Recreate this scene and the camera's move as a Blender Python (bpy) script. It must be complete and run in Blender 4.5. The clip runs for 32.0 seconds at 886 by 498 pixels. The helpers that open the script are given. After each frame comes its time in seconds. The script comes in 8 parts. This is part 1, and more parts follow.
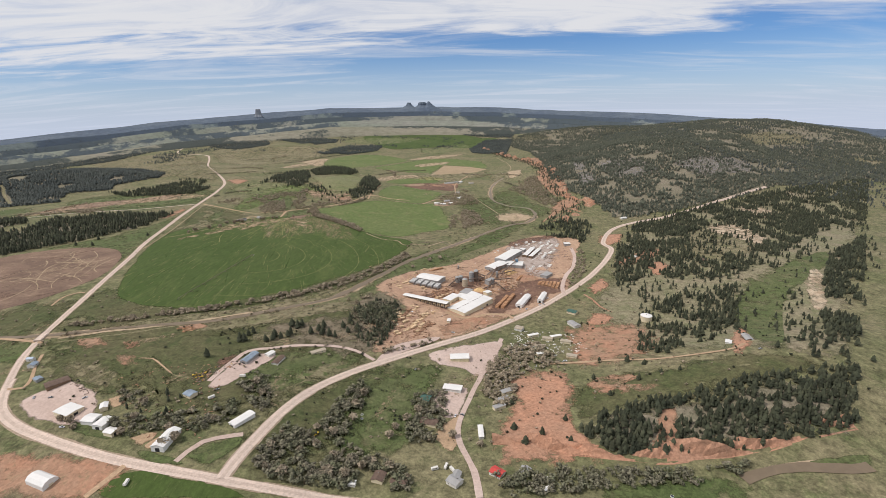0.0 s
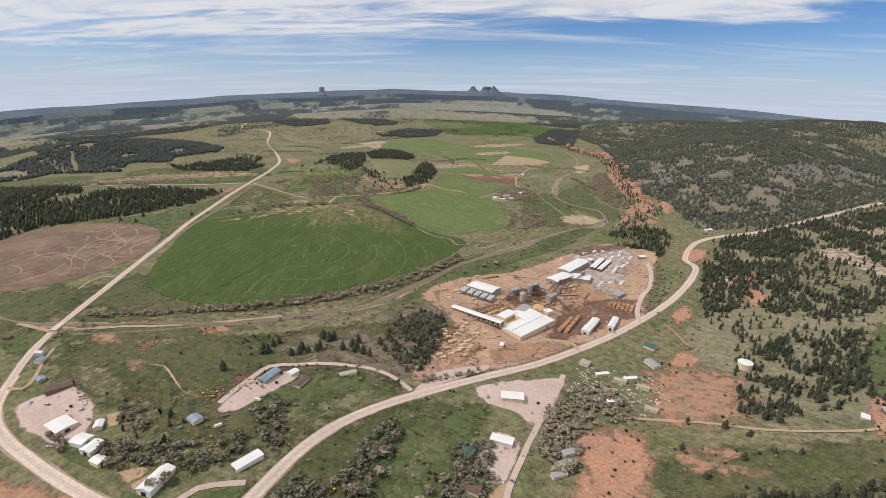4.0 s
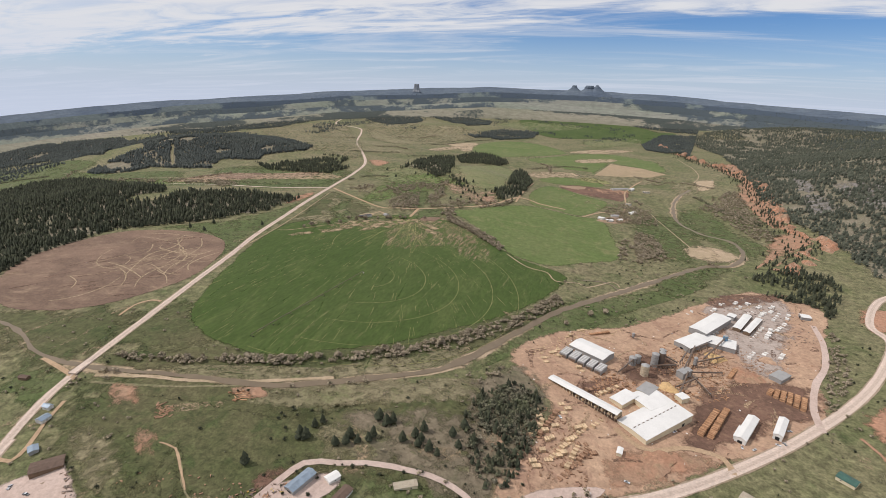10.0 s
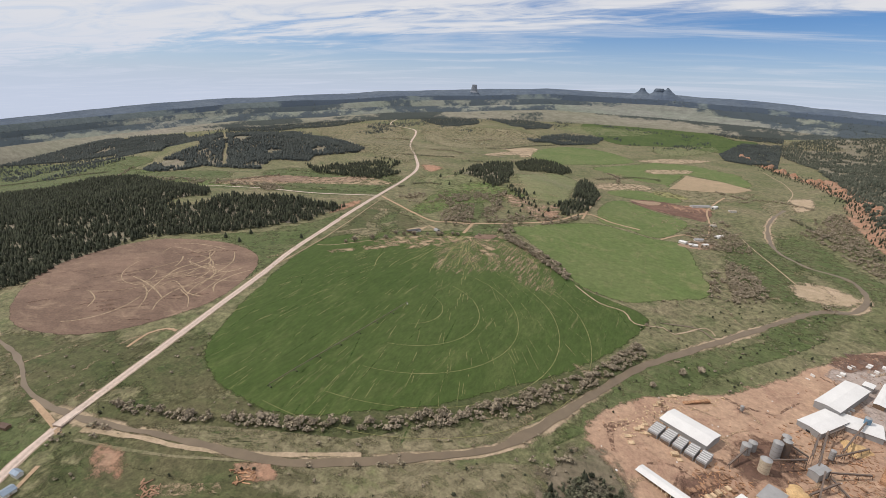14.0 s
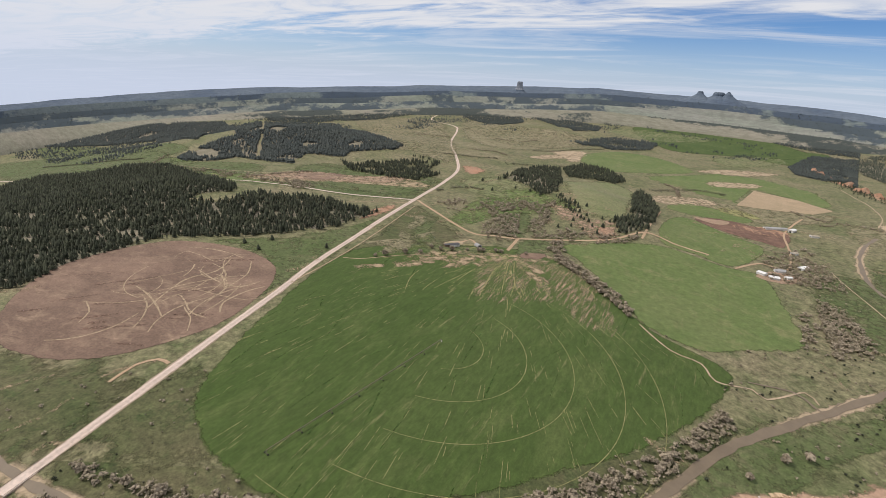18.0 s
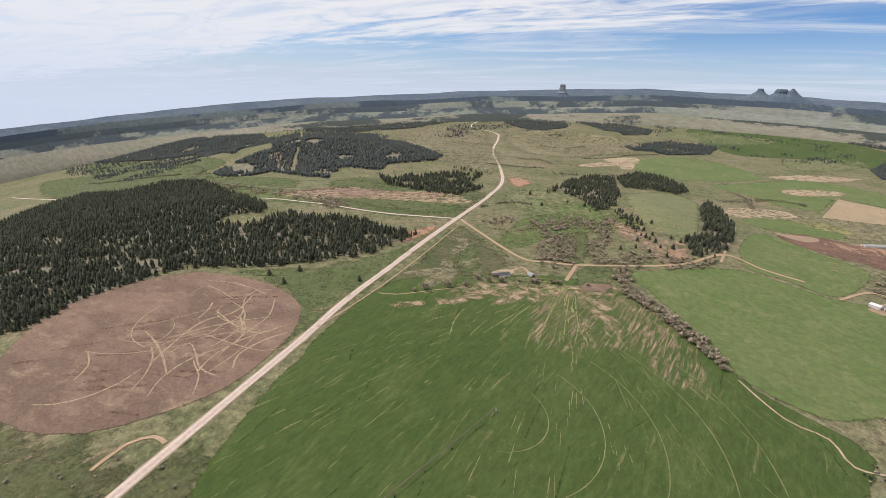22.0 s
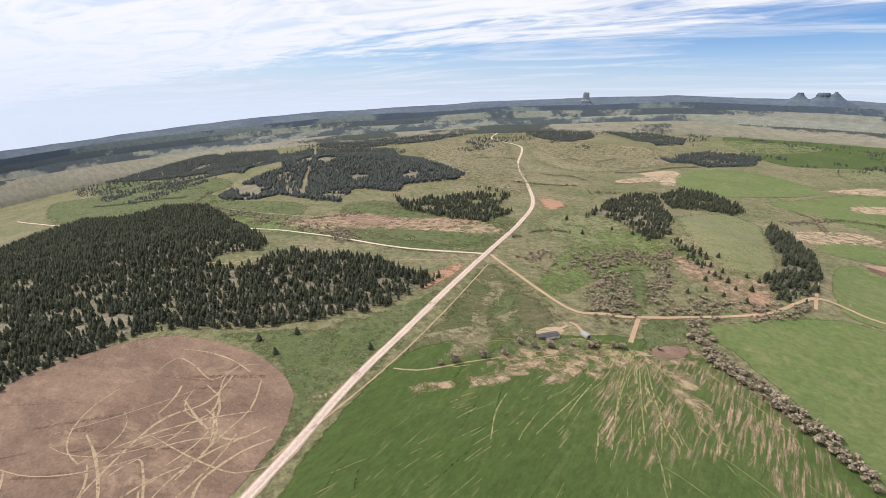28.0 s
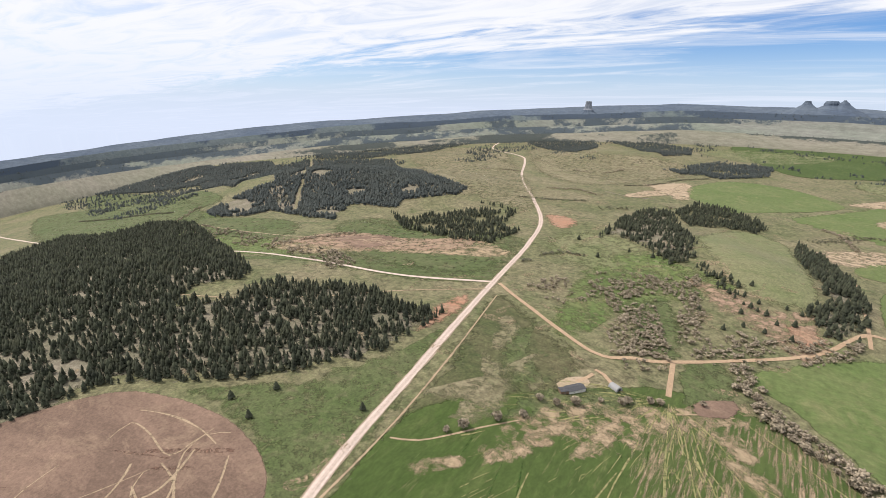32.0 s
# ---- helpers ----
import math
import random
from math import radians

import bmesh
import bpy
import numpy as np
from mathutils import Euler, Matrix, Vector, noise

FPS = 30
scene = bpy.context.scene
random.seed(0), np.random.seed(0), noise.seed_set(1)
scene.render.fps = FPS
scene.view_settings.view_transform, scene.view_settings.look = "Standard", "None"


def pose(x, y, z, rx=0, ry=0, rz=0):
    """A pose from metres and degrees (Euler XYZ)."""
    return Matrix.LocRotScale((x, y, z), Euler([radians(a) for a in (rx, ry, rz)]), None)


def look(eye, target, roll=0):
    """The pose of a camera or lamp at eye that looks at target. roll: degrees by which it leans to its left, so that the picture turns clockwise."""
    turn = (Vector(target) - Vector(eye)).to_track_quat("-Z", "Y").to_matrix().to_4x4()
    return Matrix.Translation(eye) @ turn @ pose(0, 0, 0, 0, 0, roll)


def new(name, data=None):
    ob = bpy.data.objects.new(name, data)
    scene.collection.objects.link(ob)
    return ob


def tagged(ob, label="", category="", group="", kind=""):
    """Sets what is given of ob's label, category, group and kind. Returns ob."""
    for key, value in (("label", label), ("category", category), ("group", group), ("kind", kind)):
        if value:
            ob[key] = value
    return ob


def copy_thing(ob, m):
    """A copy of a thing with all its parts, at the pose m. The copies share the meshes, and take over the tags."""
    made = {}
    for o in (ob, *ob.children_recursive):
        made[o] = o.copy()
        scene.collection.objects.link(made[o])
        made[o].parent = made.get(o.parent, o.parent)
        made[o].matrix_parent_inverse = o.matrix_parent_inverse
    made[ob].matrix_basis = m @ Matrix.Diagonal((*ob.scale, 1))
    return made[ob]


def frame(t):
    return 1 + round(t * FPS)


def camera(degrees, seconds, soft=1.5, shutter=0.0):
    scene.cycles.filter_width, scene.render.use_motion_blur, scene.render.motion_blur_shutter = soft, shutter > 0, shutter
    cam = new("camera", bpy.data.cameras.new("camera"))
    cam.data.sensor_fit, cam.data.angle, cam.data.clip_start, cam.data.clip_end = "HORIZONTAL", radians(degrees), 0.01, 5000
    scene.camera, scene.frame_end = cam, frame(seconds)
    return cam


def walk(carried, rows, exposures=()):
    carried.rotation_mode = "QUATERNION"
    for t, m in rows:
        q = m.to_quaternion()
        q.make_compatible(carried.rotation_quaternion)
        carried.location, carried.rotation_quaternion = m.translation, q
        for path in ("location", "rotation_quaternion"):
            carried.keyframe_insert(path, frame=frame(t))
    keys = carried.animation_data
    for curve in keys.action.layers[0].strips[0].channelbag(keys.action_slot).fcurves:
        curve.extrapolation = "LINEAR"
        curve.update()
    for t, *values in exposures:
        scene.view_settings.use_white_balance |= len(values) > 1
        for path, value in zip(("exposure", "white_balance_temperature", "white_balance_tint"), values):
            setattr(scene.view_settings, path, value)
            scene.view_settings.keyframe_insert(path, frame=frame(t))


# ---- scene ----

# ---- camera and its way ----
cam = camera(84.7, 32.0, soft=0.5)
ROWS = (
    (0.0, (-14.54, -74.75, 327.52, 0.435, -16.435, -1.194)),
    (0.5, (-15.79, -59.98, 327.32, 0.719, -16.481, -0.526)),
    (1.0, (-16.95, -45.28, 327.29, 1.059, -16.633, 0.041)),
    (1.5, (-18.06, -30.65, 327.38, 1.411, -16.853, 0.641)),
    (2.0, (-19.19, -16.09, 327.56, 1.790, -17.146, 1.253)),
    (2.5, (-20.46, -1.59, 327.79, 2.307, -17.496, 1.665)),
    (3.0, (-21.86, 12.88, 328.08, 3.406, -17.872, 1.819)),
    (3.5, (-23.38, 27.33, 328.40, 4.952, -18.035, 1.672)),
    (4.0, (-25.06, 41.81, 328.75, 6.881, -18.160, 1.231)),
    (4.5, (-26.91, 56.34, 329.10, 8.974, -18.269, 0.703)),
    (6.5, (-37.73, 115.25, 330.35, 12.511, -18.495, 0.612)),
    (7.0, (-41.51, 129.63, 330.98, 13.196, -18.649, 0.739)),
    (7.5, (-45.58, 143.98, 331.69, 13.912, -18.727, 0.817)),
    (8.0, (-49.98, 158.34, 332.48, 14.687, -18.732, 0.690)),
    (8.5, (-54.72, 172.75, 333.30, 15.546, -18.736, 0.686)),
    (9.0, (-59.78, 187.23, 334.09, 16.290, -18.761, 0.985)),
    (9.5, (-65.11, 201.81, 334.79, 16.891, -18.752, 1.409)),
    (10.0, (-70.72, 216.54, 335.37, 17.275, -18.725, 1.924)),
    (10.5, (-76.58, 231.35, 335.78, 17.647, -18.677, 2.069)),
    (11.0, (-82.71, 246.16, 335.98, 18.166, -18.767, 2.256)),
    (11.5, (-89.12, 260.91, 336.05, 18.776, -18.752, 2.088)),
    (12.0, (-95.76, 275.57, 336.05, 19.633, -18.775, 1.825)),
    (12.5, (-102.58, 290.09, 336.04, 20.631, -18.727, 1.614)),
    (13.0, (-109.52, 304.43, 336.04, 21.576, -18.726, 1.617)),
    (13.5, (-116.57, 318.54, 336.07, 22.959, -18.800, 2.113)),
    (14.0, (-123.72, 332.43, 336.13, 23.406, -18.899, 2.574)),
    (14.5, (-130.94, 346.12, 336.20, 23.744, -19.009, 2.962)),
    (16.5, (-160.89, 396.94, 337.10, 25.444, -19.454, 4.598)),
    (17.0, (-169.20, 409.11, 336.90, 26.230, -19.492, 4.955)),
    (17.5, (-177.60, 421.17, 336.62, 26.961, -19.567, 4.670)),
    (18.0, (-186.07, 433.13, 336.34, 27.503, -19.674, 4.427)),
    (18.5, (-194.59, 444.95, 336.09, 28.219, -19.700, 3.844)),
    (19.0, (-203.13, 456.67, 335.93, 29.098, -19.728, 3.137)),
    (19.5, (-211.69, 468.31, 335.89, 29.830, -19.631, 2.760)),
    (20.0, (-220.25, 479.89, 335.97, 30.483, -19.624, 2.524)),
    (20.5, (-228.82, 491.42, 336.16, 31.121, -19.508, 2.014)),
    (21.0, (-237.39, 502.89, 336.41, 31.579, -19.452, 1.809)),
    (21.5, (-245.97, 514.31, 336.70, 32.115, -19.276, 1.759)),
    (22.0, (-254.59, 525.63, 336.99, 32.326, -19.352, 2.546)),
    (22.5, (-263.27, 536.86, 337.30, 32.457, -19.218, 2.839)),
    (23.0, (-272.04, 547.96, 337.58, 32.396, -19.081, 3.058)),
    (23.5, (-280.90, 558.90, 337.82, 32.473, -18.823, 2.639)),
    (24.0, (-289.81, 569.68, 338.05, 32.675, -18.728, 2.553)),
    (24.5, (-298.72, 580.29, 338.29, 33.072, -18.596, 2.439)),
    (25.0, (-307.57, 590.75, 338.56, 33.537, -18.331, 1.876)),
    (25.5, (-316.33, 601.08, 338.88, 33.907, -18.288, 1.600)),
    (26.0, (-324.93, 611.30, 339.25, 34.143, -18.310, 1.219)),
    (26.5, (-333.37, 621.42, 339.66, 34.415, -18.267, 1.029)),
    (28.5, (-365.46, 660.77, 341.50, 34.434, -18.399, 1.453)),
    (29.0, (-373.14, 670.13, 341.99, 34.179, -18.395, 1.665)),
    (29.5, (-380.69, 679.37, 342.49, 34.024, -18.282, 1.619)),
    (30.0, (-388.11, 688.51, 342.98, 33.558, -18.178, 1.808)),
    (30.5, (-395.41, 697.59, 343.47, 33.296, -17.780, 1.812)),
    (31.0, (-402.60, 706.61, 343.94, 33.372, -17.509, 1.549)),
    (31.5, (-409.67, 715.59, 344.39, 33.957, -17.411, 1.231)),
    (32.0, (-416.64, 724.54, 344.82, 34.462, -17.457, 1.186)),
)


def flown(x, y, z, yaw, pitch, roll):
    a, p = radians(yaw), radians(pitch)
    return look((x, y, z), (x - math.sin(a) * math.cos(p), y + math.cos(a) * math.cos(p), z + math.sin(p)), roll)


walk(cam, [(t, flown(*row)) for t, row in ROWS], ((0, -0.45), (13, -0.46), (22, -0.28), (26, -0.12), (32, -0.06)))

# ---- sky, sun ----
SUN_AZ, SUN_EL = 106.0, 52.0  # degrees to the left of +y, above level
world = bpy.data.worlds.new("sky")
scene.world = world
world.use_nodes = True


def sky_world():
    nt = world.node_tree
    nt.nodes.clear()
    add = nt.nodes.new
    out, bg = add("ShaderNodeOutputWorld"), add("ShaderNodeBackground")
    sky = add("ShaderNodeTexSky")
    sky.sky_type, sky.sun_disc = "NISHITA", False
    sky.sun_elevation, sky.sun_rotation = radians(SUN_EL), radians(-SUN_AZ)
    sky.altitude, sky.dust_density, sky.air_density = 1200, 0.6, 1.0
    co, sep = add("ShaderNodeTexCoord"), add("ShaderNodeSeparateXYZ")
    nt.links.new(co.outputs["Generated"], sep.inputs[0])
    # directions laid on a flat cloud layer
    up = add("ShaderNodeMath"); up.operation = "ADD"; up.inputs[1].default_value = 0.09
    nt.links.new(sep.outputs["Z"], up.inputs[0])
    top = add("ShaderNodeMath"); top.operation = "MAXIMUM"; top.inputs[1].default_value = 0.02
    nt.links.new(up.outputs[0], top.inputs[0])
    dx, dy = add("ShaderNodeMath"), add("ShaderNodeMath")
    for d, axis in ((dx, "X"), (dy, "Y")):
        d.operation = "DIVIDE"
        nt.links.new(sep.outputs[axis], d.inputs[0])
        nt.links.new(top.outputs[0], d.inputs[1])
    flat = add("ShaderNodeCombineXYZ")
    nt.links.new(dx.outputs[0], flat.inputs[0])
    nt.links.new(dy.outputs[0], flat.inputs[1])
    def sums(op, x, y, z=None):
        n = add("ShaderNodeMath")
        n.operation = op
        for k, v in enumerate((x, y, z)):
            if isinstance(v, (int, float)):
                n.inputs[k].default_value = v
            elif v is not None:
                nt.links.new(v, n.inputs[k])
        return n.outputs[0]

    def noise(scale, detail, rg, dist, squeeze, at=(0, 0, 0)):
        m, n = add("ShaderNodeMapping"), add("ShaderNodeTexNoise")
        m.inputs["Scale"].default_value, m.inputs["Location"].default_value = squeeze, at
        m.inputs["Rotation"].default_value = (0, 0, radians(CLOUD_TURN))
        nt.links.new(flat.outputs[0], m.inputs[0])
        nt.links.new(m.outputs[0], n.inputs["Vector"])
        n.inputs["Scale"].default_value, n.inputs["Detail"].default_value = scale, detail
        n.inputs["Roughness"].default_value, n.inputs["Distortion"].default_value = rg, dist
        return n.outputs[0]

    def graded(v, lo, hi, a=0.0, b=1.0):
        r = add("ShaderNodeMapRange")
        r.interpolation_type = "SMOOTHSTEP"
        for k, x in (("From Min", lo), ("From Max", hi), ("To Min", a), ("To Max", b)):
            r.inputs[k].default_value = x
        nt.links.new(v, r.inputs["Value"])
        return r.outputs[0]

    # one sheet of high cloud with a straight far edge, thinning to the right
    big = noise(0.8, 8, 0.6, 0.8, (0.35, 1.0, 1), CLOUD_AT)
    fine = noise(1.9, 8, 0.60, 1.6, (0.42, 1.0, 1))
    edge = sums("MULTIPLY_ADD", dy.outputs[0], -0.55, 0.55 * 5.15)
    thin = sums("MULTIPLY", sums("MAXIMUM", sums("ADD", dx.outputs[0], -0.6), 0.0), -0.34)
    body = sums("ADD", edge, thin)
    body = sums("ADD", body, sums("MULTIPLY", sums("ADD", big, -0.5), 3.2))
    body = sums("ADD", body, sums("MULTIPLY", sums("ADD", fine, -0.5), 1.4))
    sheet_of = sums("MULTIPLY", graded(body, -0.2, 0.55), graded(fine, 0.25, 0.60, 0.62, 1.0))
    wisps = sums("MULTIPLY", graded(noise(1.1, 9, 0.62, 1.0, (0.28, 0.9, 1), (4, 2, 0)), 0.44, 0.72), 0.62)
    cloud = sums("MAXIMUM", sheet_of, wisps)
    veil = graded(sep.outputs["Z"], -0.06, 0.125, 0.92, 0.0)
    deep = add("ShaderNodeMixRGB"); deep.blend_type = "MULTIPLY"; deep.inputs[0].default_value = 1.0
    deep.inputs[2].default_value = (0.58, 0.86, 1.30, 1)
    nt.links.new(sky.outputs[0], deep.inputs[1])
    last = deep.outputs[0]
    for fac, colour in ((cloud, (10.0, 10.1, 10.6, 1)), (veil, (8.0, 8.8, 10.8, 1))):
        m = add("ShaderNodeMixRGB")
        m.inputs[2].default_value = colour
        nt.links.new(fac, m.inputs[0])
        nt.links.new(last, m.inputs[1])
        last = m.outputs[0]
    nt.links.new(last, bg.inputs[0])
    bg.inputs[1].default_value = 0.10
    nt.links.new(bg.outputs[0], out.inputs[0])


CLOUD_TURN, CLOUD_AT = 6.0, (0.3, 1.7, 0)
sky_world()

sun_data = bpy.data.lights.new("sun", "SUN")
sun_data.energy, sun_data.angle, sun_data.color = 3.9, radians(0.5), (1.0, 0.925, 0.86)
sun = new("sun", sun_data)
sun.matrix_world = look((-math.sin(radians(SUN_AZ)) * 100, math.cos(radians(SUN_AZ)) * 100, 100 * math.tan(radians(SUN_EL))), (0, 0, 0))

# ---- materials ----
GRASSY = ("grass", "lush grass", "olive pasture", "dry pasture", "thin hill grass", "short mound grass", "forest floor")


def material(name, colour, second=None, scale=0.2, fine=3.0, rough=0.85, metal=0.0, bump=0.3, third=None, island=0.0, each=0.0, stretch=None, spread=(0.35, 0.65), grain=None, streak=None, speck=None):
    """A surface of two or three colours mixed by noise at two sizes (per metre), with fine relief."""
    m = bpy.data.materials.new(name)
    m.use_nodes = True
    nt = m.node_tree
    add, link = nt.nodes.new, nt.links.new
    bsdf = nt.nodes["Principled BSDF"]
    bsdf.inputs["Roughness"].default_value, bsdf.inputs["Metallic"].default_value = rough, metal
    bsdf.inputs["Specular IOR Level"].default_value = 0.25
    co = add("ShaderNodeTexCoord")
    vec = co.outputs["Object"]
    if stretch:
        mp = add("ShaderNodeMapping")
        mp.inputs["Scale"].default_value = stretch[:3]
        mp.inputs["Rotation"].default_value = (0, 0, radians(stretch[3] if len(stretch) > 3 else 0))
        link(vec, mp.inputs[0])
        vec = mp.outputs[0]
    grain = grain if grain is not None else (0.08 if bump <= 0.05 else 0.35)
    second = second or tuple(c * 0.72 for c in colour)

    def noise_at(s, detail=5, rg=0.6, dist=0.0):
        n = add("ShaderNodeTexNoise")
        n.inputs["Scale"].default_value, n.inputs["Detail"].default_value = s, detail
        n.inputs["Roughness"].default_value, n.inputs["Distortion"].default_value = rg, dist
        link(vec, n.inputs["Vector"])
        return n

    def mixed(fac, a, b, lo, hi):
        r = add("ShaderNodeMapRange")
        r.inputs["From Min"].default_value, r.inputs["From Max"].default_value = lo, hi
        link(fac, r.inputs["Value"])
        x = add("ShaderNodeMixRGB")
        link(r.outputs[0], x.inputs[0])
        for k, v in ((1, a), (2, b)):
            if isinstance(v, tuple):
                x.inputs[k].default_value = (*v, 1)
            else:
                link(v, x.inputs[k])
        return x.outputs[0]

    big, small = noise_at(scale, 6, 0.62, 0.4), noise_at(fine, 7, 0.75)
    c = mixed(big.outputs[0], tuple(colour), tuple(second), *spread)
    if third:
        c = mixed(noise_at(scale * 3.1, 6, 0.7, 0.6).outputs[0], c, tuple(third), 0.52, 0.72)
    if streak:  # thin drawn-out marks
        colour2, sc, thin, turn, lo, hi = streak
        keep, mp = vec, add("ShaderNodeMapping")
        mp.inputs["Scale"].default_value, mp.inputs["Rotation"].default_value = (1, thin, 1), (0, 0, radians(turn))
        link(co.outputs["Object"], mp.inputs[0])
        vec = mp.outputs[0]
        c = mixed(noise_at(sc, 5, 0.7, 0.2).outputs[0], c, tuple(colour2), lo, hi)
        vec = keep
    hsv = add("ShaderNodeHueSaturation")
    link(c, hsv.inputs["Color"])
    v = add("ShaderNodeMapRange")
    v.inputs["From Min"].default_value, v.inputs["From Max"].default_value = 0.25, 0.75
    v.inputs["To Min"].default_value, v.inputs["To Max"].default_value = 1 - grain, 1 + grain
    link(small.outputs[0], v.inputs["Value"])
    val = v.outputs[0]
    speck = (0.30 if name in GRASSY else 0.12 if rough >= 0.95 else 0.0) if speck is None else speck
    if speck:  # tufts, clods and stones
        w = add("ShaderNodeMapRange")
        w.inputs["From Min"].default_value, w.inputs["From Max"].default_value = 0.36, 0.64
        w.inputs["To Min"].default_value, w.inputs["To Max"].default_value = 1 - speck, 1 + speck
        tuft = noise_at(0.36, 4, 0.85)
        link(co.outputs["Object"], tuft.inputs["Vector"])
        link(tuft.outputs[0], w.inputs["Value"])
        mul = add("ShaderNodeMath"); mul.operation = "MULTIPLY"
        link(val, mul.inputs[0]); link(w.outputs[0], mul.inputs[1])
        val = mul.outputs[0]
    for amount, source in ((island, "geo"), (each, "ob")):
        if amount:
            src = add("ShaderNodeNewGeometry").outputs["Random Per Island"] if source == "geo" else add("ShaderNodeObjectInfo").outputs["Random"]
            w = add("ShaderNodeMapRange")
            w.inputs["To Min"].default_value, w.inputs["To Max"].default_value = 1 - amount, 1 + amount
            link(src, w.inputs["Value"])
            mul = add("ShaderNodeMath"); mul.operation = "MULTIPLY"
            link(val, mul.inputs[0]); link(w.outputs[0], mul.inputs[1])
            val = mul.outputs[0]
    link(val, hsv.inputs["Value"])
    link(hsv.outputs[0], bsdf.inputs["Base Color"])
    if bump:
        b = add("ShaderNodeBump")
        b.inputs["Strength"].default_value, b.inputs["Distance"].default_value = bump, 0.4 / fine
        link(small.outputs[0], b.inputs["Height"])
        link(b.outputs[0], bsdf.inputs["Normal"])
    return m


GRASS = material("grass", (0.120, 0.126, 0.058), (0.190, 0.165, 0.098), 0.006, 0.10, 0.95, third=(0.078, 0.098, 0.038), grain=0.8)
CROP = material("crop", (0.050, 0.080, 0.018), (0.062, 0.090, 0.024), 0.010, 0.22, 0.95, third=(0.086, 0.111, 0.034), stretch=(1, 0.3, 1, 8), streak=((0.20, 0.185, 0.085), 0.16, 0.10, 8, 0.60, 0.78))
CROP_PALE = material("pale crop", (0.098, 0.138, 0.042), (0.125, 0.152, 0.056), 0.008, 0.10, 0.95, third=(0.175, 0.180, 0.078), streak=((0.19, 0.18, 0.085), 0.10, 0.12, -35, 0.62, 0.80))
LUSH = material("lush grass", (0.074, 0.100, 0.034), (0.102, 0.114, 0.050), 0.012, 0.12, 0.95, third=(0.15, 0.138, 0.075), grain=0.5)
TILLED = material("tilled soil", (0.210, 0.140, 0.102), (0.150, 0.100, 0.073), 0.013, 0.12, 0.95, third=(0.270, 0.190, 0.132), spread=(0.42, 0.58), stretch=(0.5, 1, 1, -25), grain=0.2, speck=0.22)
STRAW = material("straw", (0.37, 0.275, 0.18), (0.29, 0.225, 0.14), 0.02, 0.2, 0.95)
ROAD = material("pale asphalt", (0.60, 0.485, 0.41), (0.53, 0.43, 0.365), 0.03, 0.4, 0.9, bump=0.1)
DIRT = material("dirt road", (0.42, 0.30, 0.195), (0.36, 0.25, 0.16), 0.05, 0.5, 0.95)
YARD = material("bare yard", (0.44, 0.30, 0.205), (0.35, 0.225, 0.155), 0.016, 0.15, 0.95, third=(0.27, 0.16, 0.115))
PINKGRAVEL = material("pink gravel", (0.52, 0.41, 0.36), (0.45, 0.345, 0.295), 0.02, 0.2, 0.95, grain=0.14)
RED = material("red earth", (0.36, 0.195, 0.125), (0.31, 0.20, 0.135), 0.03, 0.2, 0.95, third=(0.24, 0.185, 0.11))
MUD = material("muddy water", (0.185, 0.142, 0.095), (0.15, 0.115, 0.078), 0.05, 0.6, 0.5, bump=0.05)
SAND = material("river sand", (0.42, 0.32, 0.225), (0.31, 0.245, 0.155), 0.05, 0.5, 0.95)
PINE = material("pine needles", (0.029, 0.035, 0.022), (0.056, 0.060, 0.036), 0.05, 0.8, 0.9, island=0.45)
# needles of the far woods, with distance haze tinted into them
PINE_FAR_HAZE = material("haze-blue far pines", (0.044, 0.053, 0.051), (0.060, 0.068, 0.060), 0.01, 0.2, 0.9, island=0.35)
FLOOR = material("forest floor", (0.150, 0.140, 0.092), (0.215, 0.185, 0.138), 0.02, 0.2, 0.95, grain=0.5)
BARK = material("bark", (0.12, 0.08, 0.055), None, 0.5, 4, 0.95)
TWIG = material("budding twigs", (0.31, 0.255, 0.19), (0.225, 0.192, 0.130), 0.05, 0.8, 0.95, island=0.4)
TWIG_DARK = material("bare dark twigs", (0.170, 0.152, 0.112), (0.112, 0.120, 0.070), 0.05, 0.8, 0.95, island=0.45)
# the blue is distance haze, put into the colour of hills and buttes
FAR_HAZE = material("haze-blue far hills", (0.080, 0.105, 0.145), (0.115, 0.142, 0.175), 0.004, 0.03, 1.0, stretch=(1, 1, 5))
ROCK = material("grey rock", (0.22, 0.20, 0.18), (0.17, 0.16, 0.15), 0.02, 0.2, 0.95)
WHITE_METAL = material("white sheet metal", (0.70, 0.69, 0.67), (0.63, 0.62, 0.60), 0.05, 0.6, 0.5, bump=0.05)
CREAM = material("cream siding", (0.66, 0.58, 0.42), (0.60, 0.52, 0.38), 0.08, 1, 0.7, bump=0.05)
GREY_METAL = material("grey sheet metal", (0.33, 0.325, 0.32), (0.27, 0.265, 0.26), 0.08, 1, 0.6, 0.0, bump=0.05)


FADED = {}


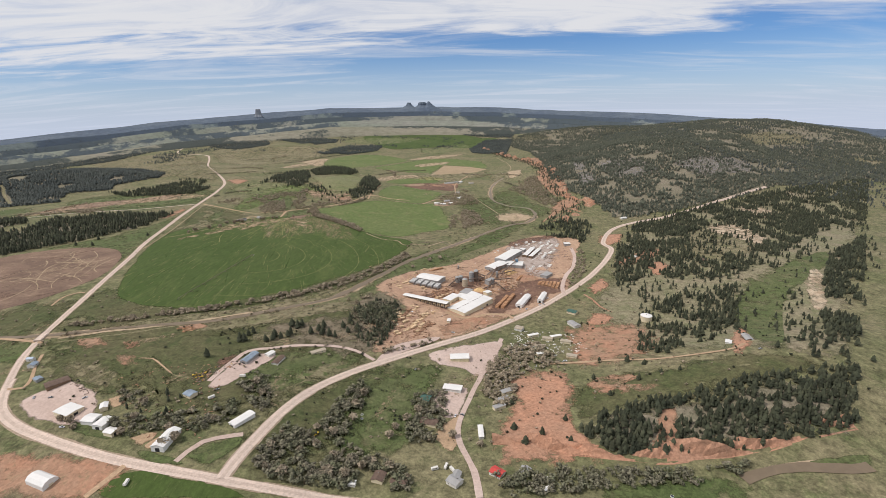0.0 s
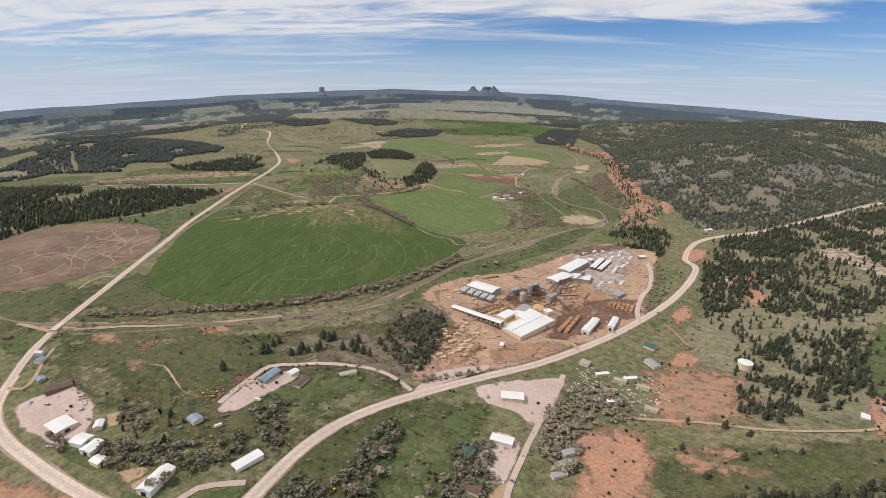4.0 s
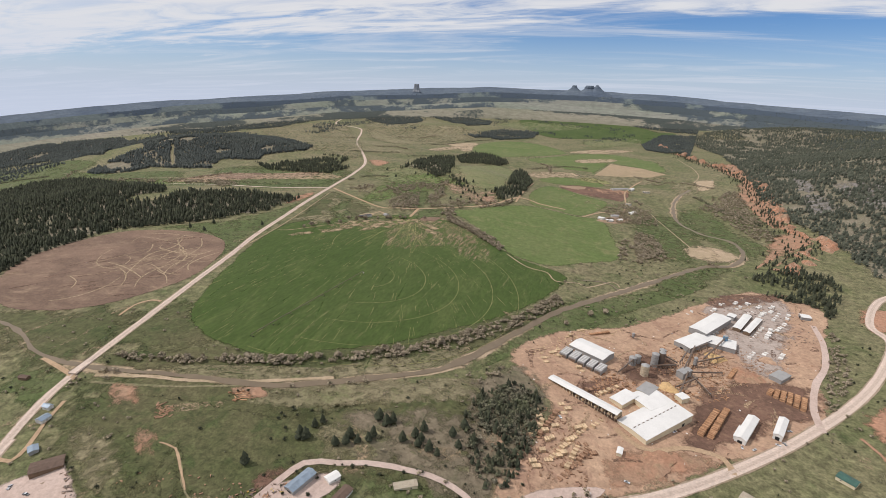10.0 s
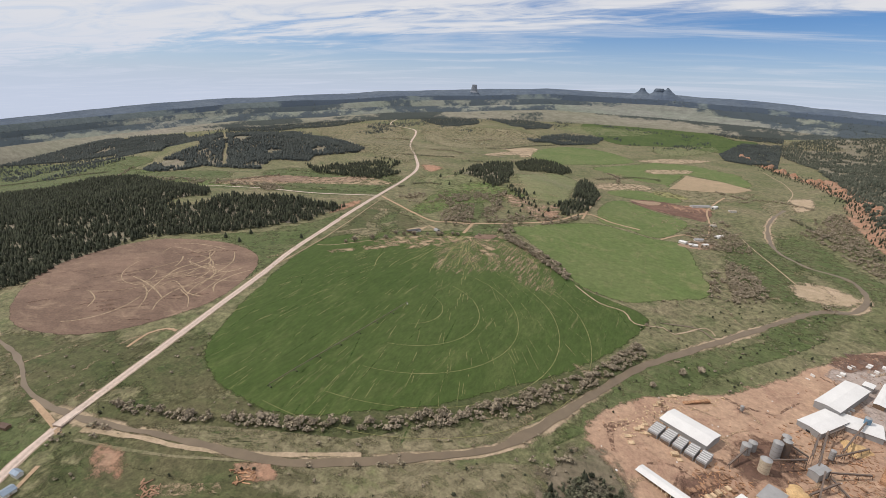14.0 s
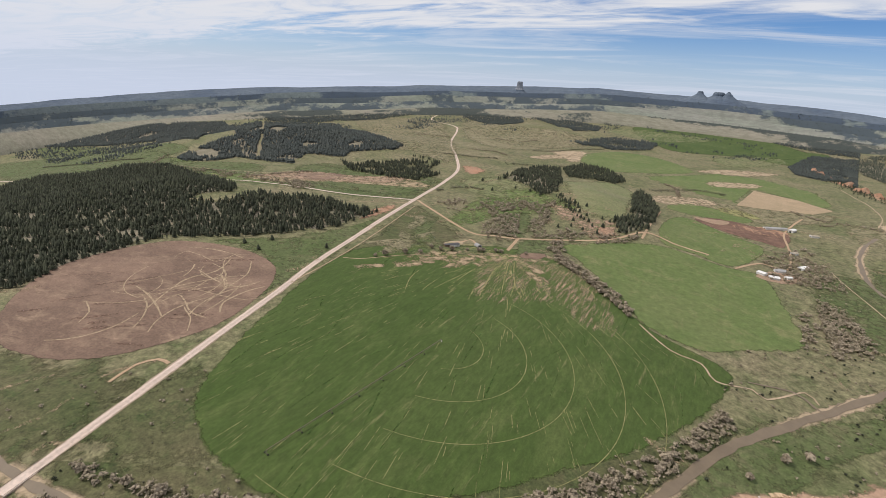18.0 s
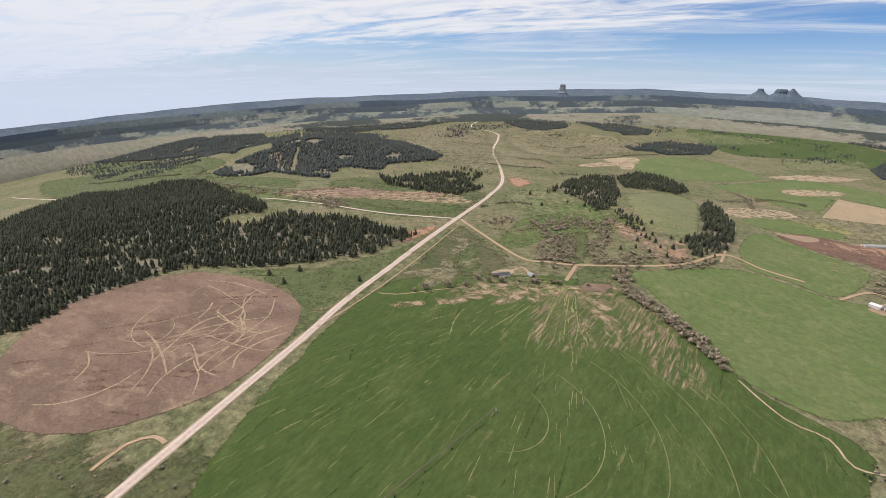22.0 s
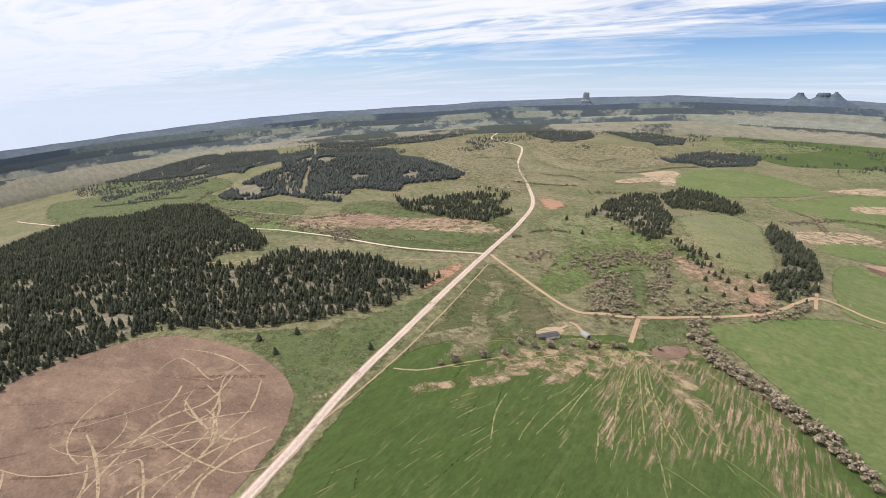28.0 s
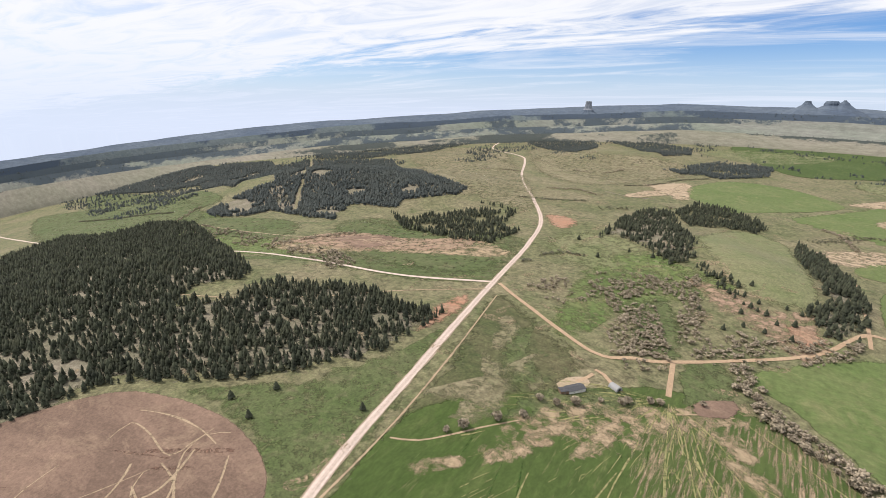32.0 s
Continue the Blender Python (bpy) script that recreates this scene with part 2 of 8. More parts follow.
def faded(mat, size=0.07, comb=None):
    """The same surface, broken up towards the edge of its patch into the ground beneath."""
    if (mat.name, size, comb) in FADED:
        return FADED[mat.name, size, comb]
    m = FADED[mat.name, size, comb] = mat.copy()
    nt = m.node_tree
    add, link = nt.nodes.new, nt.links.new
    att, co, n = add("ShaderNodeAttribute"), add("ShaderNodeTexCoord"), add("ShaderNodeTexNoise")
    att.attribute_name = "inner"
    n.inputs["Scale"].default_value, n.inputs["Detail"].default_value, n.inputs["Roughness"].default_value = size, 8, 0.68
    if comb is None:
        link(co.outputs["Object"], n.inputs["Vector"])
    else:  # drawn out along one bearing
        mp = add("ShaderNodeMapping")
        mp.inputs["Scale"].default_value, mp.inputs["Rotation"].default_value = (1, 0.09, 1), (0, 0, radians(comb))
        link(co.outputs["Object"], mp.inputs[0])
        link(mp.outputs[0], n.inputs["Vector"])
    r = add("ShaderNodeMapRange")
    r.inputs["From Min"].default_value, r.inputs["From Max"].default_value = 0.30, 0.70
    r.inputs["To Min"].default_value, r.inputs["To Max"].default_value = -1.0, 0.0
    r.clamp = False
    link(n.outputs[0], r.inputs["Value"])
    a = add("ShaderNodeMath"); a.operation = "ADD"
    link(att.outputs["Fac"], a.inputs[0]); link(r.outputs[0], a.inputs[1])
    k = add("ShaderNodeMath"); k.operation = "MULTIPLY_ADD"; k.use_clamp = True
    k.inputs[1].default_value, k.inputs[2].default_value = 2.0, 0.5
    link(a.outputs[0], k.inputs[0])
    link(k.outputs[0], nt.nodes["Principled BSDF"].inputs["Alpha"])
    return m


# ---- the lie of the land ----
LIE = (-6.851, 45.707, -20.406, 3.987, 174.406, -67.517, -81.443, -27.680, 9.220, 2.045, -222.834, 41.020)
HILLS = (  # x, y, long radius, short radius, turn in degrees, height
    (1750, 3150, 1500, 700, 50, 185), (2900, 3500, 750, 650, 40, 70), (3000, 2100, 650, 600, 40, 75), (1050, 3900, 450, 330, 0, 55), (900, 2050, 650, 330, 62, 75), (760, 900, 420, 300, 10, 42), (430, 470, 240, 110, 8, 34), (-1800, 1960, 620, 260, 15, 82),
    (-1250, 1080, 330, 170, 15, 22), (-470, 1770, 260, 140, -42, 30), (-1000, 3300, 500, 220, 15, 35), (-200, 630, 75, 50, 30, 8), (-2900, 2500, 800, 300, 20, 60),
)
KX = np.concatenate([np.linspace(-5600, -1500, 110)[:-1], np.linspace(-1500, 900, 200)[:-1], np.linspace(900, 4200, 90)])
KY = np.concatenate([np.linspace(-1500, 150, 40)[:-1], np.linspace(150, 1750, 140)[:-1], np.linspace(1750, 5300, 130)])


def lattice(ix, iy, seed):
    n = (ix * 374761393 + iy * 668265263 + seed * 69069) & 0x7FFFFFFF
    n = ((n ^ (n >> 13)) * 1274126177) & 0x7FFFFFFF
    return ((n ^ (n >> 16)) & 0xFFFF) / 65535.0


def rough(x, y, size, seed=1, octaves=4):
    """Noise of about -1 to 1 with features of that size in metres."""
    total, amp = np.zeros_like(x, dtype=float), 1.0
    for k in range(octaves):
        u, v = x / size, y / size
        iu, iv = np.floor(u).astype(np.int64), np.floor(v).astype(np.int64)
        fu, fv = u - iu, v - iv
        fu, fv = fu * fu * (3 - 2 * fu), fv * fv * (3 - 2 * fv)
        a, b = lattice(iu, iv, seed + k), lattice(iu + 1, iv, seed + k)
        c, d = lattice(iu, iv + 1, seed + k), lattice(iu + 1, iv + 1, seed + k)
        total += amp * (2 * ((a * (1 - fu) + b * fu) * (1 - fv) + (c * (1 - fu) + d * fu) * fv) - 1)
        amp, size = amp * 0.5, size * 0.5
    return total


def lie(x, y):
    x, y = np.asarray(x, float), np.asarray(y, float)
    dx, dy = (x + 150) / 1000, (y - 200) / 1000
    r, th = np.hypot(dx, dy) + 1e-6, np.arctan2(-dx, dy) - 0.15
    th = np.clip(th, -1.25, 1.45)
    r = np.minimum(r, 5.0)
    s, c = np.sin(th), 1 - np.cos(th)
    base = (1 + 0 * r, r, r * r, r**3, r * s, r * c, r * r * s, r * r * c, r**3 * s, r**3 * c, r * s * c, r * r * s * c)
    z = sum(k * b for k, b in zip(LIE, base))
    wild = np.zeros_like(x)
    for hx, hy, la, lb, turn, h in HILLS:
        ca, sa = math.cos(radians(turn)), math.sin(radians(turn))
        u, v = (x - hx) * ca + (y - hy) * sa, (y - hy) * ca - (x - hx) * sa
        g = np.exp(-((u / la) ** 2 + (v / lb) ** 2))
        z = z + h * g
        wild = wild + h * g
    return z + rough(x, y, 420, 3) * np.minimum(wild * 0.16, 14) + rough(x, y, 150, 9, 3) * 0.9


GX, GY = np.meshgrid(KX, KY)
GZ = lie(GX, GY)


def ground_z(x, y):
    """The height of the ground sheet itself, on its own triangles."""
    x, y = np.atleast_1d(np.asarray(x, float)), np.atleast_1d(np.asarray(y, float))
    i = np.clip(np.searchsorted(KX, x) - 1, 0, len(KX) - 2)
    j = np.clip(np.searchsorted(KY, y) - 1, 0, len(KY) - 2)
    u, v = (x - KX[i]) / (KX[i + 1] - KX[i]), (y - KY[j]) / (KY[j + 1] - KY[j])
    a, b, c, d = GZ[j, i], GZ[j, i + 1], GZ[j + 1, i + 1], GZ[j + 1, i]
    return np.where(u > v, a + u * (b - a) + v * (c - b), a + v * (d - a) + u * (c - d))


def sheet(name, verts, faces, mat, parent=None, smooth=False):
    me = bpy.data.meshes.new(name)
    me.from_pydata([tuple(map(float, v)) for v in verts], [], [tuple(map(int, f)) for f in faces])
    me.materials.append(mat)
    if smooth:
        me.polygons.foreach_set("use_smooth", [True] * len(me.polygons))
    me.update()
    ob = new(name, me)
    ob.parent = parent
    return ob


def build_ground():
    nx, ny = len(KX), len(KY)
    n = np.arange(nx * ny).reshape(ny, nx)
    a, b, c, d = n[:-1, :-1].ravel(), n[:-1, 1:].ravel(), n[1:, 1:].ravel(), n[1:, :-1].ravel()
    faces = np.concatenate([np.stack([a, b, c], 1), np.stack([a, c, d], 1)])
    ob = sheet("ground", np.stack([GX.ravel(), GY.ravel(), GZ.ravel()], 1), faces, GRASS, smooth=True)
    return tagged(ob, "rolling spring grassland with dry tan patches", "ground", kind="structure")


build_ground()


def curve_points(pts, step, closed=False):
    """A smooth line through pts with a point about every step metres."""
    p = np.array(pts, float)
    n = len(p)
    out = []
    for i in range(n if closed else n - 1):
        if closed:
            a, b, c, d = p[i - 1], p[i], p[(i + 1) % n], p[(i + 2) % n]
        else:
            a, b, c, d = p[max(i - 1, 0)], p[i], p[i + 1], p[min(i + 2, n - 1)]
        m = max(2, int(np.hypot(*(c - b)) / step))
        t = (np.arange(m) / m)[:, None]
        out.append(0.5 * (2 * b + (c - a) * t + (2 * a - 5 * b + 4 * c - d) * t**2 + (3 * b - a - 3 * c + d) * t**3))
    if not closed:
        out.append(p[-1:])
    return np.concatenate(out)


def ribbon(name, pts, width, mat, lift=0.5, step=10.0, ragged=0.0, across=4, ends=None, fade=False):
    c = curve_points(pts, step)
    t = np.gradient(c, axis=0)
    t /= np.linalg.norm(t, axis=1)[:, None] + 1e-9
    side = np.stack([t[:, 1], -t[:, 0]], 1)
    w = np.full(len(c), width / 2.0)
    if ends:
        w = np.interp(np.linspace(0, 1, len(c)), np.linspace(0, 1, len(ends)), ends) / 2
    verts, rows = [], across + 1
    for k in range(rows):
        s = 2 * k / across - 1
        jig = rough(c[:, 0] + 31 * k, c[:, 1], 22, 5, 3) * ragged if ragged and k in (0, across) else 0
        q = c + side * (s * w + np.sign(s) * jig)[:, None]
        verts.append(np.column_stack([q, ground_z(q[:, 0], q[:, 1]) + lift]))
    verts = np.stack(verts, 1).reshape(-1, 3)
    faces = []
    for i in range(len(c) - 1):
        for k in range(across):
            a = i * rows + k
            faces.append((a, a + rows, a + rows + 1, a + 1))
    ob = sheet(name, verts, faces, faded(mat) if fade else mat)
    if fade:
        set_inner(ob, np.tile([1.6 * (1 - abs(2 * k / across - 1)) for k in range(rows)], len(c)))
    return ob


def set_inner(ob, values):
    ob.data.attributes.new("inner", "FLOAT", "POINT").data.foreach_set("value", np.asarray(values, np.float32))


def patch(name, pts, mat, lift=0.4, ragged=3.0, cell=18.0, smooth=True, fade=None, dense=None, comb=None):
    """A stretch of ground cover inside a closed line, laid on the ground; fade: metres over which it frays at the edge."""
    if smooth:
        b = curve_points(pts, 12, True)
    else:
        p, b = np.array(pts, float), []
        for q, r in zip(p, np.roll(p, -1, 0)):
            m = max(2, int(np.hypot(*(r - q)) / 16))
            b += [q + (r - q) * k / m for k in range(m)]
        b = np.array(b)
    mid = b.mean(0)
    reach = np.hypot(*(b - mid).T)
    if fade is None:
        fade = ragged * 3 if ragged <= 2 else min(0.75 * float(np.median(reach)), ragged * 9)
    if fade:
        b = mid + (b - mid) * (1 + 0.45 * fade / np.maximum(reach, 15))[:, None]
    if ragged:
        b = mid + (b - mid) * (1 + rough(b[:, 0], b[:, 1], 45, 7, 4) * ragged / np.maximum(reach, 20))[:, None]
    rings = max(4, int(reach.max() / cell))
    us = [k / rings for k in range(1, rings + 1)]
    verts = [np.array([[*mid]])] + [mid + (b - mid) * u for u in us]
    flat = np.concatenate(verts)
    n = len(b)
    faces = [(0, 1 + i, 1 + (i + 1) % n) for i in range(n)]
    for k in range(rings - 1):
        o = 1 + k * n
        faces += [(o + i, o + n + i, o + n + (i + 1) % n, o + (i + 1) % n) for i in range(n)]
    ob = sheet(name, np.column_stack([flat, ground_z(flat[:, 0], flat[:, 1]) + lift]), faces, (faded(mat) if comb is None else faded(mat, 0.3, comb)) if fade else mat)
    if fade:
        full = np.hypot(*(b - mid).T)
        if dense is None:
            dense = {"straw": 0.56, "pale rock": 0.6, "red earth": 0.95, "dry pasture": 0.66, "lush grass": 0.8}.get(mat.name, 9)
        set_inner(ob, np.minimum(np.concatenate([[reach.mean() / fade]] + [full * (1 - u) / fade for u in us]), dense))
    return ob


def cover(name, poly, mat, lift=0.2, fade=30.0):
    """Ground cover over all cells of the ground sheet inside a closed line of any shape."""
    cx, cy = np.meshgrid((KX[1:] + KX[:-1]) / 2, (KY[1:] + KY[:-1]) / 2)
    jj, ii = np.where(inside(cx.ravel(), cy.ravel(), poly).reshape(cx.shape))
    nx = len(KX)
    quads = np.stack([jj * nx + ii, jj * nx + ii + 1, (jj + 1) * nx + ii + 1, (jj + 1) * nx + ii], 1)
    used, back = np.unique(quads, return_inverse=True)
    back = back.reshape(quads.shape)
    x, y, z = GX.ravel()[used], GY.ravel()[used], GZ.ravel()[used]
    far = np.full(len(x), 1e9)
    p = np.array(poly, float)
    for a, b in zip(p, np.roll(p, -1, 0)):
        t = np.clip(((x - a[0]) * (b - a)[0] + (y - a[1]) * (b - a)[1]) / max((b - a) @ (b - a), 1e-9), 0, 1)
        far = np.minimum(far, np.hypot(x - a[0] - t * (b - a)[0], y - a[1] - t * (b - a)[1]))
    tris = np.concatenate([back[:, (0, 1, 2)], back[:, (0, 2, 3)]])
    ob = sheet(name, np.column_stack([x, y, z + lift]), tris, faded(mat))
    set_inner(ob, far / fade)
    return ob


def inside(x, y, poly):
    p = np.array(poly, float)
    q = np.roll(p, -1, 0)
    hit = np.zeros(len(x), bool)
    for (ax, ay), (bx, by) in zip(p, q):
        if ay != by:
            hit ^= ((ay > y) != (by > y)) & (x < (bx - ax) * (y - ay) / (by - ay) + ax)
    return hit


def scatter(poly, spacing, seed, gaps=0.0, size=120):
    """Places inside a closed line, about spacing apart; gaps: the share left bare by noise."""
    p = np.array(poly, float)
    rng = np.random.default_rng(seed)
    (x0, y0), (x1, y1) = p.min(0), p.max(0)
    n = int((x1 - x0) * (y1 - y0) / spacing**2)
    x, y = rng.uniform(x0, x1, n), rng.uniform(y0, y1, n)
    keep = inside(x, y, poly)
    if gaps:
        keep &= rough(x, y, size, seed, 3) > (gaps * 2 - 1) * 0.9
    return np.column_stack([x[keep], y[keep]])


# ---- trees ----
def pine_shape(seed, tiers=4, sides=7):
    """A ponderosa pine, 1 m high: verts, triangles, and how many triangles are trunk."""
    rng = np.random.default_rng(seed)
    v, f = [], []
    v += [(0.026 * math.cos(2.1 * k), 0.026 * math.sin(2.1 * k), -0.03) for k in range(3)] + [(0, 0, 0.6)]
    f += [(0, 1, 3), (1, 2, 3), (2, 0, 3)]
    trunk = len(f)
    for t in range(tiers):
        u = t / tiers
        z0, z1 = 0.14 + 0.62 * u, min(1.0, 0.50 + 0.68 * u)
        rad = 0.20 * (1 - u) ** 0.55 + 0.05
        o = len(v)
        lean = rng.normal(0, 0.012, 2)
        v.append((lean[0], lean[1], z1 + rng.normal(0, 0.02) * (t < tiers - 1)))
        for s in range(sides):
            a = 2 * math.pi * (s + rng.uniform(-0.3, 0.3)) / sides
            r = rad * rng.uniform(0.62, 1.25)
            v.append((r * math.cos(a), r * math.sin(a), z0 + rng.uniform(-0.05, 0.05)))
        f += [(o, o + 1 + s, o + 1 + (s + 1) % sides) for s in range(sides)]
    return np.array(v), np.array(f), trunk


def bush_shape(seed, leaves=70, clumps=6):
    """A low leafing tree, 1 m high and about as wide: stems and many small leaf clumps."""
    rng = np.random.default_rng(seed)
    v, f = [], []
    for k in range(4):
        a, r = rng.uniform(0, 6.28), rng.uniform(0.1, 0.3)
        tip = (r * math.cos(a), r * math.sin(a), rng.uniform(0.55, 0.85))
        o = len(v)
        v += [(-0.02, 0, -0.03), (0.02, 0.01, -0.03), (0, -0.02, -0.03), tip]
        f += [(o, o + 1, o + 3), (o + 1, o + 2, o + 3), (o + 2, o, o + 3)]
    trunk = len(f)
    for k in range(clumps):  # uneven masses of twigs
        d = rng.normal(size=3)
        d /= np.linalg.norm(d)
        c = np.array([0, 0, 0.55]) + d * np.array([0.33, 0.33, 0.27]) * rng.uniform(0.45, 1.0)
        s, o = rng.uniform(0.15, 0.27), len(v)
        for axis in ((1, 0, 0), (0, 1, 0), (-1, 0, 0), (0, -1, 0), (0, 0, 0.9), (0, 0, -0.8)):
            v.append(tuple(c + (np.array(axis) + rng.normal(0, 0.22, 3)) * s))
        f += [(o + i, o + (i + 1) % 4, o + 4) for i in range(4)] + [(o + (i + 1) % 4, o + i, o + 5) for i in range(4)]
    for k in range(leaves):
        d = rng.normal(size=3)
        d /= np.linalg.norm(d)
        c = np.array([0, 0, 0.58]) + d * np.array([0.44, 0.44, 0.38]) * rng.uniform(0.35, 1.0)
        a, b = rng.normal(size=3), rng.normal(size=3)
        s = rng.uniform(0.075, 0.15)
        a, b = a / np.linalg.norm(a) * s, b / np.linalg.norm(b) * s
        o = len(v)
        v += [tuple(c - a), tuple(c + b), tuple(c + a), tuple(c - b)]
        f += [(o, o + 1, o + 2), (o, o + 2, o + 3)]
    return np.array(v), np.array(f), trunk


def grove(name, places, shapes, low, high, mats, seed, label, category, wide=1.0, z=None):
    """Many trees as one stretch of wood."""
    rng = np.random.default_rng(seed)
    z = ground_z(places[:, 0], places[:, 1]) if z is None else z
    h = rng.uniform(low, high, len(places))
    turn = rng.uniform(0, 6.28, len(places))
    kind = rng.integers(0, len(shapes), len(places))
    V, Fc, M, off = [], [], [], 0
    for k, (sv, sf, trunk) in enumerate(shapes):
        at = np.where(kind == k)[0]
        if not len(at):
            continue
        c, s = np.cos(turn[at])[:, None], np.sin(turn[at])[:, None]
        hh = h[at][:, None]
        w = hh * wide * rng.uniform(0.8, 1.2, (len(at), 1))
        x = places[at, 0][:, None] + w * (sv[None, :, 0] * c - sv[None, :, 1] * s)
        y = places[at, 1][:, None] + w * (sv[None, :, 0] * s + sv[None, :, 1] * c)
        zz = z[at][:, None] + hh * sv[None, :, 2]
        V.append(np.stack([x, y, zz], -1).reshape(-1, 3))
        Fc.append((sf[None] + off + np.arange(len(at))[:, None, None] * len(sv)).reshape(-1, 3))
        M.append(np.tile((np.arange(len(sf)) >= trunk).astype(np.int32), len(at)))
        off += len(sv) * len(at)
    V, Fc, M = np.concatenate(V), np.concatenate(Fc).astype(np.int32), np.concatenate(M)
    me = bpy.data.meshes.new(name)
    me.vertices.add(len(V))
    me.vertices.foreach_set("co", V.astype(np.float32).ravel())
    me.loops.add(Fc.size)
    me.loops.foreach_set("vertex_index", Fc.ravel())
    me.polygons.add(len(Fc))
    me.polygons.foreach_set("loop_start", np.arange(0, Fc.size, 3, dtype=np.int32))
    for m in mats:
        me.materials.append(m)
    me.polygons.foreach_set("material_index", M)
    me.update(calc_edges=True)
    me.validate()
    return tagged(new(name, me), label, category, kind="stuff")


PINES = [pine_shape(k, 3, 6) for k in range(8)]
FAR_PINES = [pine_shape(20 + k, 2, 5) for k in range(6)]
BUSHES = [bush_shape(k, 40, 7) for k in range(6)]
SMALL_BUSHES = [bush_shape(30 + k, 18, 4) for k in range(6)]
TUFTS = [bush_shape(40 + k, 2, 2) for k in range(4)]


# ---- the distance ----
RIM = ((-100, -5.0), (-60, -4.2), (-45, -2.8), (-40, -2.4), (-24, -1.25), (-8, -0.4), (2, -0.12), (12, -0.02), (20, -0.55), (28, -0.95), (36, -1.75), (45, -2.3), (57, -3.7), (64, -4.5), (70, -5.3), (78, -6.4), (100, -9.0))


def rim_hills():
    az = np.radians(np.arange(-96, 97, 0.25))
    tip = 330 + 4700 * np.tan(np.radians(np.interp(np.degrees(az), *zip(*RIM))))
    tip += rough(az * 4700, az * 0, 500, 4, 5) * 7
    verts, rows = [], 7
    for k in range(rows):
        u = k / (rows - 1)
        r = 4300 + 450 * u
        x, y = -150 - r * np.sin(az), 200 + r * np.cos(az)
        g = ground_z(x, y) - 30
        verts.append(np.column_stack([x, y, g + (tip - g) * u**0.8 + rough(x, y, 300, 8, 3) * 8 * (u < 1) * (u > 0)]))
    verts = np.concatenate(verts)
    n = len(az)
    faces = [(k * n + i, k * n + i + 1, (k + 1) * n + i + 1, (k + 1) * n + i) for k in range(rows - 1) for i in range(n - 1)]
    return tagged(sheet("backdrop", verts, faces, FAR_HAZE, smooth=True), "hazy blue wooded hills along the horizon", "hills", kind="structure")


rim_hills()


# rock colour paled and blued to hold the haze before the tower
FAR_ROCK_HAZE = material("haze-grey far rock", (0.27, 0.29, 0.32), (0.20, 0.22, 0.25), 0.02, 0.2, 0.95)


def rock_tower(az, dist, z0, z1, top, foot):
    """A steep fluted column of rock on a talus cone."""
    rng = np.random.default_rng(5)
    n, prof = 40, ((-0.9, foot * 16), (0.0, foot * 6.5), (0.3, foot * 2.9), (0.45, foot * 1.7), (0.52, foot * 1.45), (0.6, foot * 1.12), (0.8, foot * 0.88), (0.95, top), (1.0, top * 0.84))
    x0, y0 = -150 - dist * math.sin(radians(az)), 400 + dist * math.cos(radians(az))
    flute = rng.uniform(0.92, 1.08, n)
    verts = [(x0 + r * flute[i] * math.cos(6.2832 * i / n), y0 + r * flute[i] * math.sin(6.2832 * i / n), z0 + (z1 - z0) * u) for u, r in prof for i in range(n)]
    verts.append((x0, y0, z1 + 1))
    faces = [(k * n + i, k * n + (i + 1) % n, (k + 1) * n + (i + 1) % n, (k + 1) * n + i) for k in range(len(prof) - 1) for i in range(n)]
    faces += [((len(prof) - 1) * n + i, (len(prof) - 1) * n + (i + 1) % n, len(verts) - 1) for i in range(n)]
    ob = sheet("rock_tower", verts, faces, FAR_ROCK_HAZE)
    ob.data.materials.append(FAR_HAZE)
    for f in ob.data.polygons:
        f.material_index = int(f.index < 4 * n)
    return tagged(ob, "tall grey fluted rock tower above the far woods", "rock tower")


rock_tower(20.7, 4400, 195, 330, 21, 26)


def butte(az, dist, z0, z1, wide, seed, flat=0.12):
    rng = np.random.default_rng(seed)
    n, prof = 32, ((-2.6, 4.6), (-0.35, 1.7), (0, 1.15), (0.3, 0.70), (0.55, 0.42), (0.75, max(0.28, flat * 1.35)), (0.92, flat * 1.12), (0.985, flat))
    x0, y0 = -150 - dist * math.sin(radians(az)), 400 + dist * math.cos(radians(az))
    flute = rng.uniform(0.93, 1.07, n)
    verts = [(x0 + wide * r * flute[i] * math.cos(6.2832 * i / n), y0 + wide * r * flute[i] * math.sin(6.2832 * i / n), z0 + (z1 - z0) * u * rng.uniform(0.985, 1.015)) for u, r in prof for i in range(n)] + [(x0, y0, z1)]
    faces = [(k * n + i, k * n + (i + 1) % n, (k + 1) * n + (i + 1) % n, (k + 1) * n + i) for k in range(len(prof) - 1) for i in range(n)]
    faces += [((len(prof) - 1) * n + i, (len(prof) - 1) * n + (i + 1) % n, len(verts) - 1) for i in range(n)]
    return tagged(sheet("butte", verts, faces, FAR_HAZE), "dark wooded butte on the horizon", "butte", "buttes on the horizon")


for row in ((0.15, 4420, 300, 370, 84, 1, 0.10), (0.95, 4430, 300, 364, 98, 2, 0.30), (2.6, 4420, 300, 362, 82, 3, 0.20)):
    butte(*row)

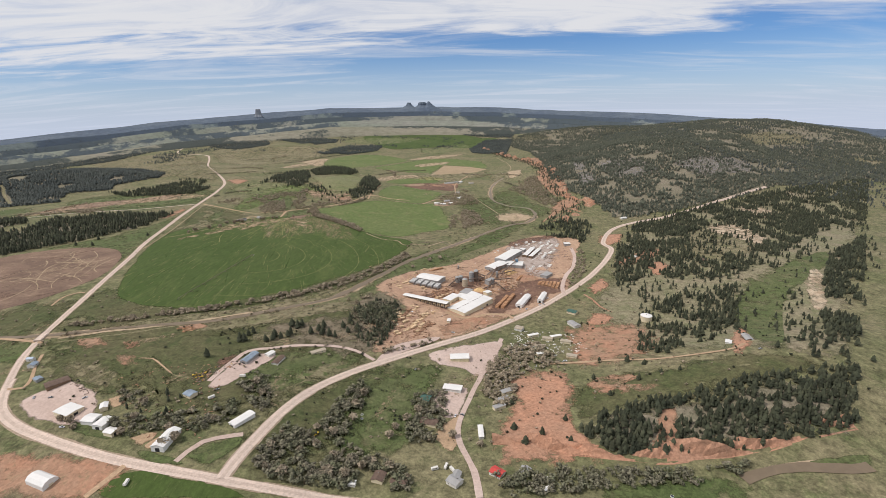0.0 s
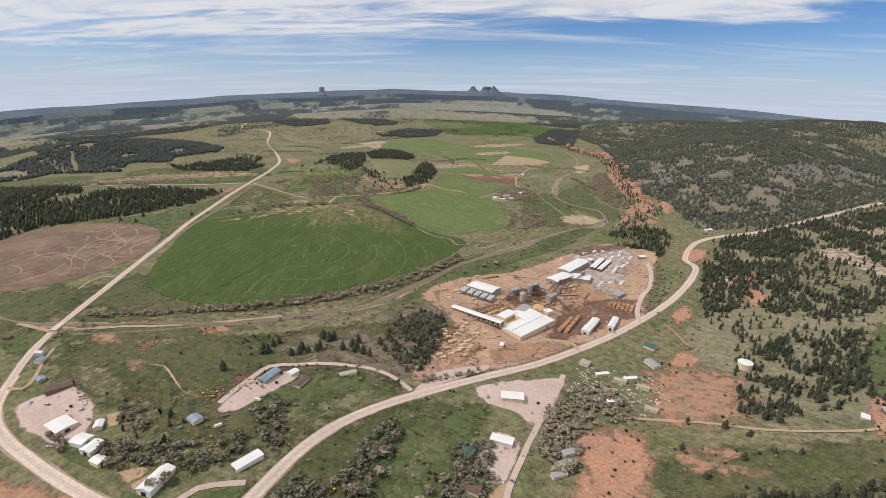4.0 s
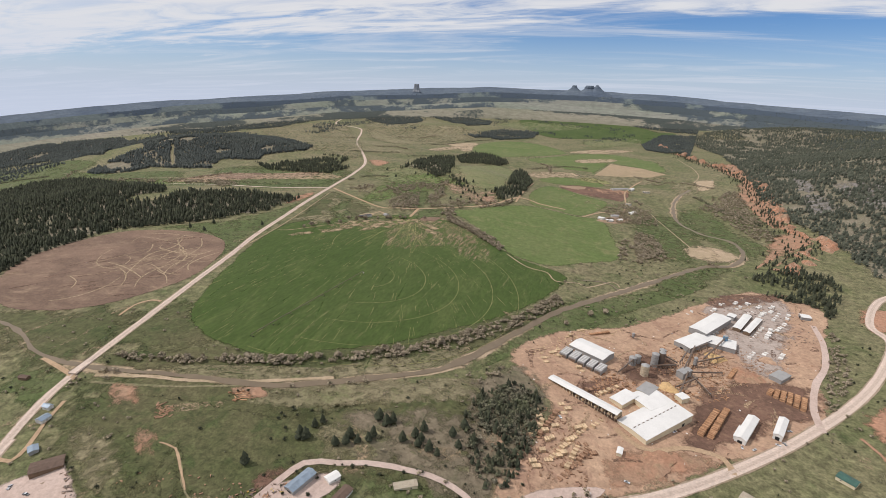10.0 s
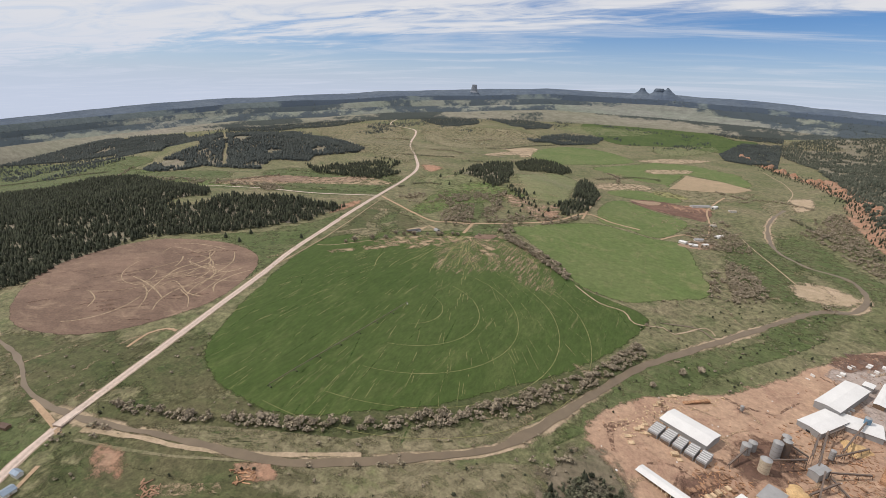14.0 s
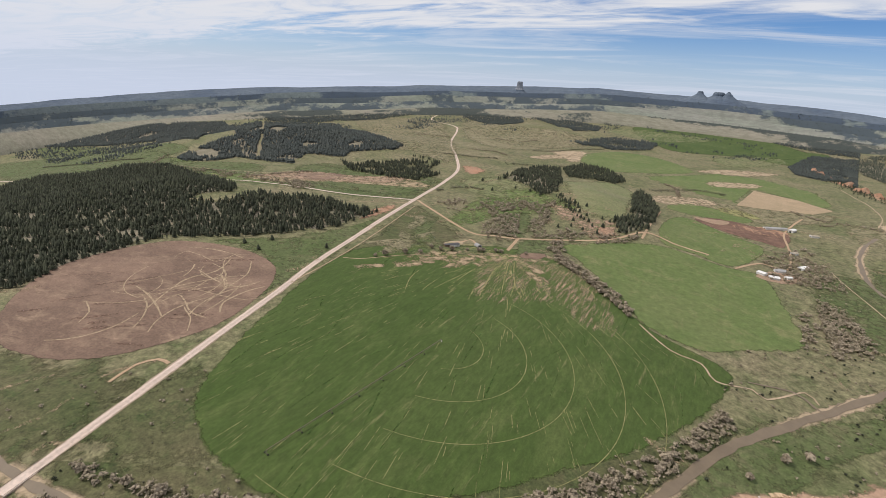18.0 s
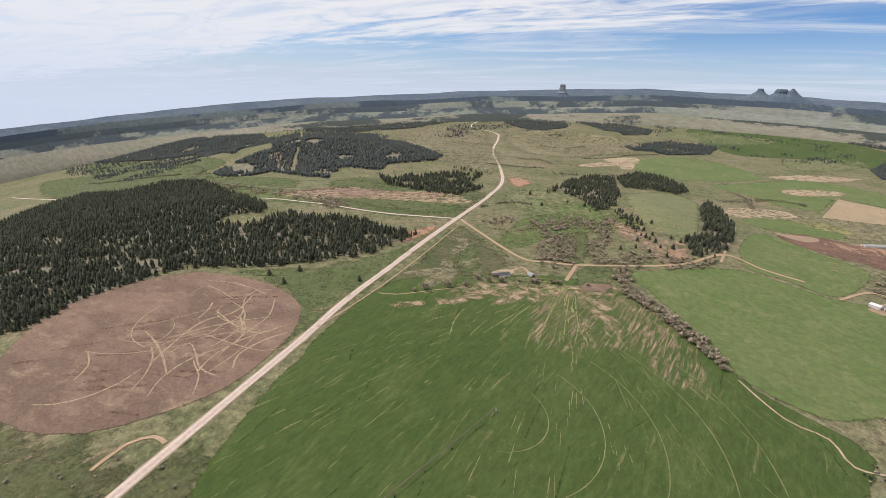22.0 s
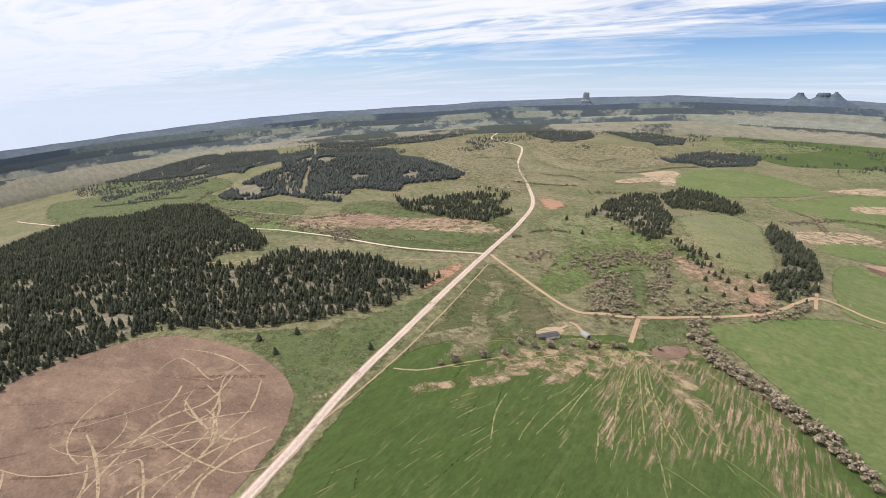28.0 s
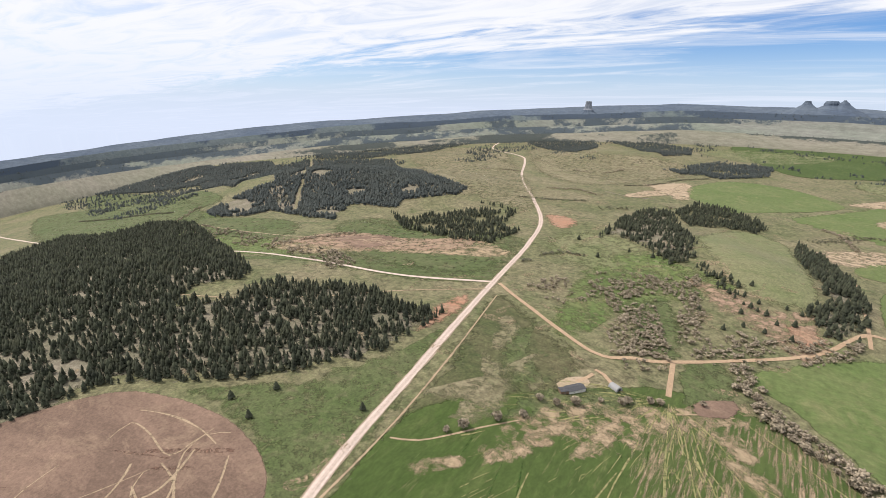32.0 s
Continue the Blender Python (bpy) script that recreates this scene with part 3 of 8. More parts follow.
# ---- roads, river, fields ----
HIGHWAY = [(-534, 425), (-562, 482), (-578, 540), (-604, 660), (-648, 845), (-680, 960), (-705, 1080), (-735, 1220), (-772, 1392), (-822, 1630), (-884, 1835), (-1000, 2040), (-1120, 2230), (-1290, 2560), (-1440, 2900), (-1540, 3060), (-1800, 3290), (-1915, 3430), (-1985, 3640)]
tagged(ribbon("road", HIGHWAY, 8.4, ROAD, 0.5, 5), "straight pale two-lane highway across the valley", "highway", kind="structure")
TOWN_ROAD = [(-540, 440), (-532, 422), (-505, 385), (-451, 353), (-336, 312), (-224, 289), (-136, 280), (60, 262), (200, 240)]
tagged(ribbon("road", TOWN_ROAD, 10, ROAD, 0.55, 5), "pale main street through the small town", "road", kind="structure")
MILL_ROAD = [(-224, 289), (-215, 334), (-193, 408), (-154, 470), (-74, 543), (46, 632), (182, 759), (293, 886), (374, 1024)] + [(377, 1096), (436, 1208), (514, 1267), (614, 1318), (730, 1394), (893, 1510), (1047, 1617), (1153, 1689)]
tagged(ribbon("road", MILL_ROAD, 11, ROAD, 0.6, 5), "wide pale highway past the sawmill into the hills", "highway", kind="structure")
RIVER = [(-900, 600), (-760, 580), (-656, 544), (-580, 538), (-474, 556), (-378, 579), (-326, 608), (-267, 651), (-218, 694), (-186, 754), (-149, 836), (-102, 932), (-18, 1047), (75, 1168), (161, 1270), (222, 1307), (259, 1383), (252, 1470), (188, 1516), (149, 1636), (170, 1836), (232, 2010)]
tagged(ribbon("water", RIVER, 9.5, MUD, 0.62, ragged=2, ends=(4, 5, 8, 10, 10, 10, 10, 9, 8, 8, 7)), "narrow muddy brown river with sandy banks", "river", kind="structure")
tagged(ribbon("ground_bank", RIVER, 24, SAND, 0.15, ragged=5, fade=True), "pale sandy river bank", "river bank", kind="structure")
PIVOT_FIELD = [(-570, 690), (-526, 644), (-474, 624), (-405, 628), (-350, 666), (-277, 733), (-220, 809), (-165, 897), (-128, 973), (-102, 1082), (-200, 1122), (-329, 1219), (-404, 1265), (-507, 1228), (-620, 1109), (-668, 1034), (-640, 875)]
tagged(patch("field", PIVOT_FIELD, CROP, 0.4, 2, fade=7), "large deep green irrigated crop field", "field", kind="structure")
FIELD_2 = [(-399, 1354), (-254, 1506), (-111, 1503), (-46, 1511), (-22, 1403), (0, 1278), (-13, 1224), (-83, 1160), (-135, 1116), (-204, 1126), (-270, 1206), (-353, 1297)]
tagged(patch("field", FIELD_2, CROP_PALE, 0.4, 3, fade=8), "bright green crop field beside the farm", "field", kind="structure")
FAR_FIELD = [(-383, 2363), (-152, 2726), (5, 2782), (182, 2627), (208, 2400), (160, 2314), (81, 2435), (-19, 2503), (-78, 2203), (-162, 2211), (-283, 2292)]
tagged(cover("field", FAR_FIELD, CROP_PALE, 0.5, 12), "distant green crop field", "field", kind="structure")
tagged(patch("field", [(-80, 2150), (-20, 2471), (108, 2410), (189, 2308), (124, 2205)], STRAW, 0.9, 1, smooth=False, fade=5, dense=9), "pale straw-coloured stubble field", "field", kind="structure")
tagged(patch("field", [(-677, 2563), (-597, 2878), (-405, 2921), (-233, 2718), (-285, 2572), (-445, 2389), (-536, 2331)], CROP_PALE, 0.7, 2), "green crop circle beyond the mound", "field", kind="structure")
tagged(patch("field", [(-245, 1706), (-208, 1844), (-107, 1770), (-32, 1720), (-60, 1589), (-102, 1515), (-161, 1529), (-236, 1544)], CROP_PALE, 0.5, 2), "green crop field below the mound", "field", kind="structure")
tagged(patch("field", [(-261, 1922), (-203, 2037), (-50, 2003), (-66, 1939), (-183, 1901)], CROP_PALE, 0.5, 2), "narrow green crop strip", "field", kind="structure")
BROWN = [(-847, 622), (-764, 618), (-699, 643), (-657, 699), (-644, 773), (-678, 872), (-739, 922), (-831, 931), (-937, 904), (-990, 841), (-1005, 765), (-950, 680)]
tagged(patch("field", BROWN, TILLED, 0.4, 1, fade=3), "round bare brown tilled field with tyre marks", "field", kind="structure")
MILL_YARD = [(-147, 768), (-99, 863), (2, 939), (111, 1063), (227, 1172), (322, 1137), (284, 994), (226, 828), (210, 789), (89, 680), (-23, 592), (-104, 579), (-88, 692)]
tagged(patch("ground_yard", MILL_YARD, YARD, 0.35, 6, fade=14), "bare tan and red-brown sawmill yard", "yard", kind="structure")
DIRT_1 = [(-762, 1394), (-700, 1350), (-568, 1274), (-521, 1292), (-478, 1320), (-338, 1459), (-271, 1568), (-202, 1553), (-140, 1552)]
tagged(ribbon("road", DIRT_1, 6.5, DIRT, 0.6, ragged=0.6), "tan dirt road between the fields", "dirt road", kind="structure")
tagged(ribbon("road", [(-480, 1315), (-470, 1235)], 6, DIRT, 0.6), "short tan dirt field road", "dirt road", kind="structure")
tagged(ribbon("road", [(-772, 1392), (-919, 1319), (-1114, 1288), (-1387, 1247)], 7, ROAD, 0.55), "pale side road running to the woods", "road", kind="structure")

# ---- woods ----
WOOD_WEST = [(-2219, 1079), (-2294, 1177), (-2307, 1279), (-2089, 1295), (-1998, 1363), (-2026, 1418), (-1777, 1434), (-1297, 1252), (-1118, 1178), (-1093, 1143), (-1132, 1087), (-1106, 1043), (-1051, 1095), (-1048, 1166), (-952, 1221), (-894, 1246), (-815, 1226), (-768, 1240), (-761, 1193), (-767, 1085), (-795, 1057), (-825, 1007), (-879, 958), (-975, 898), (-986, 867), (-956, 831), (-984, 796), (-983, 735), (-975, 704), (-995, 673), (-1300, 640), (-1900, 800)]
GRASS_DARK = material("olive pasture", (0.070, 0.082, 0.032), (0.112, 0.102, 0.053), 0.012, 0.12, 0.95, third=(0.052, 0.074, 0.025), grain=0.55)
GRASS_PALE = material("dry pasture", (0.165, 0.152, 0.085), (0.235, 0.200, 0.125), 0.010, 0.12, 0.95, third=(0.12, 0.135, 0.055))
ROCK_PALE = material("pale rock", (0.52, 0.43, 0.32), (0.34, 0.25, 0.17), 0.06, 0.4, 0.95)
BARKDUST = material("bark dust", (0.115, 0.068, 0.050), (0.18, 0.105, 0.075), 0.02, 0.2, 0.95, third=(0.25, 0.155, 0.105))
LOGS = material("stacked logs", (0.32, 0.17, 0.095), (0.40, 0.24, 0.14), 0.2, 1.5, 0.9, island=0.4)
LUMBER = material("sawn lumber", (0.58, 0.44, 0.29), (0.48, 0.34, 0.21), 0.3, 2, 0.85, each=0.22)
OLD_LUMBER = material("weathered lumber", (0.33, 0.20, 0.125), (0.25, 0.15, 0.10), 0.3, 2, 0.85, each=0.25)
WRAP = material("white wrap", (0.78, 0.76, 0.73), (0.66, 0.64, 0.61), 0.3, 2, 0.55)
WOODWALL = material("brown boards", (0.20, 0.135, 0.09), None, 0.3, 2, 0.85)
WHITE_PAINT = material("white siding", (0.72, 0.70, 0.66), None, 0.2, 2, 0.6, bump=0.05)
YELLOW_WALL = material("pale yellow siding", (0.66, 0.60, 0.40), None, 0.2, 2, 0.6, bump=0.05)
BROWN_ROOF = material("brown shingles", (0.145, 0.10, 0.078), None, 0.3, 3, 0.9)
DARK_ROOF = material("dark grey shingles", (0.09, 0.09, 0.095), None, 0.3, 3, 0.9)
BLUE_ROOF = material("blue-grey metal roof", (0.27, 0.33, 0.40), None, 0.2, 2, 0.45, 0.2, bump=0.05)
GREEN_ROOF = material("green metal roof", (0.06, 0.13, 0.105), None, 0.2, 2, 0.5, bump=0.05)
RED_ROOF = material("red metal roof", (0.55, 0.07, 0.06), None, 0.2, 2, 0.5, bump=0.05)
TAN_ROOF = material("tan roof", (0.42, 0.36, 0.28), None, 0.2, 2, 0.7)
DARK = material("dark opening", (0.03, 0.03, 0.033), None, 0.3, 2, 0.8)
GLASS = material("window glass", (0.04, 0.05, 0.06), None, 0.3, 2, 0.12, bump=0)
STEEL = material("weathered steel", (0.16, 0.15, 0.145), (0.24, 0.16, 0.11), 0.4, 3, 0.6, 0.5)
CONCRETE = material("beige silo concrete", (0.50, 0.42, 0.31), (0.43, 0.36, 0.27), 0.15, 1, 0.9)
BLUE_STEEL = material("blue painted steel", (0.17, 0.30, 0.42), None, 0.3, 2, 0.5)
YELLOW_PAINT = material("yellow machine paint", (0.60, 0.42, 0.06), None, 0.3, 2, 0.5)
TYRE = material("black rubber", (0.02, 0.02, 0.02), None, 0.5, 3, 0.9)
CAR_PAINT = material("car paint", (0.45, 0.46, 0.48), (0.35, 0.36, 0.38), 0.3, 2, 0.3, bump=0, each=0.8)
CHIPS = material("wood chips", (0.60, 0.42, 0.22), (0.48, 0.31, 0.15), 0.1, 1, 0.95)
TRACK = material("pale tyre marks", (0.37, 0.28, 0.185), (0.31, 0.235, 0.155), 0.03, 0.4, 0.95)
CROP_STREAK = material("dry crop streaks", (0.27, 0.245, 0.115), (0.20, 0.20, 0.08), 0.03, 0.4, 0.95)
CROP_DARK = material("dark crop streaks", (0.040, 0.085, 0.018), (0.055, 0.10, 0.022), 0.03, 0.4, 0.95)
LINE = material("tyre-darkened asphalt", (0.50, 0.40, 0.335), (0.47, 0.375, 0.315), 0.03, 0.4, 0.9, bump=0.1)
SHOULDER = material("gravel shoulder", (0.38, 0.29, 0.23), (0.25, 0.20, 0.13), 0.04, 0.4, 0.95)
PINKSOIL = material("pinkish soil", (0.33, 0.225, 0.16), (0.26, 0.19, 0.125), 0.04, 0.3, 0.95)

HILLGRASS = material("thin hill grass", (0.178, 0.172, 0.098), (0.235, 0.20, 0.135), 0.012, 0.12, 0.95, third=(0.125, 0.14, 0.065), grain=0.5)
DRYBENCH = material("dry bench soil", (0.150, 0.128, 0.085), (0.205, 0.165, 0.118), 0.02, 0.15, 0.95, third=(0.105, 0.105, 0.058), grain=0.5)
GRAVEL_GREY = material("grey yard gravel", (0.40, 0.335, 0.295), (0.33, 0.27, 0.235), 0.02, 0.2, 0.95, grain=0.2)
REDSLOPE = material("red-orange slope", (0.42, 0.222, 0.142), (0.34, 0.20, 0.135), 0.03, 0.25, 0.95, third=(0.27, 0.155, 0.10), grain=0.45)
MOUNDGRASS = material("short mound grass", (0.150, 0.165, 0.075), (0.185, 0.178, 0.095), 0.012, 0.12, 0.95, third=(0.115, 0.14, 0.055))

# ---- smaller roads and tracks ----
tagged(ribbon("road", [(-299, 433), (-293, 465), (-281, 507), (-255, 520), (-222, 535), (-177, 544), (-144, 538), (-116, 519)], 6, PINKGRAVEL, 0.62, ragged=0.5), "pale gravel loop road by the sheds", "gravel road", kind="structure")
tagged(patch("ground_patch", [(-296, 424), (-291, 458), (-287, 483), (-253, 510), (-242, 499), (-252, 477), (-262, 458), (-277, 427)], PINKGRAVEL, 0.5, 2), "pale gravel farm yard", "yard", kind="structure")
tagged(ribbon("road", [(11, 279), (8, 316), (-4, 360), (-5, 390), (5, 427), (31, 504), (68, 605)], 6.5, PINKGRAVEL, 0.62, ragged=0.5), "pale dirt street between the houses", "dirt road", kind="structure")
tagged(patch("ground_patch", [(-31, 374), (-12, 403), (0, 405), (-8, 356), (-16, 347)], DIRT, 0.5, 2), "tan bare yard behind a house", "yard", kind="structure")
tagged(patch("ground_patch", [(-497, 401), (-483, 419), (-476, 437), (-418, 410), (-396, 373), (-408, 360), (-434, 363), (-468, 375)], PINKGRAVEL, 0.5, 2), "pale pink gravel shop yard", "yard", kind="structure")
tagged(patch("ground_patch", [(-348, 314), (-372, 317), (-421, 322), (-451, 318), (-416, 277), (-352, 273), (-322, 282), (-318, 301)], RED, 0.45, 3), "bare red-tan lot beside the street", "yard", kind="structure")
tagged(ribbon("road", [(-320, 304), (-327, 289), (-336, 272)], 6, DIRT, 0.62, ragged=0.5), "dirt drive off the street", "dirt road", kind="structure")
tagged(patch("ground_patch", [(-270, 321), (-240, 339), (-225, 346), (-224, 336), (-242, 307), (-265, 310)], LUSH, 0.5, 2), "green grass triangle between the lanes", "lawn", kind="structure")
tagged(patch("ground_patch", [(-420, 368), (-356, 343), (-358, 337), (-400, 349)], LUSH, 0.5, 1), "green verge beside the street", "lawn", kind="structure")
tagged(patch("ground_patch", [(-324, 324), (-290, 317), (-263, 305), (-301, 308)], LUSH, 0.5, 1), "green verge beside the street", "lawn", kind="structure")
tagged(patch("ground_patch", [(-315, 328), (-306, 342), (-302, 350), (-297, 331), (-305, 324)], DIRT, 0.5, 1), "bare tan yard by the shop", "yard", kind="structure")
tagged(ribbon("road", [(-226, 348), (-260, 334), (-274, 308)], 6, PINKGRAVEL, 0.6, ragged=0.5), "pale gravel lane", "gravel road", kind="structure")
tagged(patch("ground_patch", [(-114, 517), (-92, 565), (-35, 599), (-30, 591), (-74, 552), (-108, 515)], PINKGRAVEL, 0.56, 1), "pale paved pull-off beside the highway", "lay-by", kind="structure")
tagged(ribbon("road", [(123, 525), (207, 521), (269, 501), (327, 495), (359, 498), (381, 513)], 5, DIRT, 0.62, ragged=0.5), "tan dirt drive to the hill house", "dirt road", kind="structure")
tagged(ribbon("road", [(206, 776), (211, 819), (232, 878), (261, 932), (281, 1000), (289, 1064)], 8, PINKGRAVEL, 0.62, ragged=0.5), "pale mill access road", "gravel road", kind="structure")
tagged(ribbon("road", [(95, 671), (90, 692), (56, 693), (19, 672), (-2, 678), (-17, 692)], 7, DIRT, 0.62, ragged=0.5), "dirt track round the mill building", "dirt road", kind="structure")
tagged(ribbon("road", [(-273, 1527), (-270, 1668), (-266, 1836)], 5, DIRT, 0.6, ragged=0.5), "dirt track round the mound", "dirt road", kind="structure")
tagged(ribbon("road", [(-1145, 1053), (-1052, 1088), (-948, 1169), (-872, 1260), (-766, 1356)], 4, STRAW, 0.5, ragged=1, fade=True), "faint pale field track", "track", kind="structure")
tagged(ribbon("road", [(-655, 841), (-657, 883), (-663, 954), (-676, 1050), (-701, 1177), (-740, 1345)], 3.5, STRAW, 0.5, ragged=0.8, fade=True), "tan grass track along the highway", "track", kind="structure")
tagged(ribbon("road", [(-661, 1002), (-638, 1014), (-618, 1038), (-599, 1067), (-574, 1102)], 3, STRAW, 0.45, ragged=1, fade=True), "faint brushy ditch line", "track", kind="structure")
tagged(ribbon("road", [(-549, 1225), (-551, 1214), (-558, 1197)], 5, DIRT, 0.63, ragged=0.5), "tan drive to the ranch house", "dirt road", kind="structure")
tagged(ribbon("road", [(-550, 1235), (-539, 1231), (-526, 1218)], 5, DIRT, 0.63, ragged=0.5), "tan drive to the ranch barn", "dirt road", kind="structure")
tagged(ribbon("road", [(-458, 1207), (-442, 1221), (-408, 1243)], 4, STRAW, 0.6, ragged=1, fade=True), "pale field edge track", "track", kind="structure")
tagged(ribbon("road", [(-618, 681), (-634, 679), (-644, 662), (-638, 633)], 4, DIRT, 0.6, ragged=0.5), "short dirt field entrance", "dirt road", kind="structure")
tagged(ribbon("road", [(-638, 537), (-580, 524), (-564, 519)], 5, DIRT, 0.6, ragged=0.5), "dirt lane by the river", "dirt road", kind="structure")
tagged(ribbon("road", [(-531, 422), (-513, 423), (-515, 439), (-530, 464), (-542, 491)], 4, DIRT, 0.6, ragged=0.5), "short dirt drive", "dirt road", kind="structure")

# ---- patches of other ground ----
tagged(patch("ground_patch", [(-665, 1014), (-684, 1138), (-740, 1345), (-646, 1284), (-572, 1239), (-567, 1172), (-574, 1104), (-624, 1052)], GRASS_DARK, 0.3, 4), "olive pasture beside the highway", "pasture", kind="structure")
tagged(patch("ground_patch", [(-661, 839), (-682, 876), (-736, 916), (-811, 945), (-877, 942), (-799, 1009), (-754, 1109), (-739, 1201), (-692, 1047), (-671, 927)], LUSH, 0.3, 4), "green verge between the wood and the highway", "pasture", kind="structure")
tagged(patch("ground_patch", [(-679, 1077), (-625, 1120), (-619, 1223), (-645, 1137)], GRASS_PALE, 0.5, 4), "dry pale streak in the pasture", "dry grass", kind="structure")
tagged(patch("ground_patch", [(-1286, 1334), (-1227, 1464), (-1054, 1481), (-959, 1582), (-837, 1562), (-848, 1504), (-1074, 1386), (-1150, 1321)], STRAW, 0.5, 6), "pale dry flats beside the creek", "dry grass", kind="structure")
tagged(patch("ground_patch", [(-1202, 1439), (-1111, 1505), (-1046, 1472), (-1091, 1403)], TILLED, 0.6, 3), "bare purple-brown gully", "bare soil", kind="structure")
tagged(patch("ground_patch", [(-1276, 1180), (-1103, 1279), (-914, 1313), (-780, 1391), (-816, 1499), (-932, 1450), (-1136, 1308)], LUSH, 0.35, 5), "green meadow beside the side road", "meadow", kind="structure")
tagged(patch("ground_patch", [(-889, 1887), (-856, 1910), (-802, 1863), (-822, 1795)], RED, 0.5, 3), "bare red earth cut beside the highway", "bare soil", kind="structure")
tagged(patch("ground_patch", [(-569, 1109), (-513, 1178), (-458, 1217), (-420, 1274), (-399, 1243), (-444, 1192), (-517, 1115), (-577, 1041)], STRAW, 0.6, 6, dense=0.44), "dry straw edge of the crop field", "dry grass", kind="structure")
tagged(patch("ground_patch", [(-470, 1321), (-430, 1359), (-407, 1286), (-449, 1225)], LUSH, 0.42, 2), "green yard beside the field road", "meadow", kind="structure")
tagged(patch("ground_patch", [(-445, 1242), (-411, 1277), (-408, 1245), (-439, 1220)], TILLED, 0.7, 2), "small bare garden plot", "garden", kind="structure")
tagged(patch("ground_patch", [(-574, 1178), (-569, 1199), (-554, 1212), (-544, 1203), (-548, 1186), (-561, 1169)], SAND, 0.55, 1), "pale gravel turning circle at the house", "yard", kind="structure")
tagged(patch("ground_patch", [(-591, 1137), (-563, 1174), (-524, 1207), (-482, 1204), (-492, 1178), (-555, 1126), (-589, 1094)], LUSH, 0.42, 3), "watered green lawn round the house", "lawn", kind="structure")
tagged(patch("ground_patch", [(139, 1379), (173, 1404), (208, 1385), (187, 1332), (149, 1326)], SAND, 0.5, 3), "pale sand bar in the river bend", "sand bar", kind="structure")
tagged(patch("ground_patch", [(-488, 568), (-394, 598), (-337, 624), (-256, 683), (-233, 719), (-206, 758), (-221, 701), (-287, 643), (-382, 584), (-477, 558)], GRASS_PALE, 0.25, 4), "tan river flat", "meadow", kind="structure")
tagged(patch("ground_patch", [(-366, 580), (-310, 621), (-244, 653), (-148, 715), (-148, 681), (-199, 634), (-292, 590), (-364, 563)], GRASS_PALE, 0.3, 5), "dry tan bench above the river", "dry grass", kind="structure")
tagged(patch("ground_patch", [(-95, 1882), (10, 1940), (39, 1895), (-47, 1836)], RED, 0.5, 3), "reddish corrals of the farm", "corral", kind="structure")
tagged(patch("ground_patch", [(-252, 2102), (-64, 2156), (175, 2232), (90, 2054), (-114, 1954)], GRASS_PALE, 0.4, 4), "dry strip below the stubble field", "dry grass", kind="structure")
tagged(patch("ground_patch", [(-1662, 5356), (-1062, 5021), (-590, 4849), (-808, 4396), (-1440, 4642)], STRAW, 0.8, 8), "far tan flats", "dry grass", kind="structure")
tagged(patch("ground_patch", [(-1657, 3729), (-1081, 3105), (-771, 3154), (-757, 2862), (-972, 2620), (-1281, 2869), (-1576, 3224)], GRASS_PALE, 0.8, 10), "far dry pasture", "pasture", kind="structure")
tagged(patch("ground_patch", [(-2314, 3104), (-1875, 3354), (-1336, 2616), (-1000, 2040), (-1018, 1922), (-1299, 2095)], GRASS_PALE, 0.8, 10), "dry hillside pasture above the wood", "pasture", kind="structure")
tagged(patch("ground_patch", [(-812, 2619), (-688, 2740), (-655, 2472), (-711, 2462)], SAND, 0.7, 4), "pale bank beside the far creek", "sand bar", kind="structure")
tagged(patch("field", [(61, 3768), (385, 3828), (249, 3368), (20, 3382)], CROP, 0.9, 3), "far green field", "field", kind="structure")
tagged(patch("field", [(-662, 4107), (-46, 4256), (302, 3720), (-119, 3328), (-425, 3289)], CROP, 0.9, 3), "far green field", "field", kind="structure")
tagged(patch("field", [(-5979, 2220), (-4471, 2693), (-3868, 3733), (-3567, 3225), (-4036, 2459), (-4622, 2011)], CROP_PALE, 1.2, 6), "far green benchland", "field", kind="structure")
tagged(patch("ground_patch", [(-3395, 1524), (-2570, 1708), (-1903, 1528), (-1831, 1335), (-2356, 1234)], LUSH, 0.8, 8), "green valley behind the wood", "meadow", kind="structure")
tagged(patch("ground_patch", [(-128, 486), (-41, 514), (-25, 508), (-64, 413), (-94, 344), (-127, 340), (-130, 414)], LUSH, 0.4, 3), "green meadow in the town", "meadow", kind="structure")
tagged(patch("ground_patch", [(-278, 481), (-197, 529), (-135, 527), (-157, 487), (-212, 430), (-249, 423)], LUSH, 0.4, 3), "green lawn inside the loop road", "lawn", kind="structure")
tagged(patch("field", [(-321, 289), (-295, 297), (-204, 277), (-211, 270), (-320, 271)], CROP, 0.42, 2), "green field beside the street", "field", kind="structure")
tagged(patch("ground_patch", [(142, 291), (248, 296), (241, 276), (127, 277)], LUSH, 0.4, 3), "green creek bottom", "meadow", kind="structure")
tagged(ribbon("water", [(256, 296), (269, 301), (287, 306), (318, 310), (348, 308), (368, 308), (384, 310)], 11, MUD, 0.7, ragged=1), "muddy creek bend below the red cliff", "creek", kind="structure")
tagged(patch("ground_patch", [(-18, 643), (24, 670), (67, 688), (83, 680), (39, 645), (-1, 616), (-18, 613)], RED, 0.5, 3), "churned red-brown earth in the mill yard", "bare soil", kind="structure")
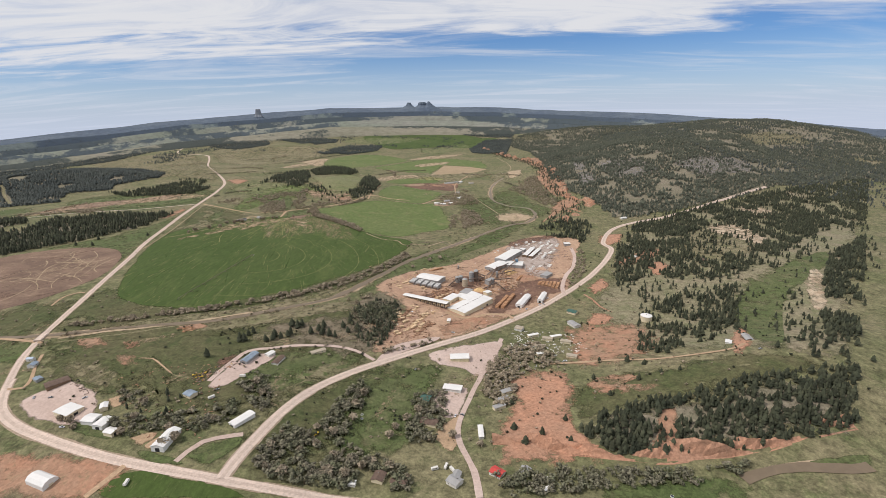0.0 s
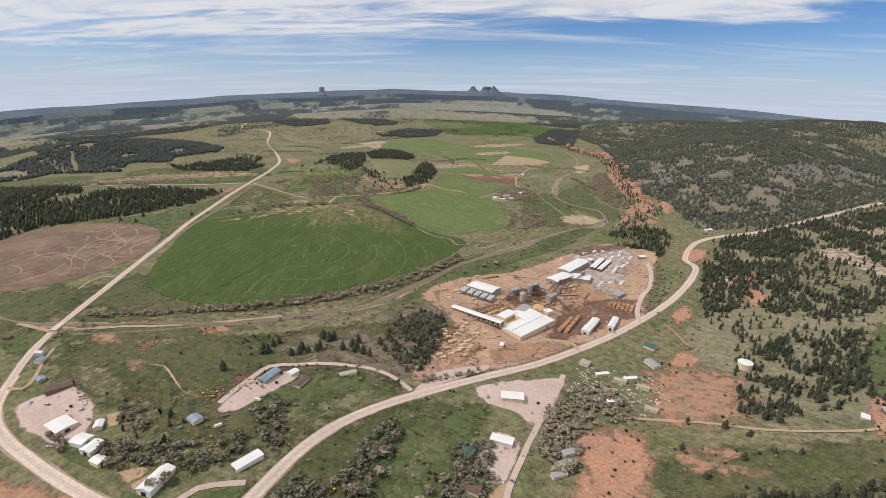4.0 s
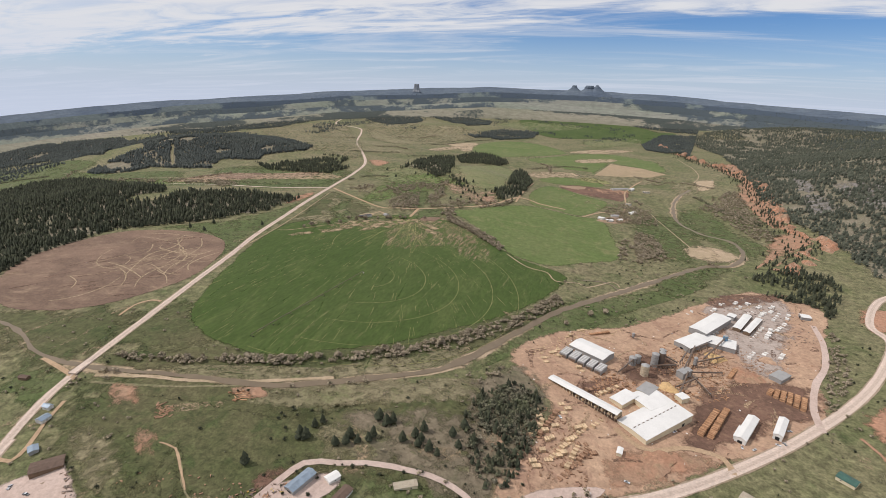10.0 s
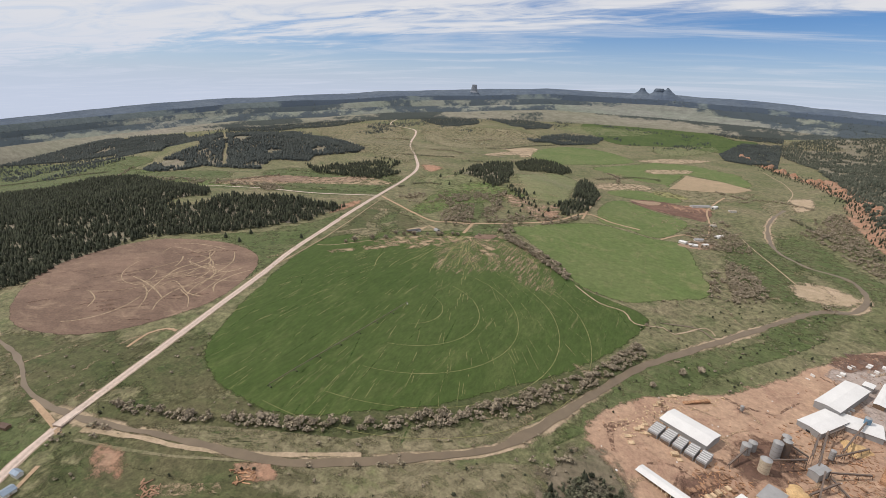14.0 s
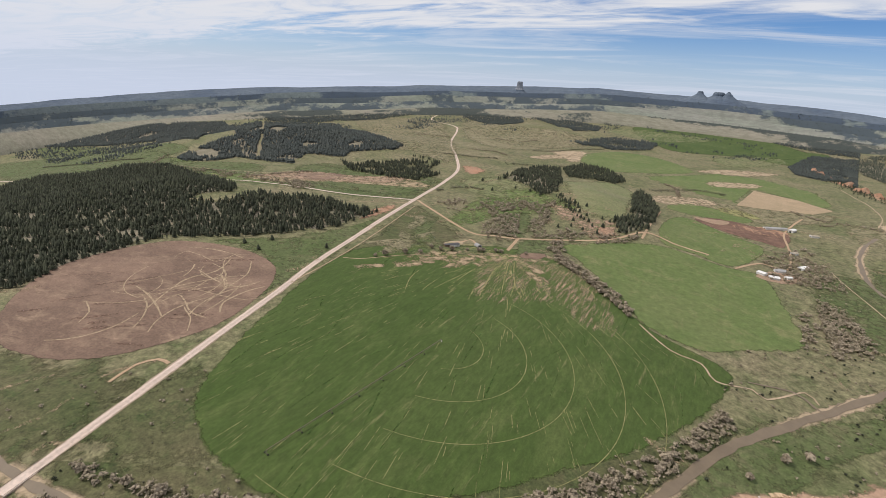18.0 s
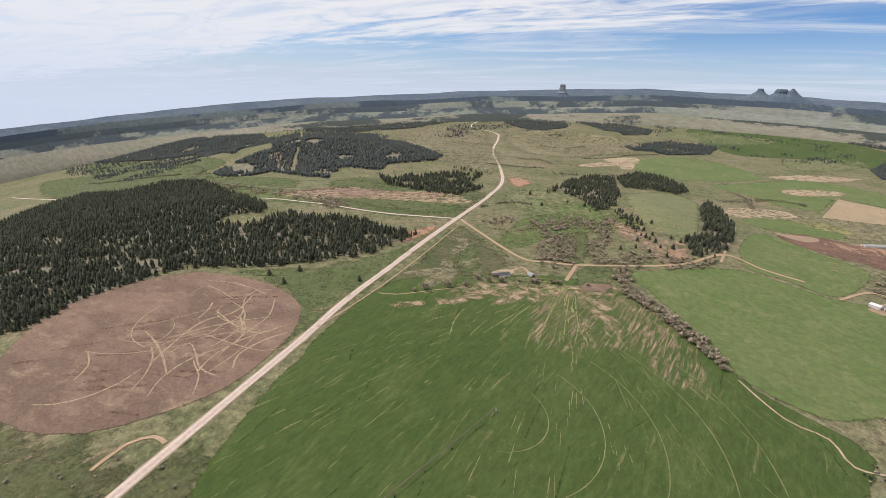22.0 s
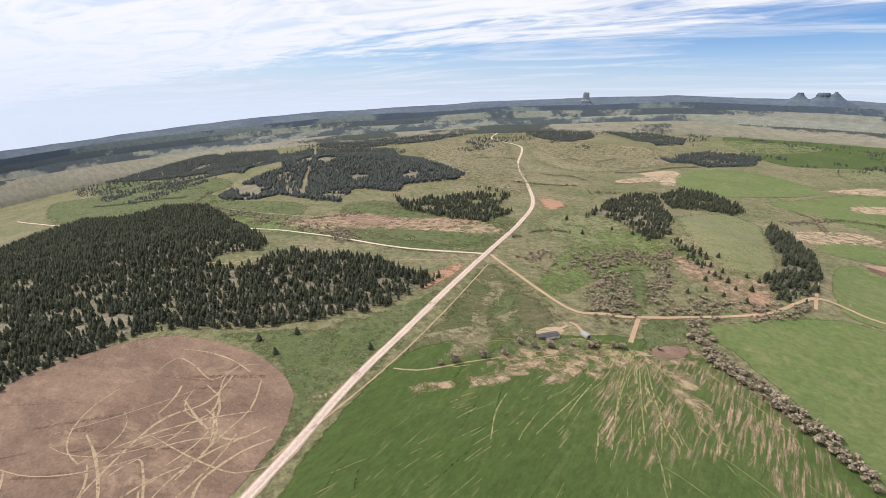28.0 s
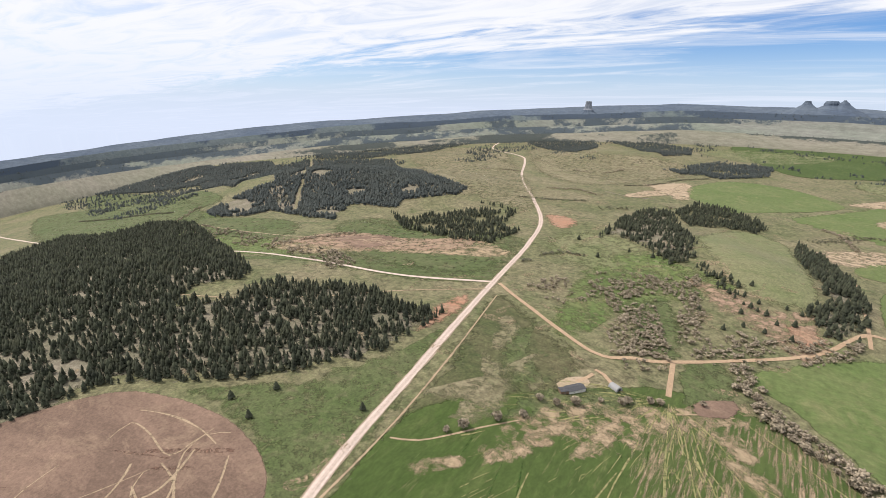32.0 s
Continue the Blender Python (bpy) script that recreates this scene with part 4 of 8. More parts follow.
tagged(patch("ground_patch", [(56, 693), (70, 759), (94, 805), (154, 855), (224, 862), (210, 806), (169, 782), (94, 713)], BARKDUST, 0.5, 4), "dark bark-strewn log yard", "log yard", kind="structure")
tagged(patch("ground_patch", [(-140, 708), (-93, 673), (-100, 629), (-72, 590), (-107, 567), (-83, 549), (-120, 547)], YARD, 0.4, 3), "bare yard edge", "yard", kind="structure")
tagged(ribbon("road", [(-3100, 1289), (-2471, 1239), (-2070, 1199), (-1857, 1204)], 6, ROAD, 0.8, ragged=0.5), "far pale road behind the wood", "road", kind="structure")
tagged(ribbon("water", [(-879, 2343), (-791, 2322), (-721, 2347)], 7, MUD, 0.6, ragged=2), "far creek pool", "creek", kind="structure")
tagged(ribbon("road", [(-1841, 1432), (-1371, 1400), (-1134, 1449), (-971, 1505), (-835, 1558)], 4, SAND, 0.7, ragged=2, fade=True), "dry creek bed", "creek bed", kind="structure")
tagged(ribbon("road", [(-219, 1127), (-173, 1083), (-135, 1079), (-117, 1049), (-77, 1064), (-61, 1054), (-18, 1103), (-5, 1085)], 4, SAND, 0.5, ragged=1.5, fade=True), "narrow sandy creek", "creek bed", kind="structure")
tagged(ribbon("water", [(-81, 1078), (-30, 1094), (-3, 1071), (18, 1107)], 3, MUD, 0.6, ragged=1), "narrow muddy creek", "creek", kind="structure")
tagged(patch("ground_patch", [(-519, 508), (-347, 547), (-240, 623), (-157, 691), (-134, 586), (-249, 507), (-291, 466), (-335, 418), (-405, 415), (-478, 438)], GRASS_DARK, 0.22, 8), "dark olive river pasture", "pasture", kind="structure")
tagged(patch("ground_patch", [(-813, 597), (-663, 638), (-594, 650), (-583, 606), (-591, 545), (-687, 533)], GRASS_DARK, 0.22, 8), "dark olive pasture left of the highway", "pasture", kind="structure")
tagged(patch("ground_patch", [(-646, 511), (-572, 523), (-563, 494), (-575, 474)], LUSH, 0.3, 5), "green river meadow beside the highway", "meadow", kind="structure")
tagged(patch("ground_patch", [(-572, 561), (-484, 584), (-373, 622), (-283, 686), (-219, 756), (-153, 863), (-111, 957), (-96, 950), (-150, 844), (-203, 747), (-275, 669), (-362, 606), (-482, 563), (-557, 545)], GRASS_DARK, 0.24, 4), "dark riverside grass below the field", "meadow", kind="structure")
tagged(patch("ground_patch", [(-536, 529), (-398, 578), (-211, 586), (-132, 513), (-209, 419), (-302, 386), (-436, 448)], GRASS_DARK, 0.21, 8), "dark olive bench pasture above the river", "pasture", kind="structure")
tagged(patch("ground_patch", [(-218, 358), (-174, 439), (-101, 505), (-117, 416), (-127, 340), (-192, 329)], GRASS_DARK, 0.22, 6), "olive meadow below the highway", "pasture", kind="structure")
tagged(patch("ground_patch", [(-89, 971), (-20, 1030), (93, 1141), (156, 1184), (101, 1099), (15, 1001), (-78, 861), (-146, 774), (-174, 727), (-151, 805)], LUSH, 0.3, 5), "green river meadow beside the mill", "meadow", kind="structure")
tagged(patch("ground_patch", [(-611, 597), (-604, 666), (-585, 688), (-501, 649), (-460, 637), (-504, 602), (-550, 579)], GRASS_DARK, 0.24, 5), "olive pasture corner between the highway and the crop", "pasture", kind="structure")

# ---- woods ----
WOOD_LEFT_HILL = [(-1884, 1536), (-1922, 1646), (-1915, 1719), (-1865, 1789), (-2672, 2362), (-2588, 2497), (-2348, 2577), (-2098, 2684), (-1405, 2077), (-1208, 2006), (-1193, 1928), (-1299, 1803), (-1261, 1727), (-1418, 1704), (-1332, 1565), (-1425, 1559), (-1520, 1572), (-1622, 1586), (-1658, 1522), (-1776, 1497)]
WOOD_ROADSIDE = [(-1252, 1687), (-1149, 1645), (-1150, 1798), (-1102, 1899), (-985, 1892), (-877, 1699), (-886, 1586), (-965, 1564), (-1113, 1575)]
tagged(ribbon("ground_clearing", [(-2565, 2549), (-1791, 1851), (-1686, 1745), (-1526, 1590)], 13, GRASS_PALE, 0.5, ragged=2, fade=True), "pale bare strip cut straight through the wood", "clearing", kind="structure")
WOOD_RIDGE = [(-4321, 1940), (-4304, 2122), (-4000, 2348), (-3205, 2395), (-2812, 2473), (-2566, 2315), (-2061, 1747), (-2851, 2054), (-3147, 1935), (-3445, 1897), (-3948, 1838)]
WOOD_FAR = [(-3291, 3392), (-3038, 3860), (-2316, 4213), (-2089, 3895), (-2178, 3289), (-2187, 2840), (-2261, 2632), (-2530, 2542)]
WOOD_FAR_B = [(-1858, 3892), (-1783, 4034), (-1469, 3935), (-1330, 3673), (-1292, 3182), (-1538, 3407), (-1778, 3640)]
WOOD_FAR_C = [(-1416, 3967), (-1071, 3977), (-848, 3828), (-787, 3371), (-886, 3262), (-1147, 3706)]
WOOD_FAR_D = [(-821, 3027), (-696, 3235), (-557, 3471), (-438, 3332), (-453, 3120), (-629, 2910), (-740, 2929)]
WOOD_MOUND_A = [(-719, 1769), (-724, 1945), (-708, 2162), (-641, 2176), (-520, 1759), (-518, 1677), (-548, 1655), (-614, 1738), (-689, 1803)]
WOOD_MOUND_B = [(-638, 2181), (-607, 2367), (-520, 2354), (-441, 2267), (-415, 2176), (-435, 2100), (-508, 2105), (-576, 2042)]
WOOD_MOUND_C = [(-359, 1953), (-354, 2075), (-314, 2005), (-269, 1828), (-263, 1633), (-280, 1535), (-323, 1519), (-350, 1585), (-318, 1627)]
WOOD_RIGHT_RIDGE = [(474, 1441), (452, 1625), (397, 1727), (423, 2015), (480, 2506), (505, 3007), (397, 3611), (600, 3900), (1200, 4100), (2800, 3900), (3500, 2700), (2900, 1700), (2200, 1600), (1746, 1949), (1193, 1695), (992, 1555), (720, 1409), (553, 1327), (471, 1324)]
WOOD_HILLSIDE = [(393, 1047), (541, 1296), (713, 1394), (984, 1540), (1160, 1643), (1746, 1949), (1170, 1259), (963, 1165), (656, 878), (554, 815), (455, 783), (352, 751), (306, 789)]
WOOD_LOWER_RIGHT = [(164, 395), (216, 408), (263, 407), (311, 420), (360, 431), (422, 432), (474, 443), (403, 353), (350, 345), (302, 335), (246, 328), (193, 325), (148, 330), (129, 353), (124, 375)]
WOOD_MILL_SLOPE = [(-159, 697), (-127, 718), (-84, 678), (-94, 628), (-106, 576), (-137, 585), (-139, 636)]
WOOD_BY_ROAD = [(237, 1236), (317, 1318), (390, 1301), (389, 1229), (328, 1094), (303, 1117), (268, 1165), (228, 1168)]
WOOD_SCARP_LINE = [(-523, 1684), (-487, 1668), (-414, 1588), (-412, 1549), (-466, 1594)]
WOOD_FAR_E = [(47, 4392), (216, 4596), (439, 4408), (584, 4168), (517, 3800), (370, 3877), (177, 4030), (41, 4199)]
WOOD_FAR_F = [(151, 3257), (302, 3725), (503, 3716), (350, 2878), (248, 2973), (161, 3040)]
WOOD_EAST_LOW = [(474, 546), (524, 504), (468, 436), (422, 432), (415, 439)]
PINES_TOWN_HILL = [(-408, 415), (-374, 435), (-312, 405), (-311, 367), (-365, 367)]
BUSH_RIVER = [(-561, 565), (-481, 588), (-391, 627), (-309, 687), (-240, 760), (-162, 879), (-110, 992), (-93, 972), (-151, 850), (-216, 746), (-281, 681), (-372, 620), (-475, 576), (-547, 557)]
BUSH_HEDGE = [(-432, 1370), (-416, 1397), (-366, 1274), (-309, 1242), (-258, 1193), (-230, 1153), (-240, 1116), (-277, 1148), (-323, 1199), (-383, 1249)]
BUSH_THICKET = [(-575, 1350), (-560, 1469), (-524, 1433), (-486, 1346), (-484, 1308), (-540, 1272)]
BUSH_THICKET_B = [(-494, 1412), (-520, 1609), (-498, 1631), (-467, 1452), (-382, 1468), (-281, 1532), (-288, 1498), (-391, 1420), (-482, 1364)]
BUSH_PASTURE = [(-732, 1395), (-678, 1542), (-578, 1599), (-517, 1577), (-565, 1484), (-634, 1382), (-691, 1340)]
BUSH_CREEK = [(-1841, 1432), (-1407, 1392), (-1071, 1347), (-1045, 1288), (-1424, 1302), (-1735, 1354)]
BUSH_TOWN_A = [(-208, 315), (-192, 367), (-155, 360), (-105, 343), (-58, 322), (-50, 291), (-117, 291), (-180, 294)]
BUSH_TOWN_B = [(-158, 373), (-136, 447), (-112, 476), (-115, 406), (-129, 348)]
BUSH_TOWN_C = [(42, 535), (105, 607), (155, 530), (88, 503), (56, 425), (22, 427)]
BUSH_TOWN_D = [(24, 306), (84, 313), (201, 307), (269, 315), (249, 290), (182, 290), (114, 285), (37, 278)]
BUSH_TOWN_E = [(-60, 447), (-18, 462), (-18, 405), (-36, 347), (-73, 363), (-57, 403)]
BUSH_TOWN_F = [(-262, 457), (-237, 456), (-214, 397), (-230, 389), (-261, 421)]
BUSH_TOWN_G = [(-377, 368), (-311, 367), (-273, 388), (-247, 402), (-249, 362), (-289, 347), (-358, 347)]
BUSH_FARM = [(-38, 1631), (59, 1795), (95, 1705), (75, 1531), (24, 1517), (-29, 1502)]
BUSH_FARM_B = [(-5, 1347), (47, 1410), (62, 1340), (41, 1256), (-8, 1218)]
BUSH_RIVER_B = [(283, 1928), (353, 1882), (342, 1649), (320, 1493), (285, 1592), (255, 1711)]
BUSH_RIVER_C = [(32, 1457), (82, 1412), (92, 1323), (35, 1235), (27, 1316)]
BUSH_HOUSE = [(-557, 1160), (-530, 1188), (-471, 1232), (-471, 1207), (-513, 1172), (-546, 1148)]
BUSH_ROADS = [(-563, 503), (-528, 529), (-536, 551), (-561, 530)]
BUSH_YARD = [(-110, 551), (-69, 565), (-29, 608), (-23, 591), (-78, 551), (-112, 536)]
BUSH_BENCH = [(-372, 587), (-312, 623), (-247, 659), (-161, 723), (-143, 718), (-184, 673), (-276, 624), (-355, 582)]
CLIFF_LINE = [(207, 3294), (288, 2987), (364, 2672), (433, 2376), (422, 2028), (405, 1812), (395, 1625), (435, 1523), (364, 1419), (297, 1310)]
CLIFF_TOWN = [(30, 356), (43, 355), (67, 346), (92, 337), (117, 330), (146, 324), (180, 319), (217, 321), (259, 324), (299, 331), (350, 345), (406, 356)]
CUT_LINE = [(-2565, 2549), (-1791, 1851), (-1686, 1745), (-1526, 1590)]
LOOPS = [[(-872, 857), (-879, 880), (-848, 882), (-801, 877), (-801, 907), (-783, 923)], [(-822, 768), (-786, 761), (-748, 749), (-711, 733)], [(-749, 757), (-748, 779), (-722, 771), (-693, 758), (-666, 759)], [(-745, 792), (-753, 823), (-755, 851), (-794, 886), (-802, 918)], [(-792, 842), (-741, 832), (-701, 836), (-691, 864)], [(-699, 784), (-713, 827), (-726, 870), (-758, 905)], [(-766, 799), (-706, 805), (-666, 815), (-651, 835)], [(-662, 775), (-681, 795), (-683, 830), (-674, 856)], [(-786, 679), (-802, 699), (-835, 712)], [(-658, 729), (-682, 750), (-711, 762), (-713, 777)], [(-746, 734), (-781, 809), (-770, 853), (-790, 893)]]
tagged(patch("ground_patch", [(-364, 1532), (-336, 1533), (-332, 1483), (-352, 1468)], RED, 0.5, 3), "red gully in the scarp of the mound", "scarp", kind="structure")
tagged(patch("ground_patch", [(-663, 1171), (-646, 1177), (-617, 1152), (-606, 1105), (-612, 1069), (-633, 1070), (-637, 1121)], GRASS_PALE, 0.45, 5), "dry tan swell in the pasture", "dry grass", kind="structure")
tagged(patch("ground_patch", [(-624, 1187), (-605, 1195), (-587, 1170), (-592, 1151)], GRASS_PALE, 0.45, 4), "dry tan swell in the pasture", "dry grass", kind="structure")
tagged(patch("ground_patch", [(-698, 1287), (-669, 1275), (-655, 1224), (-665, 1197), (-682, 1242)], GRASS_PALE, 0.45, 4), "dry tan swell in the pasture", "dry grass", kind="structure")
tagged(patch("ground_patch", [(-651, 1209), (-655, 1265), (-651, 1292), (-632, 1226), (-597, 1185), (-607, 1146), (-634, 1170)], LUSH, 0.46, 5), "green hollow in the pasture", "grass", kind="structure")
tagged(patch("ground_patch", [(-554, 1416), (-532, 1501), (-496, 1431), (-479, 1322), (-515, 1327)], LUSH, 0.46, 4), "green meadow between the thickets", "grass", kind="structure")
tagged(patch("ground_patch", [(-629, 1311), (-665, 1557), (-631, 1699), (-506, 1647), (-454, 1599), (-525, 1508), (-574, 1396), (-591, 1321)], CROP_PALE, 0.3, 6, dense=0.62), "fresh green pasture at the foot of the mound", "grass", kind="structure")
tagged(patch("ground_patch", [(-2301, 1314), (-1962, 1539), (-1503, 1418), (-1175, 1299), (-1386, 1220), (-1792, 1179)], CROP_PALE, 0.35, 6, dense=0.66), "green meadow along the creek", "grass", kind="structure")
tagged(patch("ground_patch", [(-1260, 1618), (-1040, 1613), (-887, 1665), (-827, 1600), (-1014, 1456), (-1187, 1465)], LUSH, 0.35, 6, dense=0.6), "green meadow beside the highway", "grass", kind="structure")
BRUSH_NEAR = [[(-1514, 1267), (-1403, 1289)], [(-1141, 2782), (-1032, 2756), (-979, 2903)], [(-1044, 2034), (-950, 2073), (-881, 2126)], [(73, 2184), (130, 2136), (195, 2120)], [(235, 1902), (277, 1773), (330, 1683), (369, 1554)], [(112, 2046), (212, 2125), (306, 2038)], [(-317, 2131), (-198, 2274), (-108, 2279)], [(-297, 2276), (-262, 2243), (-242, 2112)], [(-780, 1518), (-756, 1613), (-704, 1635)]]
BRUSH_FAR = [[(-1033, 2243), (-960, 2291), (-888, 2257)], [(-860, 2530), (-793, 2613), (-730, 2809), (-642, 2917)], [(-696, 2193), (-646, 2247), (-589, 2261)], [(-812, 2058), (-752, 2131)], [(-1517, 2607), (-1425, 2634), (-1339, 2624)], [(-2735, 1467), (-2446, 1475), (-2246, 1507), (-2084, 1530)], [(-1883, 1427), (-1932, 1485), (-2004, 1570)], [(-1523, 1352), (-1508, 1405), (-1461, 1437)], [(-1279, 1337), (-1250, 1389), (-1227, 1434), (-1188, 1488)]]
BUSH_POND = [(-1121, 1332), (-1111, 1359), (-1020, 1327), (-995, 1298), (-1035, 1264)]
BUSH_MOUND_FOOT = [(-469, 1366), (-435, 1398), (-403, 1417), (-366, 1412), (-374, 1378), (-423, 1353), (-466, 1330)]
BUSH_SCARP = [(-352, 1468), (-319, 1510), (-278, 1541), (-287, 1492), (-320, 1441), (-350, 1412)]
BUSH_GULLY = [(-589, 1582), (-545, 1602), (-494, 1580), (-465, 1505), (-468, 1400), (-486, 1440), (-496, 1517), (-548, 1531)]
BUSH_MEADOW = [(-617, 1489), (-602, 1554), (-539, 1495), (-516, 1413), (-495, 1366), (-480, 1293), (-521, 1256), (-545, 1300), (-556, 1376), (-597, 1429)]
tagged(patch("ground_patch", [(176, 1723), (241, 1726), (283, 1560), (316, 1467), (332, 1444), (272, 1380), (219, 1445), (167, 1544)], LUSH, 0.3, 6, dense=0.7), "green river meadow below the bluffs", "grass", kind="structure")
tagged(patch("ground_patch", [(162, 1388), (204, 1417), (234, 1386), (245, 1356), (213, 1330), (172, 1317)], SAND, 0.4, 3), "pale sand bar inside a river bend", "sand bar", kind="structure")
tagged(patch("ground_patch", [(274, 2161), (333, 2198), (314, 2061), (262, 2001)], SAND, 0.4, 3), "bare sandy flat near the river", "sand", kind="structure")
tagged(patch("ground_patch", [(191, 2098), (259, 2160), (262, 2001), (195, 1913)], GRASS_PALE, 0.4, 4), "dry flat beside the farm", "dry grass", kind="structure")
tagged(patch("ground_patch", [(88, 1630), (178, 1614), (172, 1393), (128, 1288), (59, 1305), (36, 1469)], LUSH, 0.3, 6, dense=0.66), "green pasture between farm and river", "grass", kind="structure")
tagged(patch("ground_patch", [(66, 1162), (165, 1282), (210, 1277), (123, 1151), (72, 1107)], LUSH, 0.3, 6, dense=0.66), "green river bottom", "grass", kind="structure")
tagged(patch("ground_patch", [(476, 2342), (470, 2101), (416, 1844), (447, 1761), (388, 1625), (371, 1674), (366, 1801), (364, 1952)], RED, 0.5, 5, dense=0.78), "broken red slope of the bluffs", "bluff", kind="structure")
tagged(patch("ground_patch", [(368, 1553), (434, 1585), (430, 1520), (347, 1423), (263, 1301), (310, 1397)], RED, 0.5, 5, dense=0.85), "broken red slope of the bluffs", "bluff", kind="structure")
tagged(patch("ground_patch", [(415, 2589), (494, 2629), (476, 2342), (437, 2237), (411, 2399)], RED, 0.5, 5, dense=0.78), "broken red slope of the bluffs", "bluff", kind="structure")
tagged(ribbon("road", [(89, 1642), (105, 1572), (127, 1483), (147, 1411), (162, 1359)], 4, SAND, 0.5, ragged=0.5, fade=True), "pale track from the farm to the river", "dirt road", kind="structure")
tagged(ribbon("road", [(285, 2782), (310, 2491), (305, 2300), (263, 2137)], 5, SAND, 0.5, ragged=0.5, fade=True), "pale track beside the stubble field", "dirt road", kind="structure")
BUSH_BLUFF = [(325, 1977), (371, 2011), (361, 1713), (358, 1517), (311, 1480), (313, 1604), (270, 1694), (224, 1764), (243, 1805), (286, 1810)]
BUSH_FARM_C = [(-13, 1695), (51, 1707), (98, 1614), (95, 1523), (-6, 1504)]
BUSH_FARM_D = [(33, 1413), (72, 1452), (98, 1325), (86, 1265), (30, 1222)]
BUSH_BAR = [(175, 1312), (210, 1316), (196, 1271), (167, 1270)]
tagged(patch("ground_patch", [(-182, 1852), (-131, 1924), (-42, 1920), (34, 1901), (13, 1758), (-28, 1769), (-107, 1786)], BARKDUST, 0.5, 2, dense=9), "dark brown muddy corrals of the farm", "corral", kind="structure")
tagged(patch("ground_patch", [(-188, 1877), (-105, 1913), (-103, 1881), (-133, 1851)], PINKSOIL, 0.6, 2), "bare tan corral of the farm", "corral", kind="structure")
tagged(patch("ground_patch", [(-58, 1498), (-34, 1486), (6, 1506), (24, 1552), (-4, 1570), (-40, 1536)], PINKSOIL, 0.5, 2), "bare farm yard among the sheds", "yard", kind="structure")
tagged(patch("ground_patch", [(-122, 2060), (-77, 2082), (-23, 2035), (-51, 2001), (-112, 2009)], CROP_STREAK, 0.62, 3, dense=0.6), "yellowish bare streaks in the crop", "crop marks", kind="structure")
tagged(patch("ground_patch", [(562, 2155), (587, 2081), (567, 1962), (528, 1966)], ROCK, 0.6, 6, dense=0.6), "grey bare rocks on the pine ridge", "rocks", kind="structure")
tagged(patch("ground_patch", [(533, 1904), (576, 1874), (546, 1757), (497, 1741)], ROCK, 0.6, 6, dense=0.6), "grey bare rocks on the pine ridge", "rocks", kind="structure")
tagged(patch("ground_patch", [(618, 2381), (664, 2348), (649, 2206), (603, 2241)], ROCK, 0.6, 6, dense=0.6), "grey bare rocks on the pine ridge", "rocks", kind="structure")
tagged(patch("ground_patch", [(935, 1926), (1234, 2089), (1258, 1956), (971, 1765)], ROCK, 0.6, 8, dense=0.55), "grey rock slope on the pine ridge", "rocks", kind="structure")
tagged(patch("ground_patch", [(1628, 2721), (2060, 2907), (2047, 2696), (1650, 2568)], GRASS_PALE, 0.6, 6), "pale clearing high on the ridge", "clearing", kind="structure")
tagged(patch("ground_patch", [(1892, 2437), (2343, 2554), (2090, 2261), (1826, 2234)], GRASS_PALE, 0.6, 6), "pale clearing high on the ridge", "clearing", kind="structure")
tagged(patch("ground_patch", [(635, 1995), (772, 1986), (797, 1811), (654, 1772)], ROCK, 0.6, 8, dense=0.55), "grey rock slope on the pine ridge", "rocks", kind="structure")
tagged(patch("ground_patch", [(73, 488), (130, 505), (137, 452), (119, 398), (124, 366), (132, 330), (90, 327), (41, 334), (45, 395), (69, 435)], REDSLOPE, 0.5, 4, dense=9), "steep eroded red-orange hillside", "bare soil", kind="structure")
tagged(patch("ground_patch", [(192, 632), (289, 639), (271, 554), (234, 518), (164, 525)], RED, 0.5, 5, dense=0.8), "bare reddish flat beside the drive", "bare soil", kind="structure")
tagged(patch("ground_patch", [(234, 692), (261, 684), (242, 648), (216, 652)], REDSLOPE, 0.5, 3), "bare red earth cut on the hillside", "bare soil", kind="structure")
tagged(patch("ground_patch", [(410, 901), (442, 919), (445, 880), (408, 850)], REDSLOPE, 0.5, 3), "bare red earth cut on the hillside", "bare soil", kind="structure")
tagged(patch("ground_patch", [(402, 572), (424, 582), (379, 500), (350, 483)], REDSLOPE, 0.5, 3), "bare red earth cut on the hillside", "bare soil", kind="structure")
tagged(patch("ground_patch", [(375, 964), (471, 1016), (457, 963), (370, 912)], RED, 0.5, 3), "bare red earth among the hillside houses", "bare soil", kind="structure")
tagged(patch("ground_patch", [(729, 1235), (784, 1201), (770, 1073), (704, 996), (697, 1101), (675, 1162)], ROCK_PALE, 0.6, 3), "pale tan rock ledges on the hillside", "ledge", kind="structure")
tagged(patch("ground_patch", [(930, 1448), (1004, 1421), (962, 1330), (894, 1357)], ROCK_PALE, 0.6, 3), "pale tan rock ledge among the pines", "ledge", kind="structure")
tagged(patch("ground_patch", [(688, 816), (693, 796), (616, 678), (576, 644), (617, 721)], ROCK_PALE, 0.6, 3), "pale orange scarp on the hillside", "scarp", kind="structure")
tagged(patch("ground_patch", [(216, 386), (232, 389), (212, 331), (192, 330)], RED, 0.5, 3, dense=0.8), "bare red gully between the pines", "scarp", kind="structure")
tagged(patch("ground_patch", [(601, 809), (801, 937), (743, 847), (573, 707), (479, 606), (413, 483), (407, 545), (440, 636), (510, 740)], LUSH, 0.35, 5), "open green draw between the pines", "meadow", kind="structure")
